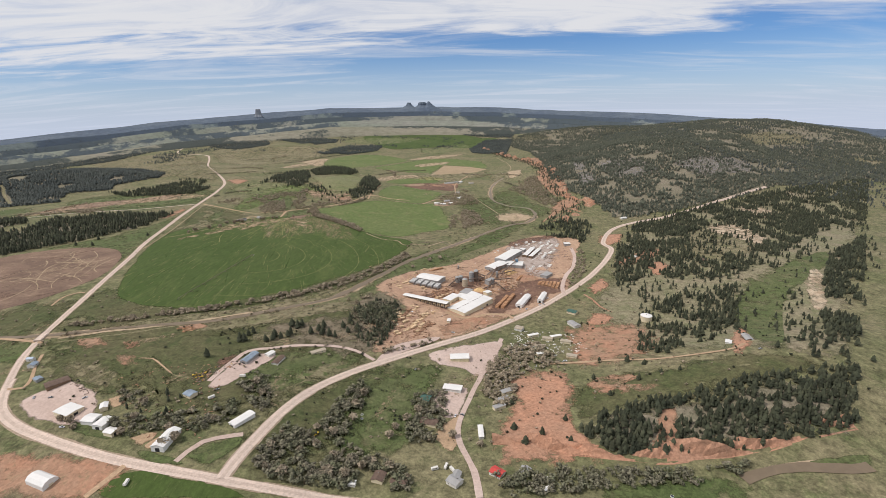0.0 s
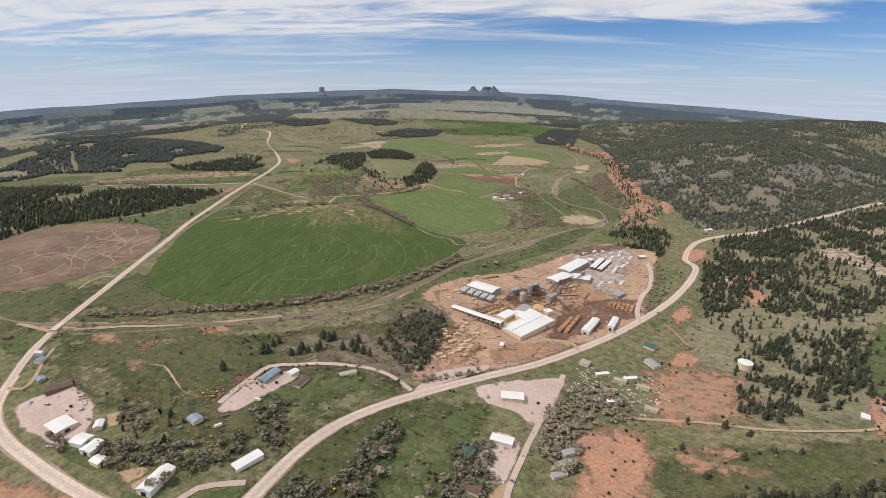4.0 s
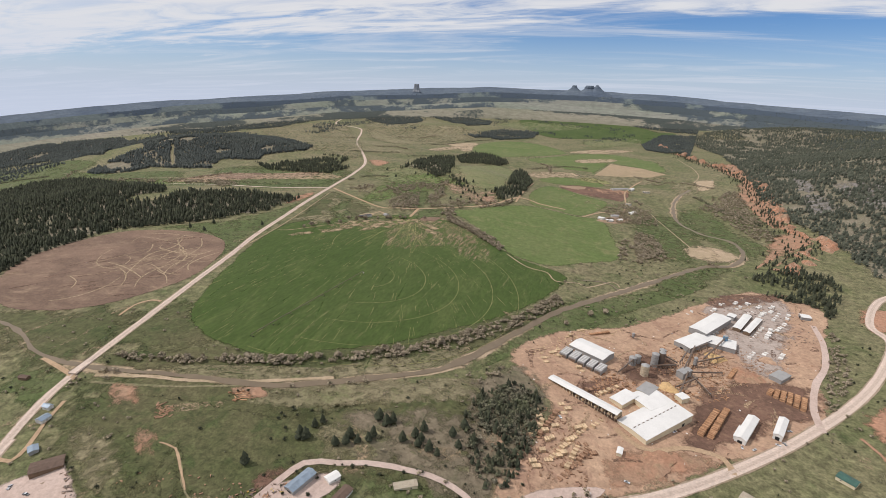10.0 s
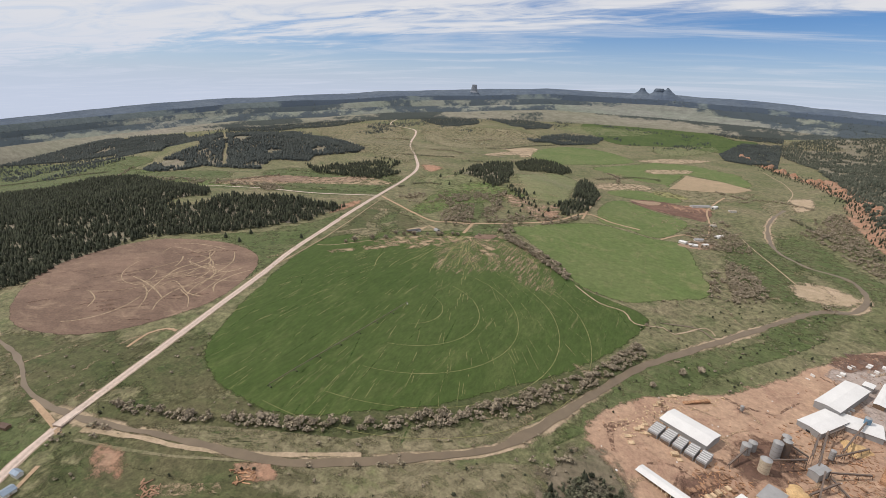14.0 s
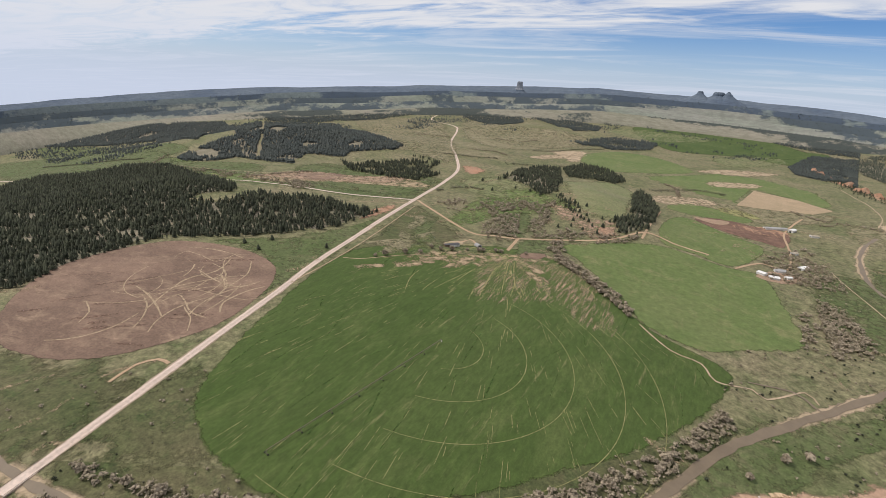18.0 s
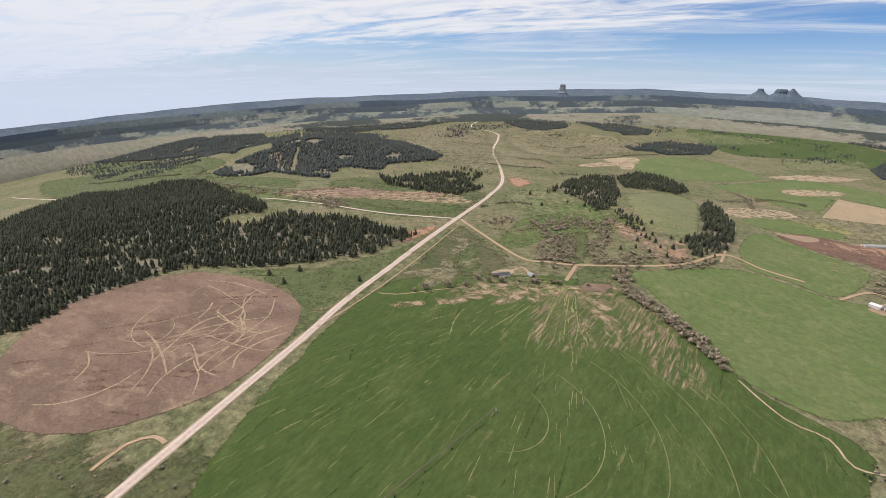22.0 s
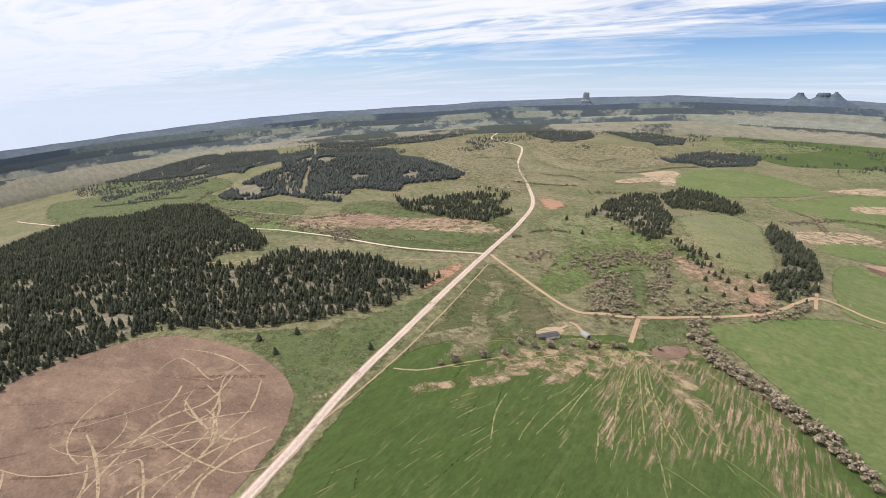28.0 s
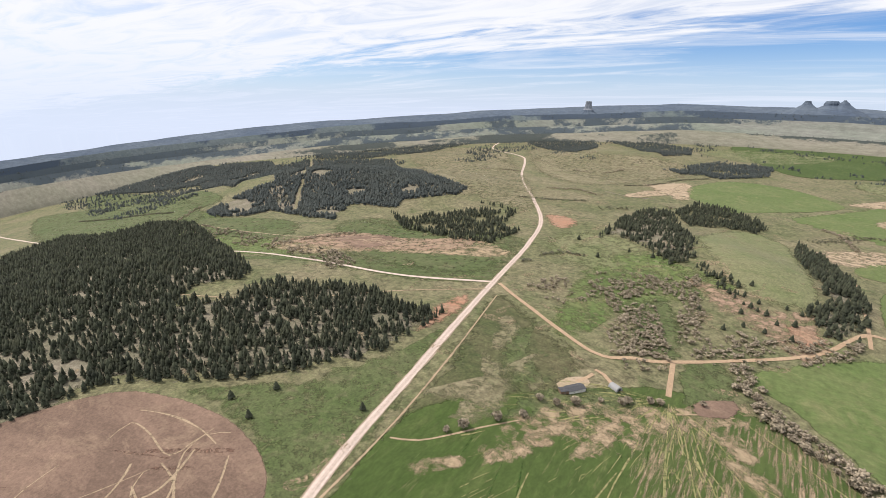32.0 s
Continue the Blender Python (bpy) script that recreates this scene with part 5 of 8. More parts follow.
tagged(patch("ground_patch", [(137, 452), (205, 477), (269, 473), (348, 474), (405, 462), (428, 440), (360, 431), (313, 424), (263, 408), (218, 412), (166, 400), (134, 394), (127, 420)], GRASS_DARK, 0.35, 5), "open olive meadow on the hill", "meadow", kind="structure")
tagged(patch("ground_patch", [(161, 466), (205, 476), (218, 458), (181, 446), (229, 439), (220, 432), (165, 436)], RED, 0.45, 3, dense=0.55), "worn tan and red marks in the hill meadow", "bare soil", kind="structure")
tagged(patch("ground_patch", [(616, 1157), (784, 1225), (739, 1040), (611, 914), (509, 915)], GRASS_PALE, 0.35, 5), "open grassy shoulder of the hill", "meadow", kind="structure")
tagged(patch("ground_patch", [(1754, 2825), (2173, 3006), (2039, 2835), (1587, 2644)], GRASS_PALE, 0.6, 6), "pale clearing high on the ridge", "clearing", kind="structure")
tagged(patch("ground_patch", [(1133, 3606), (1380, 3619), (1271, 3274), (1123, 3381)], GRASS_PALE, 0.6, 6), "pale clearing on the pine ridge", "clearing", kind="structure")
tagged(patch("ground_patch", [(288, 3941), (607, 3909), (772, 3633), (565, 3630), (322, 3704)], GRASS_PALE, 0.6, 6), "pale meadow beyond the bluffs", "clearing", kind="structure")
tagged(patch("ground_patch", [(-512, 1613), (-451, 1590), (-391, 1558), (-345, 1573), (-322, 1489), (-353, 1442), (-398, 1487), (-447, 1529)], PINKSOIL, 0.5, 4, dense=0.5), "bare pinkish scarp on the flank of the mound", "scarp", kind="structure")
tagged(patch("ground_patch", [(-536, 1883), (-484, 2080), (-375, 2045), (-333, 1638), (-384, 1581), (-431, 1612), (-480, 1692)], MOUNDGRASS, 0.35, 4), "smooth pale green top of the mound", "meadow", kind="structure")
tagged(patch("ground_patch", [(-683, 1787), (-548, 1655), (-498, 1657), (-450, 1585), (-492, 1548), (-577, 1593), (-677, 1577), (-761, 1616), (-792, 1751)], MOUNDGRASS, 0.3, 6, dense=0.7), "green slope below the mound pines", "meadow", kind="structure")
tagged(patch("ground_patch", [(-311, 2054), (-177, 2150), (-131, 2108), (-202, 2020), (-287, 1962)], SAND, 0.5, 4, dense=0.6), "dry pale strip beside the far crop", "dry grass", kind="structure")
tagged(patch("ground_patch", [(-150, 2519), (-4, 2616), (-18, 2528), (-149, 2422)], SAND, 0.8, 4, dense=0.7), "bare tan ground beside the far fields", "bare soil", kind="structure")
tagged(patch("ground_patch", [(-325, 3456), (-222, 3631), (-164, 3510), (-292, 3368)], SAND, 0.8, 4, dense=0.7), "bare tan ground beside the far fields", "bare soil", kind="structure")
tagged(patch("ground_patch", [(-712, 2608), (-700, 2719), (-640, 2434), (-685, 2416)], SAND, 0.8, 4, dense=0.7), "bare tan ground beside the far fields", "bare soil", kind="structure")
tagged(patch("ground_patch", [(-812, 2376), (-712, 2608), (-682, 2537), (-781, 2318)], SAND, 0.8, 4, dense=0.7), "bare tan ground beside the far fields", "bare soil", kind="structure")
tagged(patch("ground_patch", [(-213, 2739), (-70, 2917), (96, 2983), (-53, 2782)], SAND, 0.8, 4, dense=0.7), "bare tan ground beside the far fields", "bare soil", kind="structure")
tagged(patch("field", [(-801, 3772), (-490, 3962), (-201, 3897), (-308, 3646), (-581, 3424)], MOUNDGRASS, 0.9, 4, dense=0.75), "far green valley field", "field", kind="structure")
tagged(patch("field", [(-158, 3179), (91, 3516), (149, 3359), (-67, 3018)], MOUNDGRASS, 0.9, 4, dense=0.75), "far green valley field", "field", kind="structure")
tagged(patch("field", [(-743, 4745), (-354, 4913), (-84, 4817), (-558, 4575)], MOUNDGRASS, 0.9, 4, dense=0.75), "far green valley field", "field", kind="structure")
# dry far pasture; its pale colour also stands in for haze over the valley
tagged(patch("ground_patch", [(-1425, 3083), (-997, 3203), (-784, 3106), (-837, 2689), (-1010, 2438), (-1268, 2689)], GRASS_PALE, 0.55, 10, dense=0.8), "far dry tan pasture", "pasture", kind="structure")
tagged(patch("ground_patch", [(-1880, 2770), (-1779, 3243), (-1497, 2811), (-1174, 2052), (-1298, 2005)], GRASS_PALE, 0.55, 10, dense=0.8), "far dry tan pasture", "pasture", kind="structure")
tagged(patch("ground_patch", [(-843, 4369), (-372, 4619), (-49, 4575), (-507, 4114)], GRASS_PALE, 0.55, 10, dense=0.8), "far dry tan pasture", "pasture", kind="structure")
tagged(patch("ground_patch", [(-3672, 1845), (-3022, 1900), (-2200, 1735), (-1969, 1617), (-2200, 1491), (-2993, 1610)], LUSH, 0.45, 6, dense=0.8), "green valley meadow behind the wood", "meadow", kind="structure")
tagged(patch("ground_patch", [(-4339, 2326), (-3814, 2795), (-3436, 2960), (-3783, 2637)], LUSH, 0.45, 6, dense=0.8), "green valley meadow behind the wood", "meadow", kind="structure")
tagged(patch("ground_patch", [(-2266, 1460), (-1829, 1488), (-1429, 1516), (-1386, 1355)], LUSH, 0.45, 6, dense=0.8), "green valley meadow behind the wood", "meadow", kind="structure")
tagged(patch("ground_patch", [(-1285, 1566), (-985, 1565), (-833, 1588), (-834, 1400), (-1091, 1365)], LUSH, 0.45, 6, dense=0.8), "green valley meadow behind the wood", "meadow", kind="structure")
tagged(patch("ground_patch", [(-1281, 1385), (-1203, 1482), (-1059, 1508), (-921, 1584), (-933, 1492), (-1113, 1388)], PINKSOIL, 0.6, 5, dense=0.62), "bare pinkish creek flats", "bare soil", kind="structure")
tagged(patch("ground_patch", [(-785, 1264), (-776, 1315), (-754, 1240), (-765, 1180)], RED, 0.5, 3, dense=0.7), "bare red bank at the end of the wood", "bare soil", kind="structure")
tagged(cover("ground_patch", [(366, 1004), (541, 1296), (713, 1394), (984, 1540), (1160, 1643), (1746, 1949), (474, 443), (407, 465), (359, 493), (250, 539), (255, 639), (218, 661), (226, 723), (284, 819)], HILLGRASS, 0.18, 40), "thin pale grass between the hillside pines", "pasture", kind="structure")
tagged(patch("ground_patch", [(-41, 547), (-1, 573), (65, 597), (58, 561), (38, 505), (20, 498), (5, 515), (-25, 522)], PINKGRAVEL, 0.5, 2), "pink gravel lot around a white shop", "yard", kind="structure")
tagged(patch("ground_patch", [(-36, 442), (-14, 476), (8, 465), (5, 440), (-6, 408), (-21, 405), (-31, 422)], PINKGRAVEL, 0.5, 2), "pink gravel lot by a shed", "yard", kind="structure")
tagged(patch("ground_patch", [(-117, 432), (-104, 476), (-62, 508), (-32, 507), (-39, 463), (-55, 411), (-60, 355), (-96, 347), (-115, 384)], LUSH, 0.42, 3), "smooth bright green meadow in the town", "meadow", kind="structure")
tagged(patch("ground_patch", [(-280, 570), (-257, 592), (-208, 605), (-159, 624), (-143, 559), (-158, 529), (-198, 543), (-244, 534)], DRYBENCH, 0.42, 6, dense=0.75), "dry grey-brown ground among the bench pines", "dry grass", kind="structure")
tagged(patch("ground_patch", [(-170, 667), (-161, 723), (-135, 753), (-98, 722), (-97, 669), (-104, 610), (-116, 571), (-131, 538), (-146, 548), (-156, 607)], DRYBENCH, 0.42, 4), "grey-brown ground of the scrub bank", "bare soil", kind="structure")
tagged(patch("ground_patch", [(-382, 456), (-376, 462), (-353, 440), (-337, 411), (-345, 410)], GRASS_DARK, 0.48, 3), "dark grassy gully behind the town", "grass", kind="structure")
tagged(patch("ground_patch", [(-491, 463), (-473, 472), (-417, 451), (-410, 425), (-448, 431)], GRASS_PALE, 0.43, 6, dense=0.6), "dry grass patch behind the lot", "dry grass", kind="structure")
tagged(patch("ground_patch", [(-378, 548), (-317, 601), (-236, 647), (-184, 692), (-227, 621), (-303, 575)], GRASS_PALE, 0.43, 6, dense=0.7), "tan dry terrace above the river", "dry grass", kind="structure")
tagged(patch("ground_patch", [(-309, 473), (-296, 495), (-278, 495), (-289, 475), (-301, 466)], BARKDUST, 0.46, 3, dense=0.7), "dark churned earth beside the loop road", "bare soil", kind="structure")
tagged(ribbon("ground_bank", [(-551, 531), (-501, 544), (-449, 555), (-402, 573), (-360, 597), (-318, 622)], 8, SAND, 0.5, ragged=2.5, fade=True), "pale cut river bank", "river bank", kind="structure")
tagged(ribbon("road", [(-409, 478), (-390, 477), (-370, 462), (-350, 446)], 2.6, DIRT, 0.55, ragged=0.4, fade=True), "twin orange wheel ruts down the slope", "track", kind="structure")
MACHINE_ROW = [(-326, 438), (-307, 463), (-277, 488), (-280, 474), (-299, 447), (-306, 428)]
LOT_ROW = [(-465, 431), (-454, 431), (-425, 411), (-427, 407), (-448, 420)]
RIVER_HEAP = [(-454, 515), (-439, 524), (-423, 506), (-436, 499)]
BANK_HEAP = [(-401, 555), (-382, 564), (-372, 553), (-390, 545)]
BUSH_MILL_LANE = [(313, 1072), (303, 979), (281, 903), (229, 814), (222, 826), (265, 933)]
tagged(patch("ground_patch", [(389, 1147), (440, 1165), (423, 1103), (368, 1059)], REDSLOPE, 0.5, 3), "bare red road cut", "bare soil", kind="structure")
tagged(patch("ground_patch", [(272, 829), (298, 846), (300, 821), (265, 783)], REDSLOPE, 0.5, 3), "bare red earth beside the highway", "bare soil", kind="structure")
tagged(ribbon("road", [(242, 778), (251, 754), (256, 720), (268, 697)], 6, RED, 0.5, ragged=1.5, fade=True), "eroded red track down to the houses", "track", kind="structure")
tagged(ribbon("road", [(-92, 1510), (-41, 1591), (6, 1591), (22, 1723), (25, 1894), (59, 2030), (88, 2120)], 5, DIRT, 0.62, ragged=0.5), "tan farm lane between the sheds", "dirt road", kind="structure")
tagged(patch("ground_patch", [(315, 314), (345, 319), (394, 323), (385, 311), (350, 312)], LUSH, 0.5, 2), "bright green grass beside the creek", "meadow", kind="structure")
tagged(patch("ground_patch", [(263, 304), (300, 314), (339, 318), (315, 312), (287, 310), (267, 302)], SAND, 0.5, 2), "pale sandy creek bank", "sand bar", kind="structure")
CLEARINGS = [[(616, 1157), (792, 1239), (739, 1040), (611, 914), (509, 915)], [(601, 809), (801, 937), (743, 847), (573, 707), (479, 606), (419, 500), (416, 559), (440, 636), (510, 740)], [(688, 816), (688, 789), (615, 678), (581, 651), (619, 720)], [(729, 1235), (778, 1190), (766, 1071), (712, 1009), (705, 1115), (681, 1173)], [(216, 386), (234, 389), (211, 332), (193, 331)], [(2073, 3126), (2418, 3057), (2280, 2893), (1579, 2630)], [(446, 1297), (484, 1186), (431, 1037), (368, 1051)]]
CLEARINGS += [[(562, 2155), (587, 2081), (567, 1962), (528, 1966)], [(533, 1904), (576, 1874), (546, 1757), (497, 1741)], [(1628, 2721), (2060, 2907), (2047, 2696), (1650, 2568)], [(935, 1926), (1234, 2089), (1258, 1956), (971, 1765)], [(-1208, 848), (-1171, 878), (-1088, 895), (-1061, 885), (-1125, 847)], [(-1106, 1043), (-1096, 1075), (-1045, 1104), (-1041, 1060)], [(-1826, 1723), (-1802, 1764), (-1557, 1623), (-1586, 1593)], [(-1509, 888), (-1467, 905), (-1367, 886), (-1375, 858)]]
WOOD_TANK = [(289, 639), (347, 715), (449, 771), (537, 805), (495, 698), (427, 614), (317, 513), (273, 509), (250, 539)]
WOOD_EAST = [(773, 886), (1054, 1124), (524, 504), (480, 500), (607, 680)]
tagged(patch("ground_patch", [(-392, 460), (-390, 479), (-368, 459), (-339, 413), (-348, 411), (-374, 431)], GRASS_DARK, 0.4, 3), "deep green hollow behind the town", "grass", kind="structure")
tagged(patch("ground_patch", [(-443, 482), (-439, 489), (-405, 476), (-403, 458), (-426, 466)], RED, 0.5, 2, dense=0.42), "bare red earth scrape in the grass", "bare soil", kind="structure")
tagged(ribbon("road", [(-391, 478), (-371, 464), (-357, 450), (-339, 440), (-322, 437)], 3, GRASS_PALE, 0.5, ragged=0.5, fade=True), "worn red track down the slope", "track", kind="structure")
tagged(patch("ground_patch", [(-521, 526), (-488, 527), (-471, 511), (-493, 501)], RED, 0.45, 3, dense=0.6), "bare red river bank", "bare soil", kind="structure")
tagged(patch("ground_patch", [(-402, 561), (-378, 574), (-363, 565), (-386, 549)], RED, 0.5, 2, dense=0.8), "red cut bank above the river", "bare soil", kind="structure")
tagged(patch("ground_patch", [(-290, 552), (-227, 581), (-198, 558), (-244, 525), (-278, 527)], GRASS_PALE, 0.4, 6), "dry grey grass on the bench", "dry grass", kind="structure")
tagged(patch("ground_patch", [(-228, 435), (-207, 470), (-151, 509), (-144, 483), (-192, 449), (-215, 420)], GRASS_PALE, 0.4, 4), "dry grass verge along the road", "dry grass", kind="structure")
tagged(patch("ground_patch", [(-268, 489), (-155, 527), (-151, 509), (-209, 475), (-242, 451)], LUSH, 0.4, 4), "bright green lawn behind the houses", "grass", kind="structure")
tagged(patch("ground_patch", [(-338, 418), (-305, 411), (-291, 388), (-303, 376), (-342, 394)], GRASS_DARK, 0.4, 4), "olive grass round the shed", "grass", kind="structure")
tagged(patch("ground_patch", [(-396, 398), (-383, 405), (-372, 393), (-380, 383)], DIRT, 0.5, 2), "bare tan yard behind the houses", "yard", kind="structure")
tagged(patch("ground_patch", [(-335, 338), (-317, 347), (-310, 342), (-318, 329)], DIRT, 0.5, 2), "bare tan yard behind the houses", "yard", kind="structure")
tagged(ribbon("road", [(-544, 521), (-492, 532), (-447, 545), (-401, 566), (-362, 587)], 5, GRASS_PALE, 0.4, ragged=2, fade=True), "pale cut bank along the river", "bank", kind="structure")
BUSH_SHEDS = [(-400, 411), (-364, 413), (-342, 394), (-343, 381), (-370, 385)]
BUSH_LANE = [(-262, 439), (-239, 452), (-213, 394), (-223, 382), (-242, 406)]
BUSH_BACK = [(-288, 364), (-265, 378), (-250, 362), (-270, 346), (-290, 349)]
BUSH_CREEKSIDE = [(-351, 346), (-324, 361), (-317, 347), (-332, 338)]
tagged(patch("ground_patch", [(143, 1092), (236, 1156), (271, 1126), (199, 904), (158, 902), (148, 979)], GRAVEL_GREY, 0.42, 5, dense=0.8), "pale gravel storage yard of the mill", "yard", kind="structure")
tagged(patch("ground_patch", [(-2, 836), (46, 875), (56, 840), (23, 793), (-4, 797)], BARKDUST, 0.5, 4, dense=0.7), "dark bark litter beneath the conveyors", "bark", kind="structure")
tagged(patch("ground_patch", [(-57, 752), (-22, 788), (-13, 770), (-40, 735)], BARKDUST, 0.5, 3, dense=0.7), "dark bark litter in the log yard", "bark", kind="structure")
tagged(patch("ground_patch", [(153, 1118), (271, 1183), (273, 1161), (154, 1080)], BARKDUST, 0.5, 3, dense=0.62), "dark heaps of bark at the yard edge", "bark", kind="structure")
WHITE_ROWS = [[(157, 1087), (171, 1106)], [(181, 1082), (196, 1102)], [(196, 1071), (212, 1089)], [(212, 1067), (229, 1088)], [(230, 1057), (251, 1096)], [(180, 980), (210, 1029)], [(208, 996), (223, 1025)], [(164, 918), (178, 943)], [(127, 969), (138, 986)], [(97, 1027), (112, 1049)]]
MILL_BANK = [(-169, 622), (-164, 673), (-145, 708), (-107, 719), (-93, 679), (-96, 632), (-105, 589), (-110, 560), (-129, 553), (-150, 575)]
SCRUB_SLOPE = [(-163, 662), (-141, 704), (-111, 706), (-97, 675), (-101, 631), (-130, 611), (-148, 601), (-153, 632)]
LONE_PINES_A = [(-296, 533), (-296, 549), (-292, 556), (-301, 532), (-260, 543), (-260, 551), (-241, 562), (-243, 555), (-236, 581), (-245, 584), (-231, 586), (-198, 577), (-200, 589), (-188, 571), (-179, 568), (-173, 597), (-164, 587), (-325, 486), (-205, 579), (-199, 570), (-165, 612), (-152, 600), (-214, 569), (-251, 549), (-268, 537)]
LONE_PINES_B = [(271, 460), (219, 454), (169, 471), (249, 461), (274, 415), (377, 426), (299, 402), (315, 409), (497, 589), (403, 483), (541, 725), (578, 714), (342, 548), (241, 493), (282, 519), (506, 528), (226, 511), (192, 522), (456, 431), (501, 454), (60, 431), (56, 381), (84, 368), (110, 350), (64, 355), (114, 390), (176, 429), (244, 405)]
LONE_PINES_C = [(-478, 1637), (-460, 1624), (-452, 1637), (-437, 1611), (-426, 1586), (-440, 1590), (-420, 1624), (-406, 1571), (-380, 1520), (-370, 1573), (-357, 1530), (-679, 1642), (-750, 1733), (-587, 1686), (-635, 1701), (-441, 1460), (-419, 1487), (-393, 1486), (-479, 1506), (-708, 1016)]
LONE_PINES_D = [(-394, 1540), (-406, 1547), (-426, 1529), (-351, 1566), (-359, 1528), (-361, 1483), (-343, 1572), (-333, 1617), (-314, 1645), (-788, 945), (-831, 954), (-804, 989), (-467, 1606), (-448, 1585), (-425, 1558), (-415, 1554)]
TREES_RANCH = [(-544, 1155), (-525, 1177), (-506, 1186), (-502, 1193), (-483, 1209), (-474, 1213), (-624, 1038), (-614, 1052), (-578, 1103), (-595, 1082), (-576, 1138), (-559, 1142), (-413, 1304), (-437, 1243)]
TREES_HEDGE = [(-415, 1347), (-403, 1322), (-391, 1295), (-382, 1270), (-371, 1260), (-359, 1244), (-348, 1234), (-338, 1230), (-325, 1219), (-315, 1209), (-306, 1207), (-297, 1195), (-289, 1184), (-278, 1175), (-267, 1168), (-260, 1160), (-253, 1154), (-244, 1146), (-237, 1137)]
TREES_RIVER = [(-547, 563), (-506, 574), (-479, 583), (-443, 597), (-422, 611), (-386, 621), (-376, 629), (-362, 638), (-351, 646), (-333, 658), (-315, 673), (-296, 688), (-278, 704), (-259, 720), (-236, 748), (-221, 766), (-210, 784), (-197, 802), (-178, 828), (-157, 868), (-126, 944), (-109, 972), (-86, 896), (-52, 946), (-30, 966)]
TREES_TOWN_A = [(-372, 399), (-350, 389), (-344, 363), (-292, 377), (-263, 366), (-244, 436), (-230, 415), (-246, 424), (-74, 381), (-79, 367), (-63, 397), (-51, 414), (-37, 365), (-12, 370), (17, 355), (-302, 350), (-288, 335), (-296, 327), (-425, 366), (-412, 361), (-403, 353), (-347, 343)]
TREES_TOWN_B = [(-194, 336), (-188, 354), (-165, 334), (-151, 344), (-131, 331), (-114, 329), (-101, 319), (-154, 312), (-172, 302), (-189, 306), (-132, 308), (-115, 307), (-92, 328), (-74, 321), (-56, 306), (-157, 369), (-138, 363), (-122, 390), (-123, 415), (-117, 438)]
CARS = [(-417, 356), (-283, 418), (-59, 505), (54, 535), (0, 410), (-465, 404), (-424, 401), (-8, 408), (-485, 405), (148, 531), (382, 483)]
CAMPERS = [(-30, 320), (-19, 323), (-13, 318), (-265, 447), (-282, 402), (-306, 284)]
MACHINES = [(-320, 443), (-310, 450), (-312, 440), (-155, 360)]
CARS_MILL = [(125, 719), (113, 718), (159, 741), (152, 737), (171, 766), (46, 715), (25, 728), (-75, 682), (-7, 617)]
HIVES = [(-117, 419), (-114, 401), (-113, 394), (182, 278)]


# ---- parts and things ----
def part(name, verts, faces, mat, parent, label=""):
    """One mesh under a thing or under a part, in its parent's own metres."""
    me = bpy.data.meshes.new(name)
    me.from_pydata([tuple(map(float, v)) for v in verts], [], [tuple(map(int, f)) for f in faces])
    me.materials.append(mat)
    me.update()
    ob = new(name, me)
    ob.parent = parent
    if label:
        ob["label"] = label
    return ob


def thing(name, x, y, turn, label, category, group="", sink=0.25, around=0.0):
    e = new(name)
    r = max(around, 0.5)
    spots = [(x, y)] + [(x + r * math.cos(a), y + r * math.sin(a)) for a in np.arange(0, 6.2, 0.8)]
    z = min(float(ground_z(*s)[0]) for s in spots) if around else float(ground_z(x, y)[0])
    e.matrix_world = pose(x, y, z - sink + 0.45, 0, 0, turn)
    return tagged(e, label, category, group)


BOX = ((0, 1, 3, 2), (4, 6, 7, 5), (0, 4, 5, 1), (2, 3, 7, 6), (0, 2, 6, 4), (1, 5, 7, 3))


def block(x0, x1, y0, y1, z0, z1):
    return [(x, y, z) for x in (x0, x1) for y in (y0, y1) for z in (z0, z1)]


def tube(r0, r1, z0, z1, n=16, x=0.0, y=0.0, cap=True):
    v = [(x + r * math.cos(6.28319 * i / n), y + r * math.sin(6.28319 * i / n), z) for r, z in ((r0, z0), (r1, z1)) for i in range(n)]
    f = [(i, (i + 1) % n, n + (i + 1) % n, n + i) for i in range(n)]
    if cap:
        f += [tuple(range(n - 1, -1, -1)), tuple(range(n, 2 * n))]
    return v, f


def beam(a, b, w):
    """A square bar between two points."""
    a, b = Vector(a), Vector(b)
    q = (b - a).to_track_quat("Z", "Y").to_matrix()
    c = [q @ Vector((sx * w / 2, sy * w / 2, 0)) for sx, sy in ((-1, -1), (1, -1), (1, 1), (-1, 1))]
    return [tuple(a + k) for k in c] + [tuple(b + k) for k in c], ((0, 1, 5, 4), (1, 2, 6, 5), (2, 3, 7, 6), (3, 0, 4, 7), (3, 2, 1, 0), (4, 5, 6, 7))


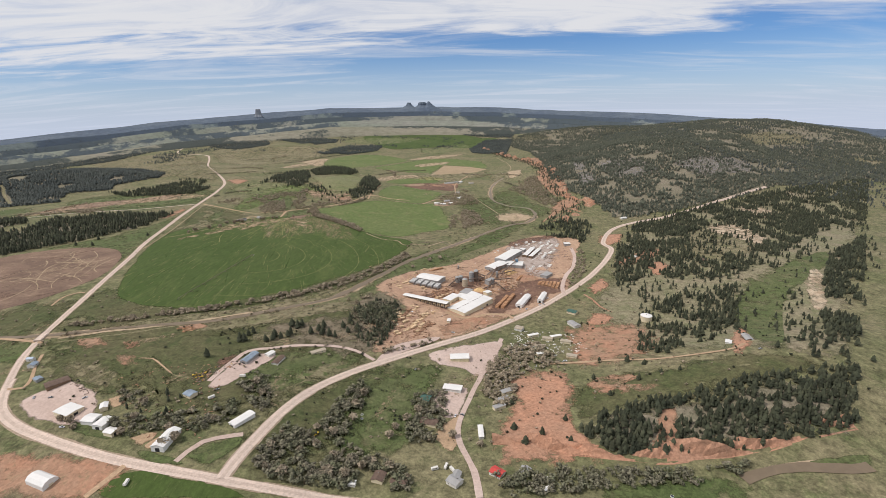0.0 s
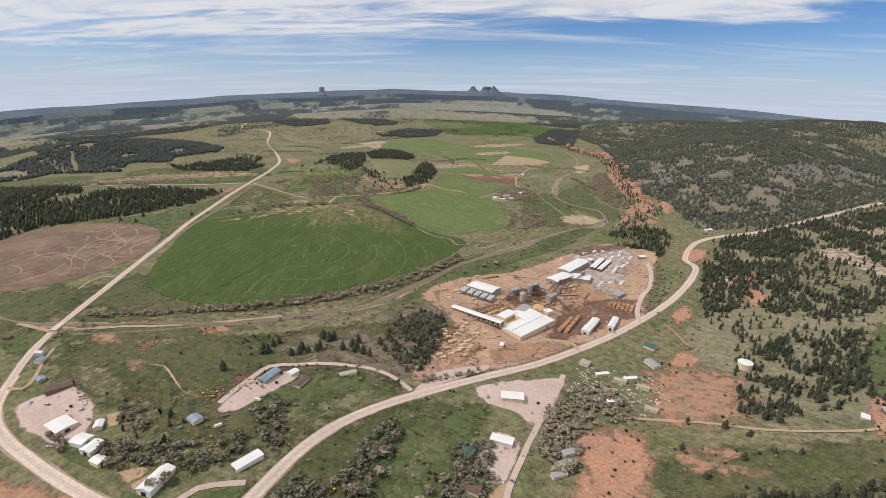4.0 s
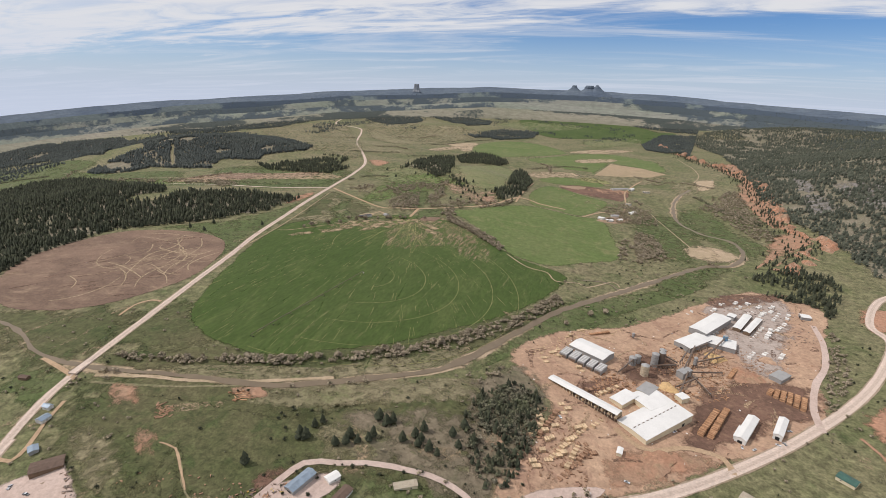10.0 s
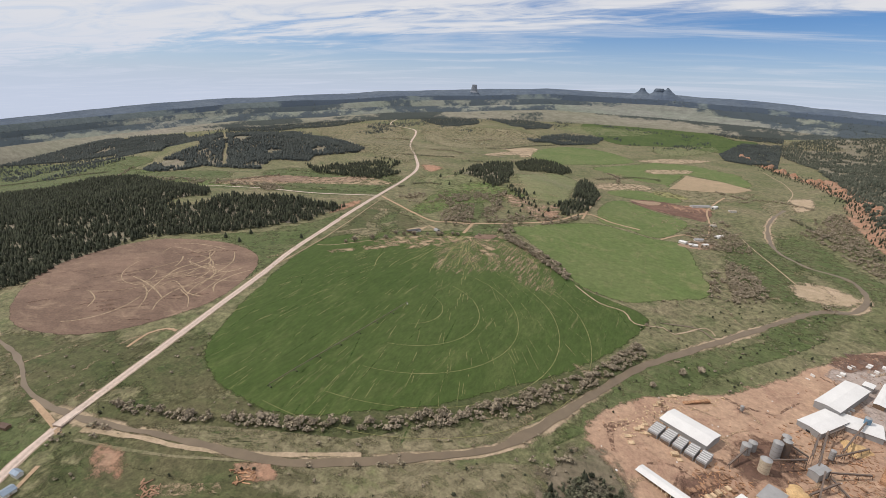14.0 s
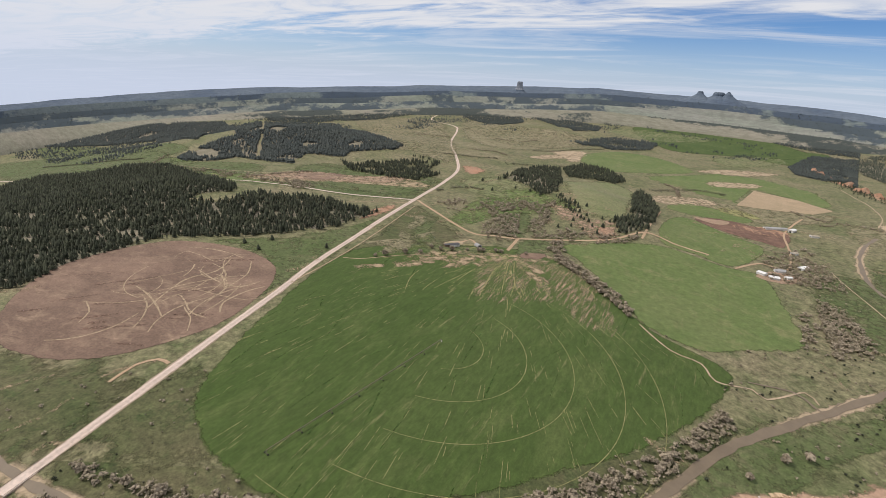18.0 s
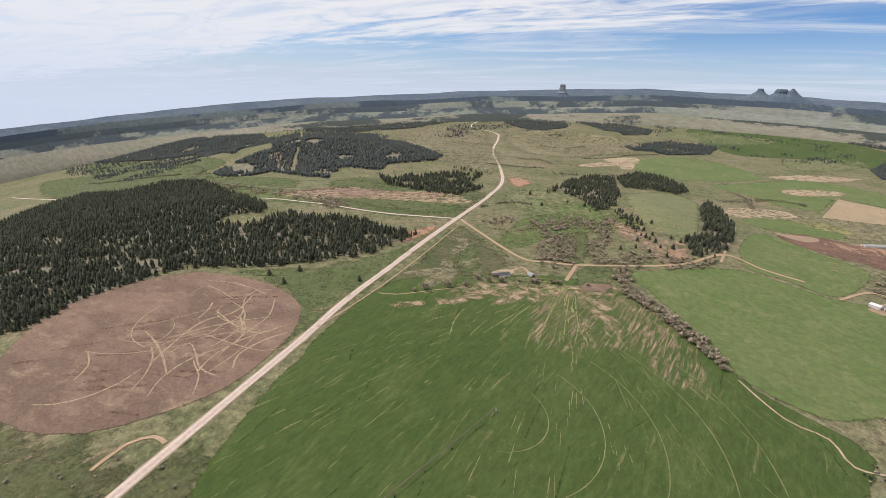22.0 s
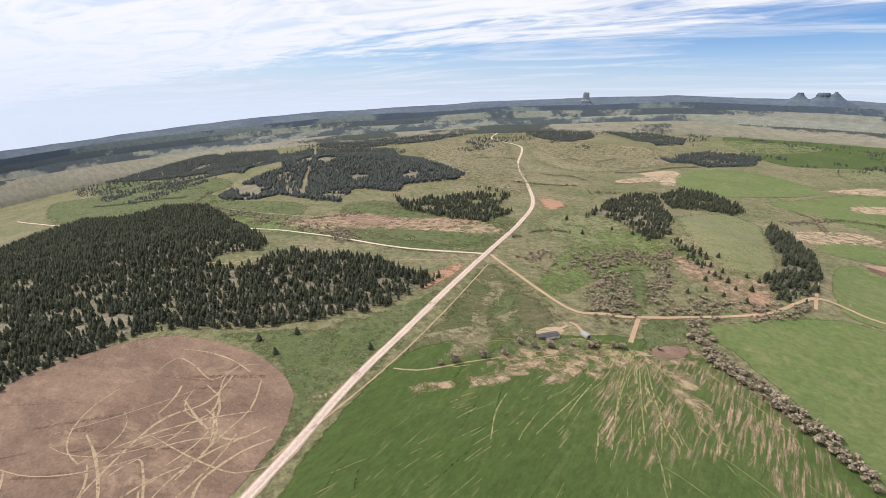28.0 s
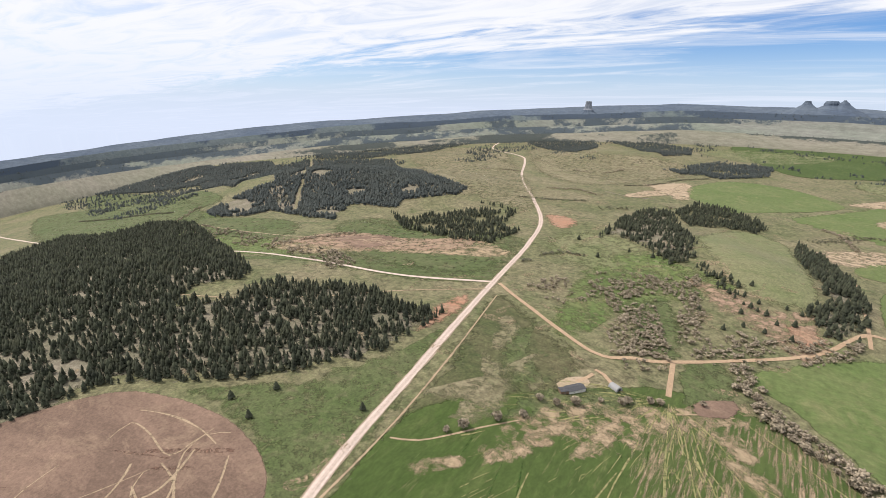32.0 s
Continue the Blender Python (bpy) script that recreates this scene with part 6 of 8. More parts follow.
def shed(label, x, y, turn, long, wide, high, rise, roof, wall, doors=0, windows=0, big=False):
    """A gabled building: walls, roof halves with eaves, doors and windows with frames."""
    if wide > long:
        long, wide, turn = wide, long, turn + 90
    name = "house" if windows else "hall" if big else "shed"
    e = thing(name, x, y, turn, label, "house" if windows else "shed", around=0.4 * long)
    a, b, top = long / 2, wide / 2, high + 0.6
    v = [(-a, -b, -0.6), (a, -b, -0.6), (a, b, -0.6), (-a, b, -0.6), (-a, -b, top), (a, -b, top), (a, b, top), (-a, b, top), (-a, 0, top + rise), (a, 0, top + rise)]
    body = part("wall", v, ((0, 1, 5, 4), (2, 3, 7, 6), (1, 2, 6, 9, 5), (3, 0, 4, 8, 7), (3, 2, 1, 0)), wall, e)
    o, t = 0.5, 0.22
    drop = rise * o / b
    for s in (-1, 1):
        rv = [(-a - o, s * (b + o), top - drop + 0.03), (a + o, s * (b + o), top - drop + 0.03), (a + o, 0, top + rise + 0.03), (-a - o, 0, top + rise + 0.03)]
        rv += [(p[0], p[1], p[2] + t) for p in rv]
        part("roof", rv, ((0, 1, 2, 3), (7, 6, 5, 4), (0, 4, 5, 1), (1, 5, 6, 2), (2, 6, 7, 3), (3, 7, 4, 0)), roof, e)
    if big:
        for k in range(11):
            cx = -a + long * (k + 0.7) / 11.5
            part("roof_vent", block(cx - 1.5, cx + 1.5, -0.45, 0.45, top + rise, top + rise + 0.65), BOX, STEEL, e, "dark ridge vent")
    for k in range(doors):
        s = -1 if k % 2 == 0 else 1
        cx, w = (0.0 if doors < 3 else long * (0.3 if k else -0.25)), min(4.5, wide * 0.45)
        h = min(4.2, high * 0.8)
        if k < 2:
            d = part("door", block(s * (a + 0.02), s * (a + 0.12), -w / 2, w / 2, -0.3, h), BOX, DARK, e, "dark roll-up door")
        else:
            d = part("door", block(cx - w / 2, cx + w / 2, -b - 0.12, -b - 0.02, -0.3, h), BOX, DARK, e, "dark roll-up door")
    for k in range(windows):
        cx, s = -a + long * (k // 2 + 0.6) / max(1.2, (windows + 1) // 2 + 0.2), -1 if k % 2 else 1
        w = part("window", block(cx - 0.75, cx + 0.75, s * (b + 0.01), s * (b + 0.09), 1.3, 2.5), BOX, WHITE_PAINT, e)
        part("pane", block(cx - 0.62, cx + 0.62, s * (b + 0.07), s * (b + 0.11), 1.42, 2.38), BOX, GLASS, w)
    if windows > 2 and rise > 1:
        part("chimney", block(a * 0.3, a * 0.3 + 0.7, 0.6, 1.3, top, top + rise + 0.9), BOX, ROCK, e)
    return e


def sorter(label, x, y, turn, long, wide, high):
    high += 1.5
    e = thing("lumber_sorter", x, y, turn, label, "mill building")
    a, b, top = long / 2, max(wide / 2, 4), high + 0.6
    part("roof", [(-a, -b - 0.6, top), (a, -b - 0.6, top), (a, 0, top + 1.3), (-a, 0, top + 1.3), (a, b + 0.6, top), (-a, b + 0.6, top), (-a, -b - 0.6, top + 0.2), (a, -b - 0.6, top + 0.2), (a, 0, top + 1.5), (-a, 0, top + 1.5), (a, b + 0.6, top + 0.2), (-a, b + 0.6, top + 0.2)],
         ((0, 1, 2, 3), (3, 2, 4, 5), (6, 9, 8, 7), (9, 11, 10, 8), (0, 6, 7, 1), (5, 4, 10, 11), (1, 7, 8, 2), (2, 8, 10, 4), (0, 3, 9, 6), (3, 5, 11, 9)), WHITE_METAL, e)
    part("wall", block(-a, a, b - 0.2, b, -0.6, top), BOX, CREAM, e)
    part("deck", block(-a, a, -b, b, 1.2, 1.6), BOX, STEEL, e)
    n = 22
    for k in range(n):
        cx = -a + long * (k + 0.5) / n
        part("post", block(cx - 0.2, cx + 0.2, -b - 0.1, -b + 0.3, -0.6, top), BOX, CREAM, e)
        if k % 2:
            part("bin_load", block(cx - 1.4, cx + 1.4, -b + 0.6, b - 0.6, 1.62, 1.62 + 0.5 + (k * 7 % 5) * 0.45), BOX, LUMBER, e, "stacked pale boards")
    return e


def kiln(label, x, y, turn, long, wide, high):
    e = thing("drying_kiln", x, y, turn, label, "kiln", "lumber drying kilns", around=8)
    a, b = long / 2 - 0.4, wide / 2
    part("wall", block(-a, a, -b, b, -0.6, high + 0.6), BOX, GREY_METAL, e)
    part("roof", [(-a - 0.2, -b - 0.3, high + 0.65), (a + 0.2, -b - 0.3, high + 0.65), (a + 0.2, b, high + 1.7), (-a - 0.2, b, high + 1.7), (-a - 0.2, -b - 0.3, high + 0.85), (a + 0.2, -b - 0.3, high + 0.85), (a + 0.2, b, high + 1.9), (-a - 0.2, b, high + 1.9)],
         ((3, 2, 1, 0), (4, 5, 6, 7), (0, 1, 5, 4), (1, 2, 6, 5), (2, 3, 7, 6), (3, 0, 4, 7)), GREY_METAL, e)
    for k in range(5):
        cy = -b + wide * (k + 0.7) / 5.5
        part("roof_vent", block(-a, a, cy - 0.35, cy + 0.35, high + 0.9 + 1.05 * (k + 0.7) / 5.5, high + 1.35 + 1.05 * (k + 0.7) / 5.5), BOX, WHITE_METAL, e, "pale roof vent")
    part("door", block(-a + 0.5, a - 0.5, -b - 0.12, -b - 0.02, -0.3, high * 0.8), BOX, STEEL, e)
    return e


def barn(label, x, y, turn, long, wide, high):
    e = thing("barn", x, y, turn, label, "barn", around=9)
    a, b, z = long / 2, wide / 2 + 1.5, high + 0.6
    prof = [(-b, z), (-b * 0.62, z + 2.6), (0, z + 3.8), (b * 0.62, z + 2.6), (b, z)]
    part("wall", [(s * a, p[0], p[1]) for s in (-1, 1) for p in [(-b, -0.6)] + prof + [(b, -0.6)]], ((0, 1, 2, 3, 4, 5, 6), (13, 12, 11, 10, 9, 8, 7), (0, 7, 8, 1), (5, 12, 13, 6)), WHITE_METAL, e)
    for k in range(4):
        (y0, z0), (y1, z1) = prof[k], prof[k + 1]
        v = [(sx * (a + 0.4), yy, zz + d) for d in (0.03, 0.25) for sx, yy, zz in ((-1, y0, z0), (1, y0, z0), (1, y1, z1), (-1, y1, z1))]
        part("roof", v, ((3, 2, 1, 0), (4, 5, 6, 7), (0, 1, 5, 4), (1, 2, 6, 5), (2, 3, 7, 6), (3, 0, 4, 7)), WHITE_METAL, e)
    part("door", block(a + 0.02, a + 0.12, -2, 2, -0.3, 3.6), BOX, CREAM, e)
    return e


def quonset(label, x, y, turn, long, wide, high):
    e = thing("round_roofed_barn", x, y, turn, label, "barn", around=6)
    a, b, n = max(long, 12) / 2, min(wide, 9) / 2, 10
    arc = [(-b * math.cos(math.pi * k / n), 0.8 + b * 1.0 * math.sin(math.pi * k / n)) for k in range(n + 1)]
    arc = [(-b, -0.6)] + arc + [(b, -0.6)]
    m = len(arc)
    part("roof", [(s * a, p[0], p[1]) for s in (-1, 1) for p in arc], [(k, k + 1, m + k + 1, m + k) for k in range(m - 1)] + [tuple(range(m)), tuple(range(2 * m - 1, m - 1, -1))], GREY_METAL, e)
    part("door", block(a + 0.02, a + 0.12, -1.7, 1.7, -0.3, 3.2), BOX, DARK, e)
    return e


# ---- the sawmill, the town, the farms ----
shed("large white-roofed sawmill hall with cream walls", 26, 722, -40, 37, 83, 9, 1.6, WHITE_METAL, CREAM, doors=3, big=True)
shed("flat white annex of the sawmill hall", -7, 747, -36, 17, 31, 6, 0.5, WHITE_METAL, CREAM)
shed("white link roof of the sawmill hall", 23, 757, -45, 33, 38, 7.5, 0.8, WHITE_METAL, CREAM)
shed("grey-roofed annex of the sawmill hall", 21, 776, -31, 16, 25, 7, 0.4, GREY_METAL, CREAM)
shed("small white lean-to on the sawmill hall", 61, 780, -50, 11, 12, 6, 0.4, WHITE_METAL, CREAM)
sorter("very long low lumber sorter with a cream roof", -53, 727, -30, 92, 11, 5)
shed("white curved-roof planer shed beside the kilns", -47, 836, -30, 51, 29, 7, 2.2, WHITE_METAL, GREY_METAL)
kiln("grey lumber drying kiln with a ribbed roof", -79, 813, -25, 11, 19, 6)
kiln("grey lumber drying kiln with a ribbed roof", -67, 809, -25, 11, 19, 6)
kiln("grey lumber drying kiln with a ribbed roof", -56, 804, -24, 10, 18, 6)
kiln("grey lumber drying kiln with a ribbed roof", -45, 800, -24, 10, 18, 6)
kiln("grey lumber drying kiln with a ribbed roof", -34, 796, -25, 10, 18, 6)
shed("tall white finished-lumber warehouse", 128, 996, -34, 26, 86, 10, 1.5, WHITE_METAL, GREY_METAL, doors=2)
shed("white lower bay of the lumber warehouse", 94, 930, -41, 25, 53, 8, 1.2, WHITE_METAL, GREY_METAL, doors=2)
shed("white low loading wing of the warehouse", 131, 946, -13, 44, 29, 6, 0.8, WHITE_METAL, GREY_METAL)
shed("small white block behind the warehouse", 168, 1045, -29, 11, 14, 6, 0.5, WHITE_METAL, GREY_METAL)
shed("long narrow white open lumber shed", 181, 1032, 64, 68, 11, 5, 1.0, WHITE_METAL, WOODWALL)
shed("long narrow white open lumber shed", 194, 1024, 62, 69, 9, 5, 1.0, WHITE_METAL, WOODWALL)
shed("small white open-fronted shed", 285, 1089, -0, 14, 14, 4.5, 0.8, WHITE_METAL, GREY_METAL, doors=1)
shed("grey metal shop with a low gable", 192, 880, -41, 15, 25, 5, 0.8, GREY_METAL, GREY_METAL)
shed("white gabled truck shop at the mill", 124, 749, 63, 53, 11, 6, 2.0, WHITE_METAL, WHITE_METAL, doors=2)
shed("white lean-to beside the truck shop", 114, 740, 64, 23, 5, 4, 0.6, WHITE_METAL, WHITE_METAL)
shed("white gabled equipment shop at the mill", 161, 764, 66, 39, 9, 6, 1.8, WHITE_METAL, WHITE_METAL, doors=2)
shed("small white scale house at the mill", -13, 654, -10, 5, 10, 3.5, 0.5, WHITE_METAL, CREAM)
shed("grey saw deck housing among conveyors", 70, 836, -41, 10, 19, 9, 1.0, GREY_METAL, GREY_METAL)
shed("long white metal shop with a skylit roof", -296, 334, 84, 28, 13, 5, 2.2, WHITE_METAL, WHITE_METAL, doors=1)
barn("white metal barn with a broad gambrel roof", -388, 291, -21, 24, 11, 4)
shed("low white commercial building on a gravel lot", -425, 378, -22, 22, 18, 5, 0.8, WHITE_METAL, CREAM, doors=2)
shed("white gabled storage building by the street", -391, 364, 82, 13, 14, 4, 1.4, WHITE_METAL, WHITE_METAL, doors=1)
shed("white gabled storage building by the street", -375, 358, 81, 15, 12, 4, 1.4, WHITE_METAL, WHITE_METAL, doors=1)
shed("white gabled storage building by the street", -358, 345, 75, 9, 11, 4, 1.2, WHITE_METAL, CREAM, doors=1)
shed("small white outbuilding in the town", -390, 383, 28, 7, 11, 3.5, 1.2, WHITE_METAL, CREAM)
shed("long dark-roofed open machinery shed", -475, 428, 48, 23, 14, 4, 1.0, BROWN_ROOF, WOODWALL)
shed("small house with a blue metal roof", -534, 466, 92, 9, 8, 3, 1.6, BLUE_ROOF, WHITE_PAINT, windows=2)
shed("small shed with a blue-grey roof", -505, 437, 60, 7, 9, 2.6, 0.8, BLUE_ROOF, GREY_METAL)
shed("long white shed by the gravel lane", -235, 369, 57, 25, 10, 4, 0.9, WHITE_METAL, WHITE_METAL, doors=2)
shed("small house with a blue-grey metal roof", -307, 405, 62, 10, 12, 3, 1.4, BLUE_ROOF, CREAM, windows=2)
shed("blue-grey roofed machine shed", -272, 488, 75, 25, 10, 4.5, 1.6, BLUE_ROOF, GREY_METAL, doors=1)
shed("small white cottage on the gravel", -251, 503, 61, 11, 8, 3, 1.2, WHITE_METAL, WHITE_PAINT, windows=2)
shed("brown-roofed cottage with white walls", -236, 490, 79, 20, 9, 3, 1.4, BROWN_ROOF, WHITE_PAINT, windows=2)
shed("long tan mobile home on grass", -193, 524, 32, 20, 7, 3, 0.5, TAN_ROOF, CREAM, windows=4)
shed("white and yellow metal shop on gravel", 1, 538, 1, 26, 14, 5, 0.9, WHITE_METAL, YELLOW_WALL, doors=2)
shed("low white shed with a flat roof", -10, 462, -13, 23, 11, 4, 0.6, WHITE_METAL, WHITE_PAINT, doors=2)
shed("house with a dull green metal roof", -43, 438, -19, 12, 12, 3, 1.6, GREEN_ROOF, WOODWALL, windows=3)
shed("brown house with a shingle roof", -37, 394, -19, 19, 12, 3, 1.8, BROWN_ROOF, CREAM, windows=3)
shed("white mobile home along the street", 19, 376, -90, 20, 5, 3, 0.4, WHITE_METAL, WHITE_PAINT, windows=4)
shed("grey gabled house by the street", -11, 300, -41, 12, 11, 3.5, 2.0, GREY_METAL, WHITE_PAINT, windows=3)
shed("grey gabled wing of the house", -9, 308, -23, 7, 9, 3.5, 1.6, GREY_METAL, WHITE_PAINT, windows=2)
shed("brown-roofed bungalow among trees", -83, 307, -16, 11, 12, 3, 1.6, BROWN_ROOF, CREAM, windows=3)
shed("brown-roofed bungalow among trees", -63, 301, -21, 15, 9, 3, 1.4, BROWN_ROOF, CREAM, windows=3)
shed("small white trailer among trees", -107, 298, -7, 7, 5, 2.8, 0.3, WHITE_METAL, WHITE_PAINT, windows=2)
shed("house with a bright red metal roof", 30, 310, -40, 12, 10, 3, 1.6, RED_ROOF, WHITE_PAINT, windows=3)
shed("grey house with a pale roof", 56, 309, -28, 9, 10, 3, 1.4, GREY_METAL, CREAM, windows=3)
shed("long pale mobile home by the creek", 73, 286, 28, 11, 3, 3, 0.5, WHITE_METAL, CREAM, windows=3)
shed("pale mobile home among bare trees", 76, 297, -1, 9, 4, 3, 0.5, WHITE_METAL, CREAM, windows=3)
shed("weathered grey mobile home among bare trees", 44, 423, 26, 15, 6, 3, 0.4, GREY_METAL, CREAM, windows=3)
shed("weathered grey mobile home among bare trees", 50, 438, 27, 16, 7, 3, 0.4, GREY_METAL, CREAM, windows=3)
shed("weathered grey mobile home among bare trees", 57, 456, 28, 16, 7, 3, 0.4, GREY_METAL, CREAM, windows=3)
shed("weathered pale mobile home among bare trees", 118, 615, 19, 18, 5, 3, 0.4, WHITE_METAL, CREAM, windows=3)
shed("weathered pale mobile home among bare trees", 138, 603, -17, 15, 7, 3, 0.4, TAN_ROOF, CREAM, windows=3)
shed("weathered pale mobile home among bare trees", 152, 610, 17, 18, 5, 3, 0.4, WHITE_METAL, CREAM, windows=3)
shed("weathered pale mobile home among bare trees", 163, 591, -21, 15, 7, 3, 0.4, TAN_ROOF, CREAM, windows=3)
shed("weathered pale mobile home among bare trees", 120, 554, 16, 16, 5, 3, 0.4, WHITE_METAL, CREAM, windows=3)
shed("weathered pale mobile home among bare trees", 160, 543, -24, 14, 7, 3, 0.4, TAN_ROOF, CREAM, windows=3)
shed("weathered pale mobile home among bare trees", 122, 578, -17, 15, 7, 3, 0.4, TAN_ROOF, CREAM, windows=3)
shed("house with a grey shingle roof", 191, 652, -65, 20, 12, 3, 1.5, GREY_METAL, WHITE_PAINT, windows=3)
shed("house with a dark green roof", 201, 701, -40, 16, 12, 3, 1.5, GREEN_ROOF, CREAM, windows=3)
shed("small tan house near the highway", 100, 639, -31, 12, 12, 3, 1.2, TAN_ROOF, WHITE_PAINT, windows=2)
shed("hillside house with a grey-violet roof", 397, 533, 80, 18, 10, 4, 1.8, GREY_METAL, WOODWALL, windows=3)
shed("small white trailer beside the drive", 367, 525, -33, 7, 10, 3, 0.3, WHITE_METAL, WHITE_PAINT, windows=2)
shed("white house at the edge of the woods", 504, 1315, 21, 18, 10, 3.5, 1.4, WHITE_METAL, WHITE_PAINT, windows=3)
shed("white house on the hillside", 401, 964, -45, 18, 10, 3, 1.2, WHITE_METAL, WHITE_PAINT, windows=2)
shed("brown hillside cabin among the pines", 523, 902, -76, 18, 10, 3, 1.2, BROWN_ROOF, WOODWALL, windows=2)
shed("tan hillside cabin among the pines", 616, 1246, -72, 18, 10, 3, 1.2, TAN_ROOF, WOODWALL, windows=2)
shed("white farm barn by the fields", -44, 1520, -29, 15, 13, 4, 1.4, WHITE_METAL, WHITE_PAINT, doors=1)
shed("white farmhouse with a pale roof", -24, 1512, 12, 17, 13, 3.5, 1.4, WHITE_METAL, WHITE_PAINT, doors=1)
shed("grey farm shed by the fields", -7, 1570, -4, 14, 13, 3.5, 1.4, GREY_METAL, WHITE_PAINT, doors=1)
shed("white farm shed by the lane", 36, 1623, 55, 24, 11, 3.5, 1.4, WHITE_METAL, WHITE_PAINT, doors=1)
shed("long silver-roofed cattle shed", 9, 1939, 32, 60, 14, 4, 1.4, GREY_METAL, WHITE_PAINT, doors=1)
shed("pale tan farm outbuilding by the river", 92, 1924, 16, 18, 13, 3.5, 1.4, TAN_ROOF, WHITE_PAINT, doors=1)
shed("small tan farm shed by the lane", 30, 1724, -37, 12, 13, 3, 1.4, TAN_ROOF, WHITE_PAINT, doors=1)
shed("tall white feed shed at the corrals", 47, 1944, 63, 24, 11, 5, 1.4, WHITE_METAL, WHITE_PAINT, doors=1)
shed("small white farm outbuilding in the yard", 2, 1534, 40, 12, 9, 3, 1.2, WHITE_METAL, WHITE_PAINT, doors=1)
shed("grey-roofed farmhouse among bare trees", -12, 1564, 10, 16, 11, 3.5, 1.6, GREY_METAL, WHITE_PAINT, windows=3)
shed("ranch house with a dark grey roof and white porch", -554, 1180, 55, 20, 11, 3.2, 1.6, DARK_ROOF, WHITE_PAINT, windows=4)
shed("low grey wing of the ranch house", -562, 1169, 46, 10, 8, 3, 0.8, DARK_ROOF, WOODWALL, windows=2)
quonset("pale metal barn with a rounded roof", -520, 1212, -29, 8, 11, 3)
shed("cabin with a dark roof beside the river", -547, 479, 2, 8, 5, 3, 1.4, BLUE_ROOF, WHITE_PAINT, windows=2)
shed("small dark-roofed shed by the river", -619, 505, 9, 10, 5, 3, 1.0, BROWN_ROOF, WOODWALL)


# ---- mill plant ----
def silo(x, y, r, h, mat, label, legs=False):
    e = thing("silo", x, y, 0, label, "silo", around=3)
    z0 = 4.0 if legs else -0.6
    part("body", *tube(r, r, z0, h, 20), mat, e)
    part("roof", *tube(r * 1.04, 0.4, h, h + r * 0.55, 20), GREY_METAL, e, "grey cone roof")
    for k in range(3):
        zz = z0 + (h - z0) * (k + 1) / 4
        part("hoop", *tube(r * 1.015, r * 1.015, zz, zz + 0.25, 20, cap=False), STEEL, e)
    if legs:
        part("hopper", *tube(0.5, r, 1.5, z0, 20), mat, e)
        for k in range(4):
            a = 0.8 + 1.571 * k
            part("leg", *beam((r * 0.9 * math.cos(a), r * 0.9 * math.sin(a), -0.6), (r * 0.9 * math.cos(a), r * 0.9 * math.sin(a), z0 + 0.3), 0.4), STEEL, e)
    part("ladder", block(r, r + 0.15, -0.3, 0.3, z0, h), BOX, STEEL, e)
    return e


silo(20, 814, 5.2, 15, CONCRETE, "stout beige silo banded with hoops")
silo(34, 843, 4.6, 19, GREY_METAL, "tall grey metal silo in the plant")
silo(43, 849, 4.2, 20, STEEL, "tall dark metal silo in the plant")
silo(6, 833, 4.6, 11, GREY_METAL, "short grey metal storage bin")
silo(13, 842, 4.2, 10, GREY_METAL, "short grey metal storage bin")
silo(45, 862, 4.4, 17, STEEL, "dark metal silo behind the bins")
silo(140, 951, 3.4, 14, BLUE_STEEL, "blue cyclone bin on legs", True)
silo(10, 905, 2.0, 9, GREY_METAL, "small grey hopper on legs", True)
silo(88, 868, 2.6, 14, GREY_METAL, "grey chip hopper on legs", True)


def conveyor(x0, y0, h0, x1, y1, h1):
    """A covered belt on trestle legs from one height to another."""
    d = math.hypot(x1 - x0, y1 - y0)
    e = thing("conveyor", x0, y0, math.degrees(math.atan2(y1 - y0, x1 - x0)), "dark steel conveyor on trestle legs", "conveyor", "mill conveyors")
    part("belt_housing", *beam((0, 0, h0), (d, 0, h1), 1.5), STEEL, e)
    n = max(2, int(d / 12))
    for k in range(n + 1):
        u = k / n
        h = h0 + (h1 - h0) * u
        for s in (-1, 1):
            part("leg", *beam((d * u, s * 1.6, -1.5), (d * u, s * 0.5, h), 0.35), STEEL, e)
        if k < n:
            part("brace", *beam((d * u, 1.0, h * 0.3), (d * (k + 1) / n, 1.0, (h0 + (h1 - h0) * (k + 1) / n) * 0.9), 0.25), STEEL, e)
    return e


for row in ((70, 840, 9, 92, 905, 12), (74, 834, 10, 60, 790, 4), (80, 838, 8, 120, 860, 3), (92, 900, 12, 112, 925, 9), (62, 846, 12, 44, 850, 18), (60, 842, 11, 24, 818, 15),
            (90, 865, 10, 130, 905, 4), (78, 830, 8, 96, 800, 3), (66, 850, 13, 84, 900, 8), (-12, 800, 4, 6, 828, 10), (100, 880, 9, 138, 948, 11), (56, 800, 4, 84, 826, 7)):
    conveyor(*row)


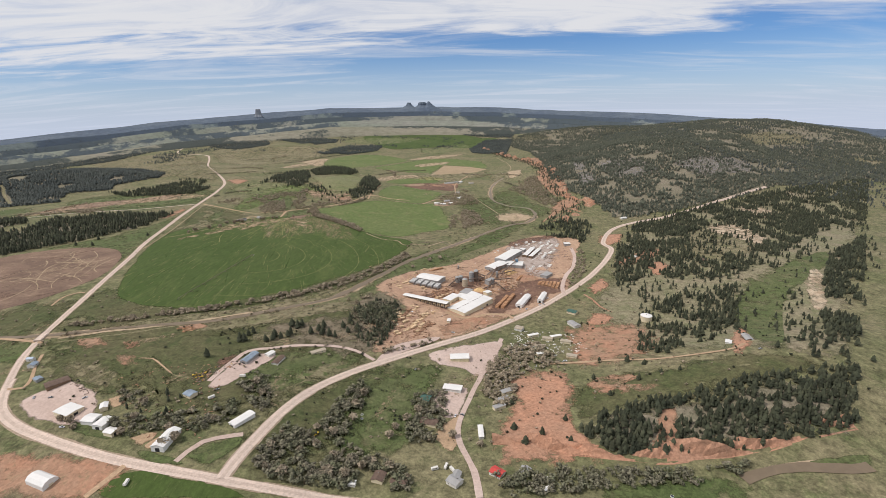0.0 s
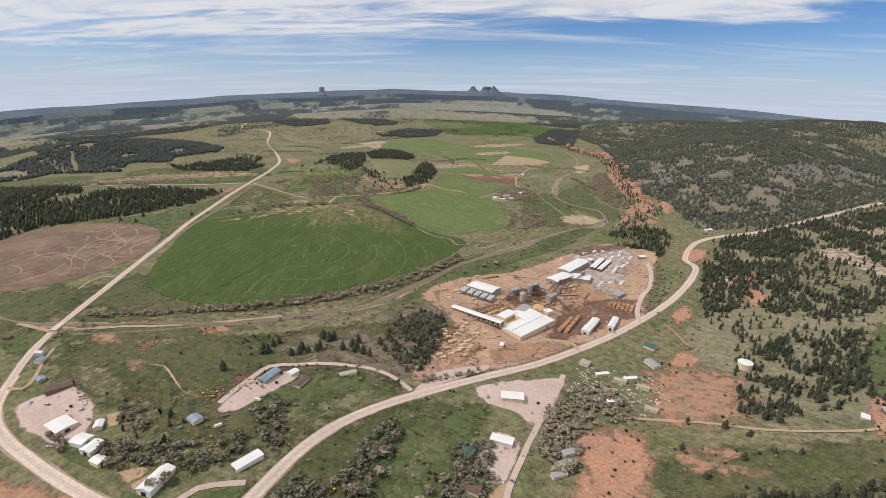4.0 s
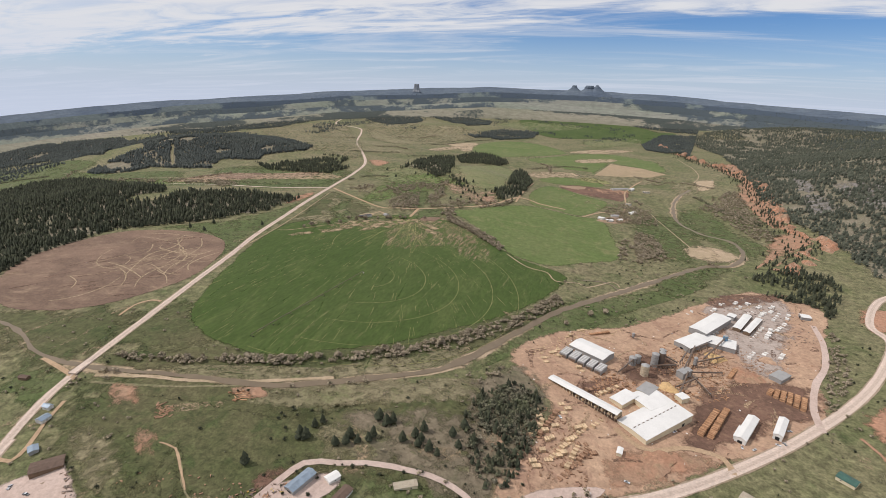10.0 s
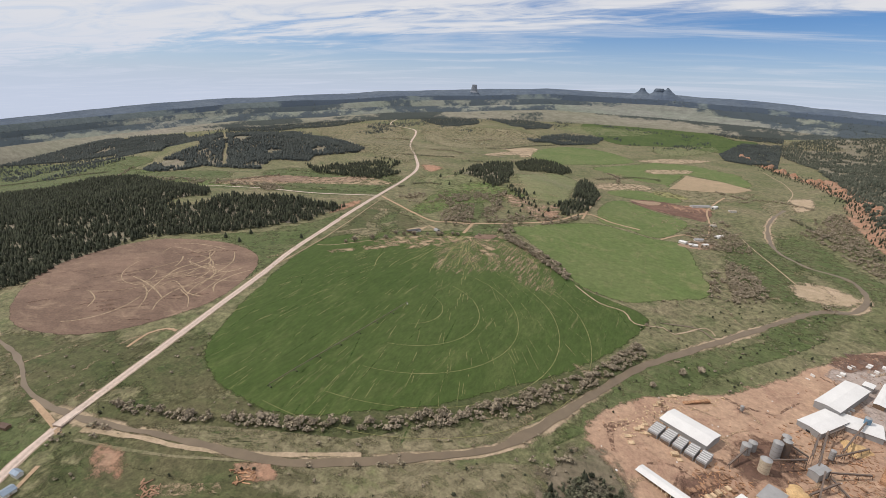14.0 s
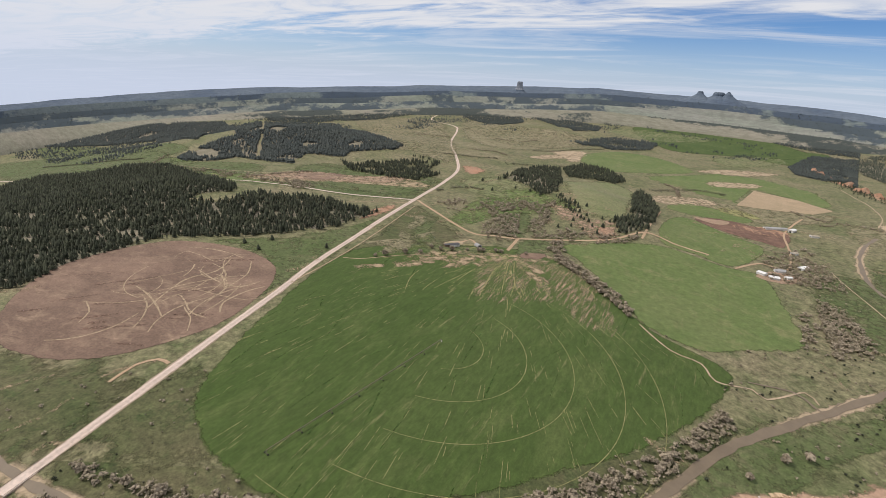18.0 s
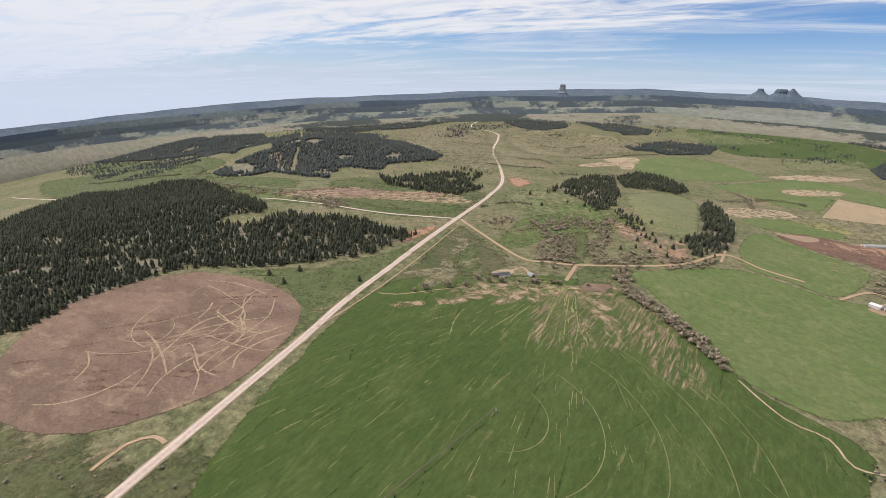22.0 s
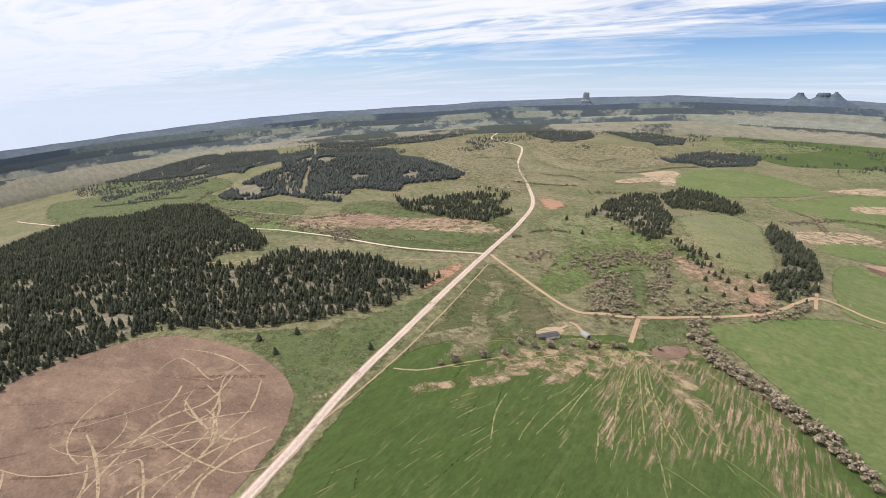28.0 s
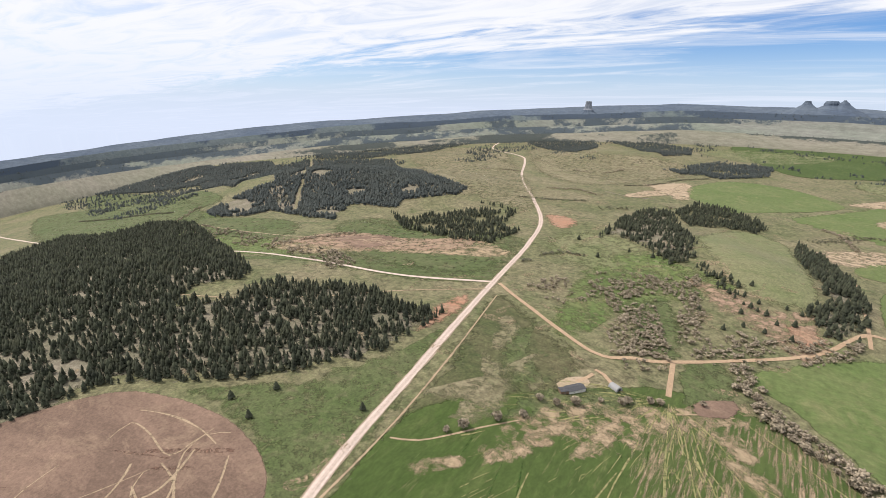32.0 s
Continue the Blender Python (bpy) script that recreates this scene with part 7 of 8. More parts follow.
def heap(x, y, r, h, mat, label, seed):
    n, rings = 26, 6
    v = [(0, 0, h)]
    for k in range(1, rings + 1):
        u = k / rings
        for i in range(n):
            a = 6.2832 * i / n
            rr = r * u * (1 + 0.18 * math.sin(3 * a + seed) + 0.08 * math.sin(7 * a + 2 * seed))
            v.append((rr * math.cos(a), rr * math.sin(a), h * (1 - u) ** 1.2 * (1 + 0.12 * math.sin(5 * a + k + seed)) - 0.5 * (k == rings)))
    f = [(0, 1 + i, 1 + (i + 1) % n) for i in range(n)]
    for k in range(rings - 1):
        o = 1 + k * n
        f += [(o + i, o + n + i, o + n + (i + 1) % n, o + (i + 1) % n) for i in range(n)]
    ob = sheet("soil_mound", v, f, mat, smooth=True)
    ob.matrix_world = pose(x, y, float(ground_z(x, y)[0]) + 0.3)
    return tagged(ob, label, "soil_mound")


heap(118, 905, 15, 5, CHIPS, "pale heap of fresh sawdust", 1)
heap(150, 872, 22, 4, RED, "broad low heap of red-brown bark", 2)
heap(46, 800, 13, 4, CHIPS, "orange-tan heap of wood chips", 3)
heap(190, 925, 12, 3, YARD, "low heap of tan earth", 4)
heap(86, 925, 12, 4, CHIPS, "pale heap of shavings", 5)
heap(20, 660, 20, 2.5, RED, "low mound of red-brown earth", 6)


def log_deck(x0, y0, x1, y1, wide, high, seed):
    """A long row of stacked logs lying across it."""
    rng = np.random.default_rng(seed)
    d = math.hypot(x1 - x0, y1 - y0)
    e = thing("log_deck", (x0 + x1) / 2, (y0 + y1) / 2, math.degrees(math.atan2(y1 - y0, x1 - x0)), "long row of stacked red-brown logs", "log pile", "log decks in the yard")
    V, Fc = [], []
    step = 0.75
    for lay in range(int(high / 0.6)):
        for k in range(int((d - lay * 0.8) / step)):
            cx, cz = -d / 2 + lay * 0.4 + k * step + rng.normal(0, 0.08), lay * 0.6 + rng.normal(0, 0.1)
            y0_, y1_ = -wide / 2 + rng.normal(0, 0.35), wide / 2 + rng.normal(0, 0.35)
            o = len(V)
            V += [(cx + 0.36 * math.cos(1.2566 * i), yy, cz + 0.36 * math.sin(1.2566 * i)) for yy in (y0_, y1_) for i in range(5)]
            Fc += [(o + i, o + (i + 1) % 5, o + 5 + (i + 1) % 5, o + 5 + i) for i in range(5)] + [(o, o + 1, o + 2, o + 3, o + 4), (o + 9, o + 8, o + 7, o + 6, o + 5)]
    tagged(part("log_row", V, Fc, LOGS, e), kind="stuff")
    for s in (-1, 1):
        part("skid", block(-d / 2, d / 2, s * wide * 0.3 - 0.2, s * wide * 0.3 + 0.2, -0.7, -0.3), BOX, OLD_LUMBER, e)
    return e


log_deck(72, 720, 100, 776, 6, 5, 1)
log_deck(82, 720, 112, 784, 6, 5, 2)
for k in range(6):
    u = k / 5
    log_deck(168 + 30 * u, 830 - 22 * u + 4, 176 + 34 * u, 850 + 8 * u - 14 * u * u, 5, 3.5, 10 + k)
log_deck(128, 856, 142, 884, 5, 4, 21)
log_deck(-52, 884, -22, 905, 4, 3, 22)


def lumber_stack(x, y, turn, cols, rows, mat, label, length=4.8, group="lumber stacks in the yard"):
    e = thing("lumber_stack", x, y, turn, label, "lumber stack", group)
    for c in range(cols):
        for r in range(rows):
            cx = (c - (cols - 1) / 2) * 1.45
            part("lumber_block", block(cx - 0.62, cx + 0.62, -length / 2, length / 2, r * 1.15 - 0.1, r * 1.15 + 0.9), BOX, mat, e)
    for s in (-1, 1):
        part("bolster", block(-cols * 0.72, cols * 0.72, s * length * 0.3 - 0.1, s * length * 0.3 + 0.1, -0.45, -0.1), BOX, OLD_LUMBER, e)
    return e


rng = np.random.default_rng(77)
for x, y, turn in ((-101, 680, 25), (-97, 672, 25), (-72, 691, 25), (-79, 665, 30), (-60, 656, 30), (-64, 650, 30), (-87, 623, 25), (-49, 681, 35), (-53, 676, 35), (-57, 671, 35), (-67, 629, 30), (-71, 624, 30), (-80, 614, 25),
                   (-90, 600, 25), (-94, 604, 25), (-84, 640, 28), (-80, 645, 28), (-82, 861, 30), (-78, 866, 30), (-67, 888, 30), (-62, 891, 30), (-94, 811, 20), (-98, 806, 20), (-102, 782, 25), (-106, 790, 25), (-61, 789, 20), (-56, 785, 20),
                   (-86, 806, 20), (-90, 820, 20), (-68, 700, 30), (-76, 705, 30), (-92, 660, 25), (-88, 652, 25)):
    lumber_stack(x, y, turn, int(rng.integers(3, 7)), int(rng.integers(1, 4)), LUMBER, "pale tan stack of sawn lumber on bolsters")
for x, y, turn in ((-59, 606, 30), (-53, 649, 30), (-43, 635, 30), (-66, 612, 30), (-46, 652, 30), (-38, 642, 30), (-10, 770, 40), (-18, 778, 40), (-4, 778, 40), (-22, 764, 40), (-14, 786, 40), (-30, 772, 40), (-8, 760, 40), (-62, 600, 30), (-50, 622, 30), (40, 770, 50), (100, 845, 40), (108, 838, 40), (70, 800, 40)):
    lumber_stack(x, y, turn, int(rng.integers(2, 6)), int(rng.integers(1, 3)), OLD_LUMBER, "weathered dark stack of timbers")
for x, y in ((185, 1107), (189, 1112), (206, 1115), (211, 1119), (220, 1105), (224, 1110), (217, 1074), (221, 1080), (225, 1087), (235, 1093), (239, 1099), (208, 1000), (212, 1008), (216, 1016), (220, 1023), (228, 1026), (233, 1034), (237, 1041), (245, 1049), (249, 1056), (261, 1090), (265, 1097), (190, 941), (194, 947), (208, 937), (213, 944), (218, 952), (205, 992), (147, 1068), (142, 1062), (240, 1112), (246, 1118), (256, 1075)):
    lumber_stack(x + float(rng.normal(0, 0.8)), y, 62 + float(rng.normal(0, 5)), int(rng.integers(2, 5)), int(rng.integers(1, 4)), WRAP, "white-wrapped stack of finished lumber", 5.5, "wrapped lumber in the yard")


def water_tank(x, y):
    e = thing("water_tank", x, y, 0, "squat cream steel water tank on the hillside", "water tank", around=4)
    part("body", *tube(9, 9, -1.0, 9, 32), CREAM, e)
    part("roof", *tube(9.2, 0.6, 9, 10.6, 32), WHITE_METAL, e)
    part("rim", *tube(9.25, 9.25, 8.7, 9.05, 32, cap=False), WHITE_METAL, e)
    part("ladder", block(9, 9.2, -0.4, 0.4, -0.5, 9.6), BOX, STEEL, e)
    part("vent", *tube(0.5, 0.5, 10.5, 11.2, 12), STEEL, e)


water_tank(311, 659)


def bridge():
    e = thing("bridge", -578, 540, 104, "low concrete highway bridge over the muddy river", "bridge")
    part("deck", block(-17, 17, -4.7, 4.7, -0.25, 0.9), BOX, ROAD, e)
    part("girder", block(-17, 17, -4.4, -3.6, -2.2, -0.25), BOX, ROCK, e)
    part("girder", block(-17, 17, 3.6, 4.4, -2.2, -0.25), BOX, ROCK, e)
    for s in (-1, 1):
        part("rail", block(-17, 17, s * 4.6 - 0.12, s * 4.6 + 0.12, 1.5, 1.75), BOX, STEEL, e)
        for k in range(9):
            part("post", block(-16 + 4 * k - 0.1, -16 + 4 * k + 0.1, s * 4.6 - 0.1, s * 4.6 + 0.1, 0.85, 1.55), BOX, STEEL, e)
    for u in (-6, 6):
        part("pier", block(u - 0.5, u + 0.5, -3.8, 3.8, -5, -2.2), BOX, ROCK, e)


bridge()


# ---- the irrigation arm ----
def irrigator(x, y, x1, y1, spans=7):
    d = math.hypot(x1 - x, y1 - y)
    e = thing("pivot_irrigator", x, y, math.degrees(math.atan2(y1 - y, x1 - x)), "long centre-pivot irrigation arm on wheeled towers", "irrigator")
    for sx, sy in ((-1.4, -1.4), (1.4, -1.4), (1.4, 1.4), (-1.4, 1.4)):
        part("pivot_leg", *beam((sx, sy, -0.5), (sx * 0.2, sy * 0.2, 4.2), 0.22), STEEL, e)
    part("pivot_box", block(-1.6, -0.6, -0.6, 0.6, 0, 1.8), BOX, WHITE_PAINT, e)
    n = d / spans
    for k in range(spans):
        a, b = k * n, (k + 1) * n
        za = float(ground_z(x + (x1 - x) * k / spans, y + (y1 - y) * k / spans)[0] - ground_z(x, y)[0])
        zb = float(ground_z(x + (x1 - x) * (k + 1) / spans, y + (y1 - y) * (k + 1) / spans)[0] - ground_z(x, y)[0])
        part("pipe", *beam((a, 0, za + 4.0), (b, 0, zb + 4.0), 0.42), STEEL, e)
        part("truss_rod", *beam((a + 2, 0.9, za + 3.0), (b - 2, 0.9, zb + 3.0), 0.18), STEEL, e)
        tower = part("wheel_tower", *beam((b, -2.2, zb + 0.7), (b, 0, zb + 4.0), 0.25), STEEL, e)
        part("strut", *beam((b, 2.2, zb + 0.7), (b, 0, zb + 4.0), 0.25), STEEL, tower)
        part("axle", *beam((b, -2.5, zb + 0.7), (b, 2.5, zb + 0.7), 0.25), STEEL, tower)
        for s in (-1, 1):
            v, f = tube(0.75, 0.75, -0.25, 0.25, 12)
            part("wheel", [(b + p[0], s * 2.3 + p[2], zb + 0.6 + p[1]) for p in v], f, TYRE, tower)
    return e


irrigator(-415, 886, -446, 650)


# ---- vehicles ----
def wheels(e, xs, y, r):
    for cx in xs:
        for s in (-1, 1):
            v, f = tube(r, r, -0.14, 0.14, 12)
            w = part("wheel", [(cx + p[0], s * y + p[2], r - 0.2 + p[1]) for p in v], f, TYRE, e)
            v, f = tube(r * 0.55, r * 0.55, -0.16, 0.16, 10)
            part("rim", [(cx + p[0], s * y + p[2], r - 0.2 + p[1]) for p in v], f, STEEL, w)


def slab(profile, half):
    """A side profile pushed out to both sides."""
    n = len(profile)
    v = [(x, s * half, z) for s in (-1, 1) for x, z in profile]
    return v, [tuple(range(n)), tuple(range(2 * n - 1, n - 1, -1))] + [(i, n + i, n + (i + 1) % n, (i + 1) % n) for i in range(n)]


def car(x, y, turn, mat=None, label="parked pale pickup truck with a dark cab"):
    e = thing("pickup_truck", x, y, turn, label, "truck", "parked vehicles", sink=0.05)
    part("body", *slab([(-2.7, 0.35), (2.6, 0.35), (2.75, 0.8), (1.3, 1.05), (-2.75, 1.05)], 0.95), mat or CAR_PAINT, e)
    part("cab", *slab([(-0.7, 1.05), (1.35, 1.05), (0.75, 1.75), (-0.55, 1.78)], 0.85), GLASS, e)
    part("cab_roof", block(-0.5, 0.7, -0.83, 0.83, 1.76, 1.84), BOX, mat or CAR_PAINT, e)
    part("bumper", block(2.7, 2.85, -0.9, 0.9, 0.35, 0.65), BOX, STEEL, e)
    wheels(e, (-1.7, 1.8), 0.9, 0.42)
    return e


def camper(x, y, turn):
    e = thing("camper_trailer", x, y, turn, "white camper trailer parked on grass", "trailer", "parked vehicles", sink=0.05)
    part("body", *slab([(-3.6, 0.5), (3.4, 0.5), (3.8, 1.4), (3.3, 2.9), (-3.3, 3.0), (-3.7, 2.6)], 1.2), WHITE_PAINT, e)
    part("hitch", block(3.4, 4.8, -0.1, 0.1, 0.5, 0.65), BOX, STEEL, e)
    for k in range(2):
        part("window", block(-2 + 2.4 * k, -0.8 + 2.4 * k, -1.24, -1.2, 1.6, 2.3), BOX, GLASS, e)
    wheels(e, (-0.4, 0.5), 1.1, 0.36)


def loader(x, y, turn):
    e = thing("wheel_loader", x, y, turn, "old yellow wheel loader in the weeds", "machine", "yellow machines", sink=0.05)
    part("body", *slab([(-3.2, 0.7), (1.2, 0.7), (1.4, 1.6), (-1.0, 1.9), (-3.3, 1.8)], 1.0), YELLOW_PAINT, e)
    part("cab", *slab([(-0.9, 1.8), (0.7, 1.7), (0.6, 3.1), (-0.7, 3.1)], 0.8), GLASS, e)
    part("arm", *beam((1.0, 0, 1.5), (3.6, 0, 0.8), 0.6), YELLOW_PAINT, e)
    part("bucket", *slab([(3.4, 0.1), (4.8, 0.0), (4.2, 1.2), (3.5, 1.3)], 1.4), STEEL, e)
    wheels(e, (-2.0, 1.5), 1.1, 0.75)


for k, (x, y) in enumerate(CARS + CARS_MILL):
    car(x, y, 37 * k % 180)
for k, (x, y) in enumerate(CAMPERS):
    camper(x, y, 20 + 51 * k)
for k, (x, y) in enumerate(MACHINES):
    loader(x, y, 30 + 70 * k)


def hive(x, y):
    e = thing("stock_tank", x, y, 0, "small white stock tank in the meadow", "stock tank")
    part("body", *tube(1.5, 1.6, -0.3, 0.9, 14), WHITE_METAL, e)
    part("water", *tube(1.4, 1.4, 0.8, 0.93, 14), GLASS, e)


for x, y in HIVES:
    hive(x, y)


# ---- road wear and shoulders ----
def beside(pts, off):
    c = curve_points(pts, 5)
    t = np.gradient(c, axis=0)
    t /= np.linalg.norm(t, axis=1)[:, None]
    return c + np.stack([t[:, 1], -t[:, 0]], 1) * off


for way, w in ((HIGHWAY, 8.4), (TOWN_ROAD, 10), (MILL_ROAD, 11)):
    tagged(ribbon("ground_shoulder", way, w + 3, SHOULDER, 0.38, 5, ragged=0.9), "reddish gravel road shoulder", "shoulder", kind="structure")
    tagged(ribbon("road_wear", way, 0.34 * w, LINE, 0.8, 5, across=2), "darker oiled middle of the road", "road wear", kind="structure")


def streaks(name, lines, mat, label, category, lift=0.55, soft=0.0):
    """Many narrow marks on the ground, joined."""
    V, Fc, off = [], [], 0
    for pts, width in lines:
        c = curve_points(pts, 9)
        t = np.gradient(c, axis=0)
        t /= np.linalg.norm(t, axis=1)[:, None] + 1e-9
        side = np.stack([t[:, 1], -t[:, 0]], 1)
        n = len(c)
        w = width / 2 * (0.55 + 0.45 * np.sin(np.linspace(0.15, 3.0, n))) * (1 + 0.35 * rough(c[:, 0], c[:, 1], 14, 3, 2))
        for s in (-1, 1):
            q = c + side * (s * w)[:, None]
            V.append(np.column_stack([q, ground_z(q[:, 0], q[:, 1]) + lift]))
        Fc += [(off + i, off + i + 1, off + n + i + 1, off + n + i) for i in range(n - 1)]
        off += 2 * n
    ob = sheet(name, np.concatenate(V), Fc, faded(mat, 0.25) if soft else mat)
    if soft:
        set_inner(ob, np.full(sum(len(v) for v in V), soft))
    return tagged(ob, label, category, kind="stuff")


tagged(patch("ground_patch", [(-577, 1048), (-564, 1085), (-545, 1118), (-539, 1105), (-559, 1049), (-576, 1025)], STRAW, 0.62, 4, dense=0.55), "dry straw patch in the crop", "dry grass", kind="structure")
tagged(patch("ground_patch", [(-518, 1084), (-518, 1106), (-501, 1155), (-495, 1141), (-503, 1099)], STRAW, 0.62, 4, dense=0.55), "dry straw patch in the crop", "dry grass", kind="structure")
tagged(patch("ground_patch", [(-427, 1201), (-400, 1211), (-384, 1186), (-401, 1177)], STRAW, 0.62, 4, dense=0.55), "dry straw patch in the crop", "dry grass", kind="structure")
tagged(patch("ground_patch", [(-412, 1164), (-395, 1173), (-364, 1156), (-383, 1148)], STRAW, 0.62, 4, dense=0.55), "dry straw patch in the crop", "dry grass", kind="structure")
tagged(patch("ground_patch", [(-622, 990), (-597, 1019), (-587, 1013), (-611, 984)], STRAW, 0.62, 4, dense=0.55), "dry straw patch in the crop", "dry grass", kind="structure")
tagged(patch("ground_patch", [(-468, 1179), (-434, 1210), (-406, 1154), (-388, 1068), (-435, 1030), (-455, 1093)], STRAW, 0.5, 5, dense=0.3, fade=40, comb=12), "combed dry streaks in the crop", "crop marks", kind="structure")
tagged(patch("ground_patch", [(-434, 1210), (-395, 1233), (-303, 1160), (-295, 1143), (-382, 1073), (-404, 1144)], STRAW, 0.53, 5, dense=0.31, fade=40, comb=30), "combed dry streaks in the crop", "crop marks", kind="structure")
tagged(patch("ground_patch", [(-393, 1224), (-341, 1247), (-288, 1169), (-249, 1082), (-299, 1074)], STRAW, 0.56, 5, dense=0.3, fade=40, comb=30), "combed dry streaks in the crop", "crop marks", kind="structure")
FAN_LINES = [[(-454, 1191), (-449, 1118), (-434, 1037)], [(-447, 1186), (-425, 1109), (-409, 1058)], [(-440, 1192), (-418, 1134), (-399, 1095), (-382, 1073)], [(-433, 1205), (-403, 1173), (-378, 1153), (-359, 1151)], [(-459, 1175), (-447, 1099), (-432, 1032)], [(-412, 1129), (-403, 1094), (-396, 1062)], [(-401, 1158), (-367, 1132), (-347, 1103)], [(-505, 1035), (-504, 1002), (-502, 987)], [(-483, 1089), (-489, 1046), (-493, 1005)], [(-479, 1114), (-481, 1077), (-481, 1053)], [(-399, 1242), (-353, 1211), (-302, 1178), (-289, 1150)], [(-542, 1040), (-537, 1008), (-522, 972)]]
rng = np.random.default_rng(11)
arcs = []
for r, a0, a1 in ((51, -60, 75), (103, -75, 80), (158, -80, 85), (214, -85, 80), (256, -95, 62)):
    k = np.radians(np.arange(a0, a1, 6))
    arcs.append((np.column_stack([-415 + r * np.cos(k), 886 + r * np.sin(k)]), 0.75))
streaks("wheel_tracks", arcs, CROP_STREAK, "thin pale curved wheel tracks in the crop", "wheel tracks", soft=0.8)
lines = []
for k in range(150):  # a fan of dry drill marks from the field gate
    a = radians(rng.uniform(-165, -35))
    r0, ln = rng.uniform(10, 230) * rng.uniform(0.3, 1), rng.uniform(6, 36)
    b = a + rng.normal(0, 0.10)
    p0 = np.array([-468 + r0 * math.cos(a), 1228 + r0 * math.sin(a)])
    p1 = p0 + np.array([math.cos(b), math.sin(b)]) * ln
    lines.append(([p0, (p0 + p1) / 2 + rng.normal(0, 1.5, 2), p1], rng.uniform(0.5, 1.7)))
for k in range(300):  # drill rows across the field
    p0 = np.array([rng.uniform(-600, -150), rng.uniform(650, 1120)])
    if inside(p0[:1], p0[1:], PIVOT_FIELD)[0]:
        a = math.atan2(p0[1] - 1228, p0[0] + 468) + rng.normal(0, 0.05)
        p1 = p0 + np.array([math.cos(a), math.sin(a)]) * rng.uniform(5, 34)
        lines.append(([p0, (p0 + p1) / 2, p1], rng.uniform(0.35, 0.8)))
lines += [(pts, 1.5) for pts in FAN_LINES]
streaks("dry_streaks", lines, CROP_STREAK, "dry tan drill streaks in the green crop", "crop marks", 0.6, 0.68)
lines = []
for k in range(60):
    p0 = np.array([rng.uniform(-620, -130), rng.uniform(640, 1180)])
    if inside(p0[:1], p0[1:], PIVOT_FIELD)[0]:
        a = radians(rng.normal(-84, 10))
        p1 = p0 + np.array([math.cos(a), math.sin(a)]) * rng.uniform(15, 80)
        lines.append(([p0, (p0 + p1) / 2, p1], rng.uniform(0.7, 2.0)))
streaks("dark_streaks", lines, CROP_DARK, "darker drill rows in the green crop", "crop marks", 0.55, 0.4)
lines = []
for k, pts in enumerate(LOOPS):  # loops of tyres on the bare field
    lines.append((pts, (1.5, 2.6, 2.0)[k % 3]))
for k in range(26):  # fainter ones
    c = np.array([rng.normal(-745, 62), rng.normal(795, 62)])
    a, turn, r = rng.uniform(0, 6.28), rng.uniform(-0.9, 0.9), rng.uniform(40, 130)
    pts = [c + r * (k2 / 5 - 0.5) * np.array([math.cos(a + turn * k2 / 5), math.sin(a + turn * k2 / 5)]) for k2 in range(6)]
    if inside(np.array([p[0] for p in pts]), np.array([p[1] for p in pts]), BROWN).all():
        lines.append((pts, rng.uniform(1.0, 2.6)))
streaks("tyre_marks", lines, TRACK, "pale looping tyre marks on the bare field", "tyre marks", 0.6, 0.78)
lines = []
for k in range(26):
    p0 = np.array([rng.uniform(-960, -680), rng.uniform(640, 910)])
    a = radians(rng.normal(35, 8))
    p1 = p0 + np.array([math.cos(a), math.sin(a)]) * rng.uniform(20, 90)
    if inside(np.array([p0[0], p1[0]]), np.array([p0[1], p1[1]]), BROWN).all():
        lines.append(([p0, (p0 + p1) / 2, p1], rng.uniform(1, 6)))
streaks("dark_soil_marks", lines, BARKDUST, "dark damp marks on the bare field", "soil marks", 0.55, 0.4)
lines = []
for k in range(260):  # tan wisps in the pastures
    p0 = np.array([rng.uniform(-1100, 250), rng.uniform(380, 2300)])
    if inside(p0[:1], p0[1:], PIVOT_FIELD)[0] or inside(p0[:1], p0[1:], BROWN)[0] or inside(p0[:1], p0[1:], FIELD_2)[0] or inside(p0[:1], p0[1:], MILL_YARD)[0]:
        continue
    a = rng.uniform(0, 3.14)
    p1 = p0 + np.array([math.cos(a), math.sin(a)]) * rng.uniform(15, 70)
    lines.append(([p0, (p0 + p1) / 2 + rng.normal(0, 6, 2), p1], rng.uniform(4, 16)))
streaks("dry_wisps", lines, STRAW, "tan wisps of dry grass in the pasture", "dry grass", 0.5, 0.34)


# ---- red cliffs ----
def cliff(pts, high, deep, side, label, low=0.1, mat=None):
    c = curve_points(pts, 5)
    t = np.gradient(c, axis=0)
    t /= np.linalg.norm(t, axis=1)[:, None]
    n = np.stack([t[:, 1], -t[:, 0]], 1) * side
    prof = ((-0.15, -0.05), (0.0, 0.02), (0.16, 0.35), (0.24, 0.72), (0.42, 0.86), (0.5, 1.0), (0.75, 0.9), (1.0, -0.06))
    rows = []
    for k, (u, h) in enumerate(prof):
        q = c + n * (deep * u * (1 + 0.35 * rough(c[:, 0], c[:, 1], 40, 2, 3)))[:, None]
        rows.append(np.column_stack([q, ground_z(q[:, 0], q[:, 1]) + high * h * np.clip(low + 1.1 * rough(c[:, 0] + 9 * k, c[:, 1], 34, 6, 5), -0.4 + low, 1.3)]))
    m = len(c)
    faces = [(k * m + i, k * m + i + 1, (k + 1) * m + i + 1, (k + 1) * m + i) for k in range(len(prof) - 1) for i in range(m - 1)]
    return tagged(sheet("cliff", np.concatenate(rows), faces, mat or REDROCK), label, "cliff", kind="structure")


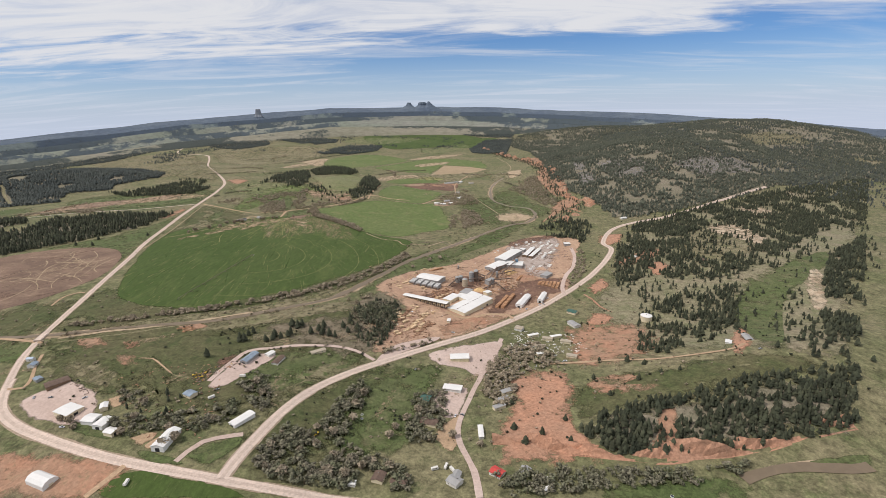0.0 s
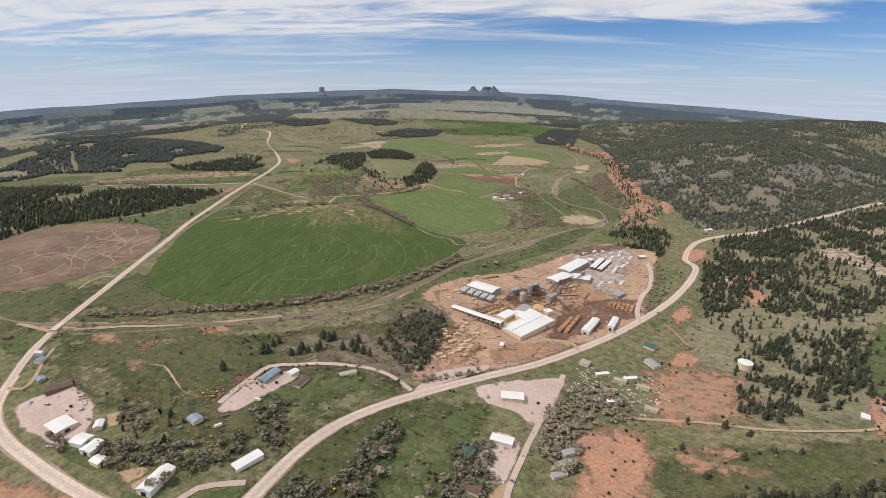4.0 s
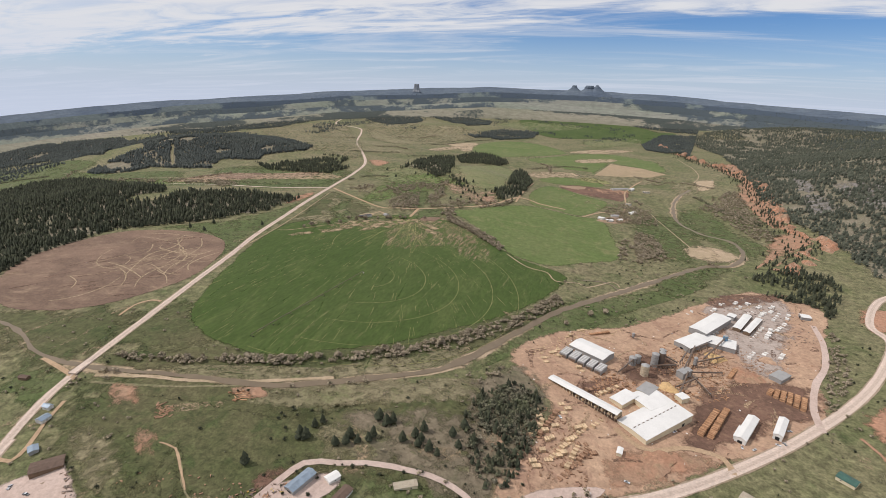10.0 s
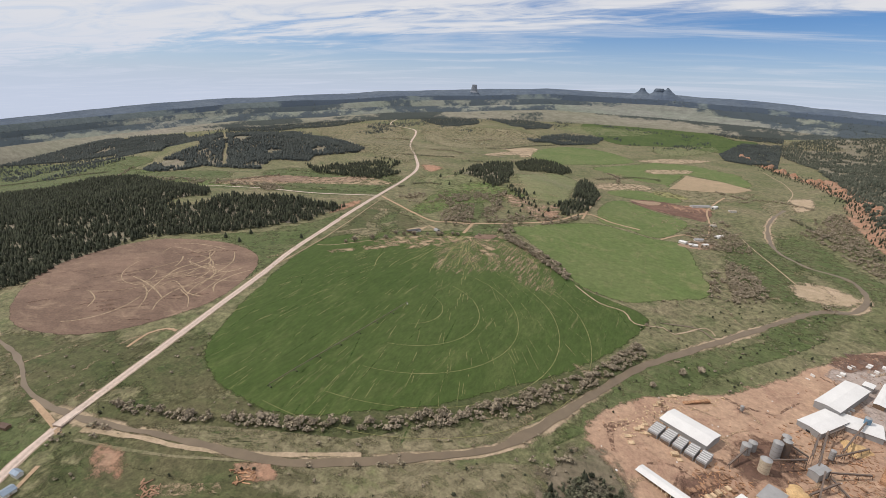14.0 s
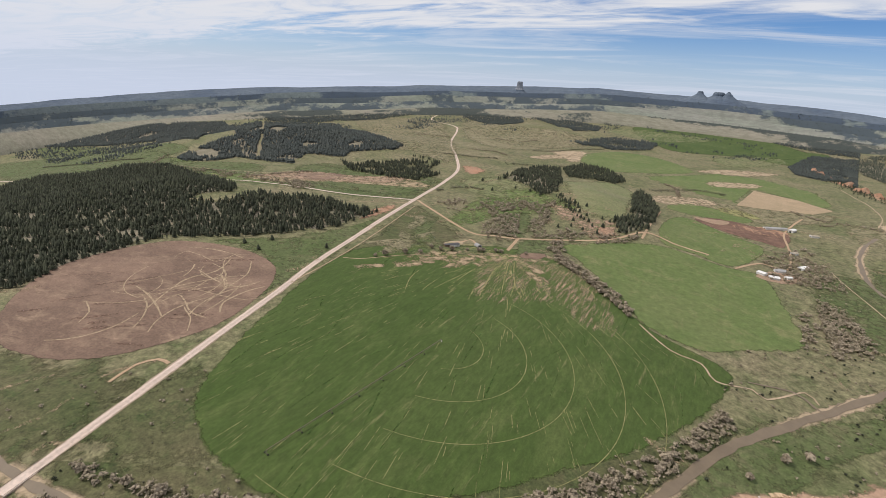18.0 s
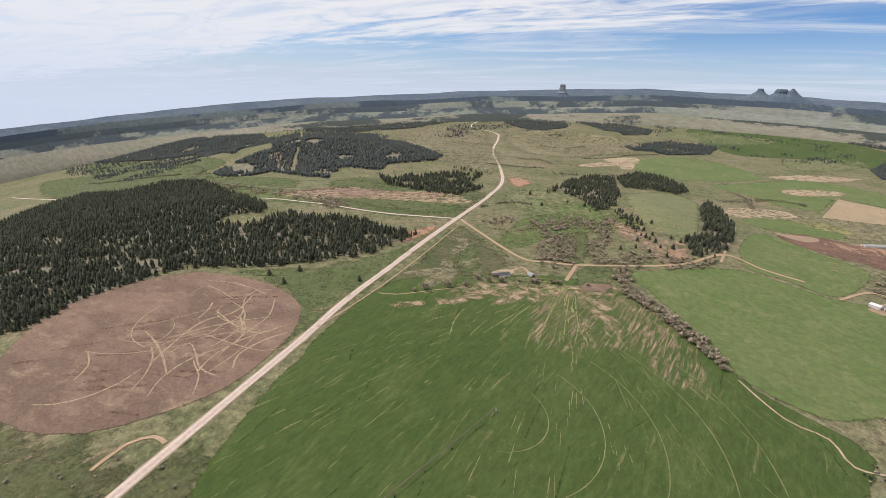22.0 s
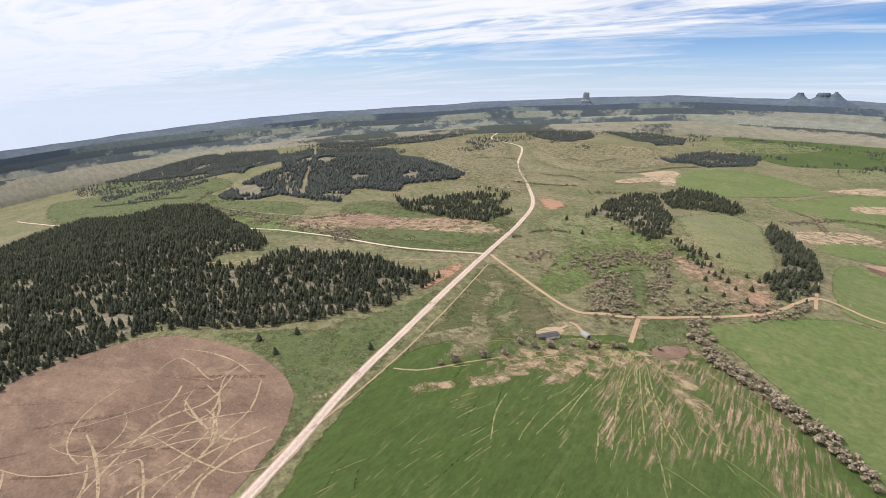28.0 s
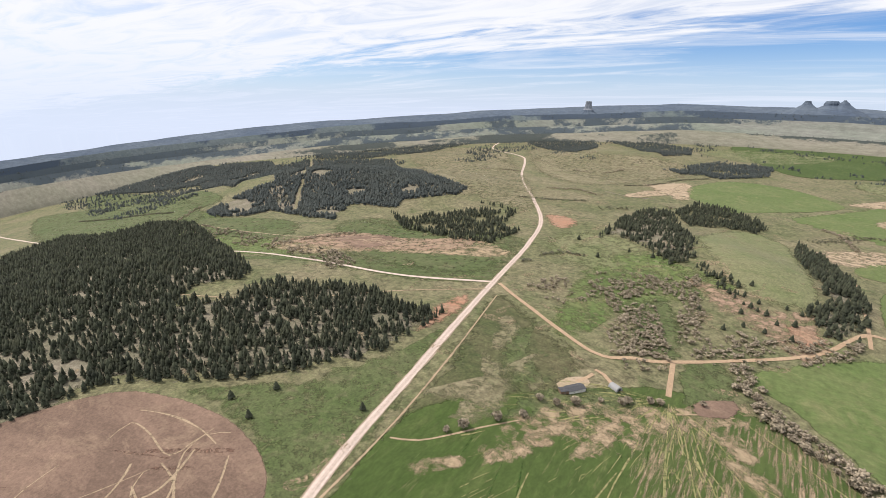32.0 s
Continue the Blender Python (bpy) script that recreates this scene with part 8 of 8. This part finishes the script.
REDROCK = material("red sandstone", (0.36, 0.17, 0.10), (0.27, 0.19, 0.13), 0.05, 0.3, 0.95, third=(0.50, 0.34, 0.25), grain=0.5)
cliff(CLIFF_LINE, 15, 42, -1, "broken red sandstone bluffs below the pine ridge")
cliff(CLIFF_TOWN, 13, 17, -1, "red sandstone cliff above the creek bottom", 0.3, REDSLOPE)


# ---- near rim of woods, and the woods ----
for poly in (WOOD_WEST, WOOD_LEFT_HILL, WOOD_RIGHT_RIDGE, WOOD_LOWER_RIGHT, WOOD_MOUND_A, WOOD_MOUND_C, WOOD_RIDGE, WOOD_MILL_SLOPE):
    tagged(cover("ground_litter", poly, FLOOR), "grey-brown needle litter under the pines", "forest floor", kind="structure")


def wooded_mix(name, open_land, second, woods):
    """Far land seen low: meadow colours with haze mixed in, and woods where the ground says so."""
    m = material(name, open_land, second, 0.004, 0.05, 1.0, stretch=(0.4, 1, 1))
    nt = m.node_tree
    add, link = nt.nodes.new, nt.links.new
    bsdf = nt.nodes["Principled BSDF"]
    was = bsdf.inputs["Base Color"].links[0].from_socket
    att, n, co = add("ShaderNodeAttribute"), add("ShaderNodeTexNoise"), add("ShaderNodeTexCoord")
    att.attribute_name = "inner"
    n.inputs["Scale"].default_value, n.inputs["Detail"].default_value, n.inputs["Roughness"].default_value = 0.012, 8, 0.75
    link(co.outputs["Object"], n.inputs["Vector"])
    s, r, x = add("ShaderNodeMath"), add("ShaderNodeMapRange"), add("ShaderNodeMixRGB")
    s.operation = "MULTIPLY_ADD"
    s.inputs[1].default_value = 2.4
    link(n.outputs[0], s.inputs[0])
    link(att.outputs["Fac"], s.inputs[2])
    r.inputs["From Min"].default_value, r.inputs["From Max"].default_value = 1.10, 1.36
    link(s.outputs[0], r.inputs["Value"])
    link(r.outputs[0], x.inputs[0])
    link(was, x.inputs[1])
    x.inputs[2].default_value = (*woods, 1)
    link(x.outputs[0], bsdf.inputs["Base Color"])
    return m


def far_ridge(r0, run, drop, seed, mat, share, trees):
    """One low swell of far country; share: how wooded it is, by bearing."""
    deg = np.arange(-94, 95, 0.2)
    az = np.radians(deg)
    r1 = r0 + run
    tip = 330 + r1 * np.tan(np.radians(np.interp(deg, *zip(*RIM)) - drop))
    tip = tip + rough(az * r1, az * 0, 600, seed, 5) * 5
    rows = 10
    n = len(az)
    P, W = [], []
    for k in range(rows):
        u = k / (rows - 1)
        r = r0 + run * u
        x, y = -150 - r * np.sin(az), 200 + r * np.cos(az)
        g = np.minimum(ground_z(x, y) - 12, tip - 6)
        P.append(np.column_stack([x, y, g + (tip - g) * u**0.7]))
        W.append(rough(az * r1 * 0.55, az * 0 + r * 1.6, 260, seed + 3, 4) * 0.9 + np.interp(deg, *zip(*share)) + 0.25 * (u - 0.5))
    P, W = np.concatenate(P), np.concatenate(W)
    faces = [(k * n + i, k * n + i + 1, (k + 1) * n + i + 1, (k + 1) * n + i) for k in range(rows - 1) for i in range(n - 1)]
    ob = tagged(sheet("backdrop", P, faces, mat, smooth=True), "low far country of meadows and dark pine woods", "hills", kind="structure")
    set_inner(ob, W)
    at = np.where((W > 0.1) & (np.arange(len(W)) >= 2 * n) & (np.abs(np.tile(deg, rows)) < 85))[0]
    rng = np.random.default_rng(seed)
    at = rng.choice(at, min(trees, len(at)), replace=False)
    jig = rng.normal(0, 6, (len(at), 2))
    grove("pine_wood", P[at, :2] + jig, FAR_PINES, 6, 11, (BARK, PINE_FAR_HAZE), seed, "dark far pine woods on low swells", "pine wood", 1.5, z=P[at, 2] - 2.5)


# greyer, lighter needles carry the haze over the ridge in their colour
PINE_RIDGE_HAZE = material("haze-pale ridge pines", (0.052, 0.060, 0.044), (0.085, 0.090, 0.066), 0.02, 0.2, 0.9, island=0.4)
# painted haze: meadows and woods get paler, then bluer, swell by swell
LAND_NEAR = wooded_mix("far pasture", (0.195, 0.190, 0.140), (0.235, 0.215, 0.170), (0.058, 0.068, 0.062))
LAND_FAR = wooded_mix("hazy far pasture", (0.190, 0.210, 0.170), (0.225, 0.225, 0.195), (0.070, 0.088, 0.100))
LAND_HAZE_BLUE = wooded_mix("haze-blue far woods", (0.155, 0.185, 0.180), (0.150, 0.175, 0.180), (0.072, 0.094, 0.124))
BY_EYE = ((-95, 0.6), (-13, 0.6), (-8, 0.15), (-4, -0.5), (16, -0.55), (22, -0.2), (27, 0.3), (40, 0.25), (48, -0.05), (60, -0.3), (95, -0.25))
BLUE_BY = ((-95, 0.4), (-30, 0.4), (-10, 0.5), (12, 0.5), (22, 0.25), (45, 0.0), (95, 0.1))
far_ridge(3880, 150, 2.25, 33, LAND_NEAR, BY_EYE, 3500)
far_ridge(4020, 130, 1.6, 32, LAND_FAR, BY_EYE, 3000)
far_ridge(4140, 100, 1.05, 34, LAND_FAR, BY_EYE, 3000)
far_ridge(4230, 90, 0.55, 35, LAND_HAZE_BLUE, BLUE_BY, 2500)


def clear(p, reach=8.0):
    """Drops the places that lie in fields and yards or on roads and water."""
    keep = np.ones(len(p), bool)
    for f in (PIVOT_FIELD, BROWN, FIELD_2, MILL_YARD, FAR_FIELD):
        keep &= ~inside(p[:, 0], p[:, 1], f)
    for way in (HIGHWAY, TOWN_ROAD, MILL_ROAD, RIVER, DIRT_1):
        c = curve_points(way, 10)
        for i in range(0, len(p), 4000):
            q = p[i:i + 4000]
            keep[i:i + 4000] &= np.min(np.hypot(q[:, None, 0] - c[None, :, 0], q[:, None, 1] - c[None, :, 1]), 1) > reach
    return p[keep]


def wood(poly, spacing, seed, gaps=0.15, size=120, low=9, high=16, shapes=None, keep_off=None, mat=None, wide=1.0):
    p = scatter(poly, spacing, seed, gaps, size)
    d = np.hypot(p[:, 0] + 150, p[:, 1] - 400)
    p = p[np.random.default_rng(seed).uniform(0, 1, len(p)) < np.clip((2600 / d) ** 2.0, 0.2, 1)]
    p = clear(p)
    for k, f in enumerate(CLEARINGS):
        p = p[~inside(p[:, 0], p[:, 1], f) | (np.random.default_rng(seed + k).uniform(0, 1, len(p)) < 0.22)]
    if keep_off is not None:
        c = curve_points(keep_off, 8)
        d = np.min(np.hypot(p[:, None, 0] - c[None, :, 0], p[:, None, 1] - c[None, :, 1]), 1)
        p = p[d > 9]
    if len(p):
        grove("pine_wood", p, shapes or PINES, low, high, (BARK, mat or (PINE if shapes is None else PINE_FAR_HAZE)), seed, "dark green ponderosa pine wood on a slope", "pine wood", wide if shapes is None else 1.35)


wood(WOOD_WEST, 6.0, 1, 0.11, 26, 7, 18, wide=0.9)
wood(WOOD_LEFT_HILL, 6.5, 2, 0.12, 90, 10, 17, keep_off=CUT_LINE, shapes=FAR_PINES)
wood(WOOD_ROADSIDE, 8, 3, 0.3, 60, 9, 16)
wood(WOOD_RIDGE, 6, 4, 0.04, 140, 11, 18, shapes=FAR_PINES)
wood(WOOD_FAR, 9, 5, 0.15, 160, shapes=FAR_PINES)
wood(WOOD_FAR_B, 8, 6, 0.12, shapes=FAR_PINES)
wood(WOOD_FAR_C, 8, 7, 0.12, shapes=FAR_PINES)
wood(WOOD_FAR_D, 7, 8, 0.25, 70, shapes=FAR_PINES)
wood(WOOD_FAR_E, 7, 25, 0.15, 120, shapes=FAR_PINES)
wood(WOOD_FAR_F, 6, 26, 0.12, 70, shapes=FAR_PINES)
wood(WOOD_MOUND_A, 7.2, 10, 0.36, 24, 8, 17)
wood(WOOD_MOUND_B, 7, 11, 0.2, 30, 9, 17)
wood(WOOD_MOUND_C, 7, 12, 0.12, 30, 10, 18)
wood(WOOD_SCARP_LINE, 9, 27, 0.3, 20, 8, 14)
wood(WOOD_RIGHT_RIDGE, 9, 13, 0.22, 60, 9, 16, shapes=FAR_PINES, mat=PINE_RIDGE_HAZE)
wood(WOOD_HILLSIDE, 7.5, 14, 0.33, 50, 9, 15)
wood(WOOD_TANK, 7, 23, 0.4, 34, 8, 14)
wood(WOOD_EAST, 6, 24, 0.25, 50, 8, 15)
wood(WOOD_EAST_LOW, 11, 28, 0.4, 30, 8, 14)
wood(WOOD_LOWER_RIGHT, 5, 16, 0.12, 20, 7, 14, wide=1.1)
wood([(290, 640), (330, 900), (480, 1240), (1100, 1600), (1500, 1700), (900, 900), (540, 520), (430, 470), (400, 560)], 17, 29, 0.35, 60, 7, 14)
grove("scrub", clear(scatter(SCRUB_SLOPE, 3.6, 18, 0.12, 22)), BUSHES, 2.5, 7, (BARK, TWIG_DARK), 18, "grey-green scrub on the bank beside the mill", "scrub", 1.2)
grove("scrub", clear(scatter(WOOD_MILL_SLOPE, 9, 17, 0.12, 25)), BUSHES, 3, 6, (BARK, PINE), 17, "dense dark juniper scrub beside the mill yard", "scrub", 1.1)
grove("scrub", clear(scatter(MILL_BANK, 5.2, 61, 0.2, 18)), BUSHES, 2.5, 6, (BARK, TWIG_DARK), 61, "grey-brown scrub trees on the bank beside the mill", "scrub", 1.1)
wood(MILL_BANK, 9, 62, 0.25, 20, 7, 13)
wood(WOOD_BY_ROAD, 9, 18, 0.25, 60)
wood(PINES_TOWN_HILL, 13, 19, 0.5, 30, 5, 10)
wood([(-4300, 1800), (-2300, 1450), (-2000, 2500), (-1400, 3000), (-1900, 4000), (-3600, 3300)], 18, 20, 0.62, 260, shapes=FAR_PINES)
wood([(-1400, 3000), (-700, 3000), (100, 3300), (200, 4300), (-1500, 4200)], 17, 21, 0.8, 200, shapes=FAR_PINES)
wood([(1300, 1500), (2600, 1200), (3600, 2400), (2600, 3900), (1300, 4200), (900, 3400)], 20, 22, 0.3, 300, shapes=FAR_PINES)


def thicket(poly, spacing, seed, gaps=0.2, size=25, low=2.5, high=6.5, shapes=None, mat=TWIG):
    p = clear(scatter(poly, spacing, seed, gaps, size), 6)
    if len(p):
        grove("thicket", p, shapes or SMALL_BUSHES, low, high, (BARK, mat), seed, "grey-brown budding willows and brush", "thicket", 1.25)


for k, (poly, spacing, gaps) in enumerate(((BUSH_RIVER, 4.6, 0.25), (BUSH_HEDGE, 5, 0.3), (BUSH_THICKET, 7, 0.3), (BUSH_THICKET_B, 7, 0.3), (BUSH_PASTURE, 7, 0.5), (BUSH_CREEK, 9, 0.4),
                                           (BUSH_TOWN_A, 3.8, 0.15), (BUSH_TOWN_B, 4.5, 0.25), (BUSH_TOWN_C, 5.2, 0.3), (BUSH_TOWN_D, 4.5, 0.2), (BUSH_TOWN_E, 4.5, 0.25), (BUSH_TOWN_F, 5, 0.2), (BUSH_TOWN_G, 4.5, 0.3),
                                           (BUSH_FARM, 8, 0.4), (BUSH_FARM_B, 6, 0.2), (BUSH_RIVER_B, 7, 0.25), (BUSH_RIVER_C, 6, 0.2), (BUSH_HOUSE, 9, 0.6), (BUSH_ROADS, 6, 0.4), (BUSH_YARD, 5, 0.25), (BUSH_BENCH, 9, 0.5))):
    town = 6 <= k <= 12
    thicket(poly, spacing, 40 + k, gaps, 25, 3 if town or k == 1 else 2.5, 9 if town or k == 1 else 7.5, mat=TWIG_DARK if town and k != 8 else TWIG)
for k, (poly, spacing) in enumerate(((BUSH_POND, 5.5), (BUSH_MOUND_FOOT, 6), (BUSH_SCARP, 6), (BUSH_GULLY, 6), (BUSH_MEADOW, 6.5), (BUSH_BLUFF, 6.5), (BUSH_FARM_C, 8), (BUSH_FARM_D, 6), (BUSH_BAR, 7), (BUSH_SHEDS, 6), (BUSH_LANE, 4.5), (BUSH_BACK, 5), (BUSH_CREEKSIDE, 5))):
    thicket(poly, spacing, 80 + k, 0.25, 25, 2.5, 7.5, mat=TWIG if k < 9 else TWIG_DARK)


def brush_line(pts, seed, width, mat):
    r = np.random.default_rng(seed)
    c = curve_points(pts, 3.5)
    keep = rough(c[:, 0], c[:, 1], 60, seed, 2) > -0.55
    p = np.concatenate([c[keep] + r.normal(0, width, (keep.sum(), 2)) for q in range(2)])
    grove("brush_row", p, SMALL_BUSHES, 2.5, 6, (BARK, mat), seed, "row of grey-brown brush along a draw", "brush", 1.3)


thicket(BUSH_MILL_LANE, 5, 95, 0.25, 25, 2.5, 6)
for k, pts in enumerate(BRUSH_FAR + BRUSH_NEAR):
    brush_line(pts, 100 + k, 5 if k % 3 else 9, TWIG_DARK if k % 2 else TWIG)
thicket([(-1100, 430), (450, 330), (450, 1900), (-1100, 2400)], 15, 70, 0.40, 60, 0.6, 2.4, TUFTS, TWIG_DARK)
thicket([(-1000, 420), (300, 340), (420, 900), (100, 1500), (-300, 1400), (-700, 560)], 26, 71, 0.35, 80, 2, 4.5)


grove("juniper_scrub", clear(scatter([(-1000, 420), (450, 330), (700, 900), (480, 1300), (-100, 1250), (-160, 760), (-620, 560)], 24, 90, 0.4, 70), 10), BUSHES, 1.5, 4, (BARK, PINE), 90, "dark juniper shrubs dotting the pasture", "scrub", 1.2)
c_line = curve_points(CLIFF_LINE, 7)
grove("pine_wood", np.concatenate([c_line + np.random.default_rng(91 + k).normal(0, 22, c_line.shape) for k in range(3)]), PINES, 6, 12, (BARK, PINE), 91, "scattered pines among the red bluffs", "pine wood")


def tree_thing(name, shape, mats, label, category, group):
    sv, sf, trunk = shape
    e = tagged(new(name), label, category, group)
    for nm, sel, m in (("trunk", sf[:trunk], mats[0]), ("crown", sf[trunk:], mats[1])):
        used = np.unique(sel)
        at = {int(u): i for i, u in enumerate(used)}
        part(nm, sv[used], [[at[int(q)] for q in f] for f in sel], m, e)
    return e


def plant(shapes, name, mats, label, category, group, places, low, high, wide, seed):
    rng = np.random.default_rng(seed)
    first = [tree_thing(name, s, mats, label, category, group) for s in shapes]
    used = set()
    for i, (x, y) in enumerate(places):
        k = i % len(first)
        h = rng.uniform(low, high)
        src = first[k]
        ob = src if k not in used else copy_thing(src, Matrix())
        used.add(k)
        w = h * wide * rng.uniform(0.85, 1.15)
        ob.matrix_basis = pose(x, y, float(ground_z(x, y)[0]) - 0.1, 0, 0, rng.uniform(0, 360)) @ Matrix.Diagonal((w, w, h, 1))


FULL_PINES = [pine_shape(50 + k, 7, 9) for k in range(5)]
FULL_TREES = [bush_shape(60 + k, 130) for k in range(5)]
plant(FULL_PINES, "pine_tree", (BARK, PINE), "broad dark green pine on the river bench", "pine tree", "bench pines", LONE_PINES_A, 10, 15, 1.35, 5)
plant(FULL_PINES, "pine_tree", (BARK, PINE), "dark green ponderosa pine standing in grass", "pine tree", "lone pines", LONE_PINES_B + LONE_PINES_C + LONE_PINES_D, 7, 12, 1.45, 3)
plant(FULL_TREES, "cottonwood_tree", (BARK, TWIG), "grey-brown cottonwood just coming into leaf", "tree", "cottonwoods", TREES_RANCH + TREES_HEDGE + TREES_RIVER + TREES_TOWN_A + TREES_TOWN_B, 6, 11, 1.15, 4)


# ---- mill yard wear and litter ----
for (ax, ay), (bx, by) in WHITE_ROWS:
    far = math.hypot(bx - ax, by - ay)
    n = max(2, int(far / 9.0))
    for k in range(n):
        u = (k + 0.5) / n
        lumber_stack(ax + (bx - ax) * u, ay + (by - ay) * u, math.degrees(math.atan2(by - ay, bx - ax)) + float(rng.normal(0, 4)), int(rng.integers(1, 3)), int(rng.integers(1, 4)), WRAP, "white-wrapped stack of finished lumber", 5.0, "wrapped stacks in rows")
LUMBER_ROWS = [[(-78, 693), (-95, 636)], [(-47, 679), (-79, 615)], [(-53, 649), (-63, 608)], [(-41, 648), (-69, 592)], [(-92, 669), (-102, 638)], [(-30, 702), (-42, 679)], [(-12, 788), (-51, 744)], [(-12, 773), (-44, 734)]]
for k, ((ax, ay), (bx, by)) in enumerate(LUMBER_ROWS):
    n = max(3, int(math.hypot(bx - ax, by - ay) / 6.5))
    for i in range(n):
        u = (i + 0.5) / n
        lumber_stack(ax + (bx - ax) * u, ay + (by - ay) * u, math.degrees(math.atan2(by - ay, bx - ax)) + float(rng.normal(0, 5)), int(rng.integers(2, 4)), int(rng.integers(1, 4)), LUMBER if k % 3 else OLD_LUMBER, "stack of sawn lumber in a long row", 5.0, "lumber rows beside the sorter")
lines, dark = [], []
for k in range(150):
    p0 = np.array([rng.uniform(-140, 310), rng.uniform(590, 1160)])
    a = radians(rng.normal(55, 35))
    d = np.array([math.cos(a), math.sin(a)]) * rng.uniform(15, 60)
    pts = [p0, p0 + d * 0.5 + rng.normal(0, 4, 2), p0 + d]
    if inside(np.array([q[0] for q in pts]), np.array([q[1] for q in pts]), MILL_YARD).all():
        (lines if k % 2 else dark).append((pts, rng.uniform(2, 7)))
streaks("yard_tracks", lines, DIRT, "pale vehicle tracks across the mill yard", "tracks", 0.55, 0.5)
streaks("yard_dirt", dark, BARKDUST, "dark bark-stained ground in the mill yard", "dirt", 0.56, 0.42)


def litter(name, poly, count, mat, long, label, seed):
    """Loose boards and scraps lying about, joined."""
    r = np.random.default_rng(seed)
    p = scatter(poly, 3.0, seed)
    p = p[r.permutation(len(p))[:count]]
    V, Fc = [], []
    z = ground_z(p[:, 0], p[:, 1]) + 0.45
    for (x, y), zz in zip(p, z):
        a, l, w, h = r.uniform(0, 3.14), r.uniform(0.4, 1) * long, r.uniform(0.3, 1.2), r.uniform(0.2, 0.9)
        c, s = math.cos(a), math.sin(a)
        o = len(V)
        V += [(x + bx * c - by * s, y + bx * s + by * c, zz + bz) for bx, by, bz in block(-l / 2, l / 2, -w / 2, w / 2, 0, h)]
        Fc += [tuple(o + i for i in f) for f in BOX]
    return tagged(sheet(name, V, Fc, mat), label, "litter", kind="stuff")


litter("scrap_timber", [(-40, 745), (-5, 760), (10, 790), (-25, 800), (-45, 775)], 150, LOGS, 5, "heaps of loose offcut timber", 1)
litter("scrap_timber", [(40, 770), (120, 800), (130, 900), (60, 930), (40, 860)], 260, LOGS, 5, "loose logs and scrap among the conveyors", 2)
litter("scrap_timber", [(-110, 590), (-40, 590), (-50, 690), (-95, 690)], 200, OLD_LUMBER, 4, "loose dark timbers lying in the yard", 3)
litter("scrap_timber", [(-110, 780), (-20, 890), (0, 930), (-60, 900), (-125, 800)], 160, LUMBER, 4, "loose pale boards at the yard edge", 4)
litter("scrap_metal", [(150, 1080), (250, 1130), (300, 1120), (280, 1010), (230, 960), (200, 1050)], 160, STEEL, 3, "scrap and gear at the end of the yard", 5)
litter("town_clutter", [(90, 640), (180, 620), (190, 560), (100, 540), (60, 480), (40, 410)], 220, WRAP, 3, "pale junk and old cars between the trees", 6)
litter("town_clutter", [(-420, 440), (-330, 340), (-260, 330), (-290, 480)], 120, OLD_LUMBER, 3, "scattered junk behind the sheds", 7)
litter("farm_clutter", [(-60, 1560), (40, 1600), (60, 1700), (-40, 1760), (-90, 1900)], 120, STEEL, 4, "scattered farm gear round the barns", 8)
litter("scrap_timber", [(10, 720), (60, 760), (70, 820), (20, 790)], 260, LOGS, 5, "tangled logs and offcuts by the log yard", 9)
litter("scrap_timber", [(100, 830), (160, 850), (190, 930), (130, 960), (90, 900)], 240, OLD_LUMBER, 4, "dark scrap beside the conveyors", 10)
litter("yard_clutter", MILL_YARD, 300, OLD_LUMBER, 2.5, "odd boards and gear all over the yard", 11)
litter("yard_clutter", MILL_YARD, 60, WRAP, 2.2, "pale scraps of wrap and boards in the yard", 12)
litter("farm_gear", MACHINE_ROW, 70, STEEL, 5, "row of old farm gear and trailers beside the loop road", 13)
litter("farm_gear", MACHINE_ROW, 10, YELLOW_PAINT, 4, "yellow machine parts in the grass", 14)
litter("farm_gear", MACHINE_ROW, 22, OLD_LUMBER, 5, "weathered timbers beside the sheds", 15)
litter("lot_gear", LOT_ROW, 26, STEEL, 4, "parked gear along the edge of the gravel lot", 16)
litter("log_heap", RIVER_HEAP, 40, OLD_LUMBER, 7, "heap of bleached logs near the river", 18)
litter("log_heap", BANK_HEAP, 40, LOGS, 7, "heap of red-brown logs on the river bank", 19)
litter("junk", BUSH_TOWN_C, 140, GREY_METAL, 4, "grey junk and old trailers among the bare trees", 20)
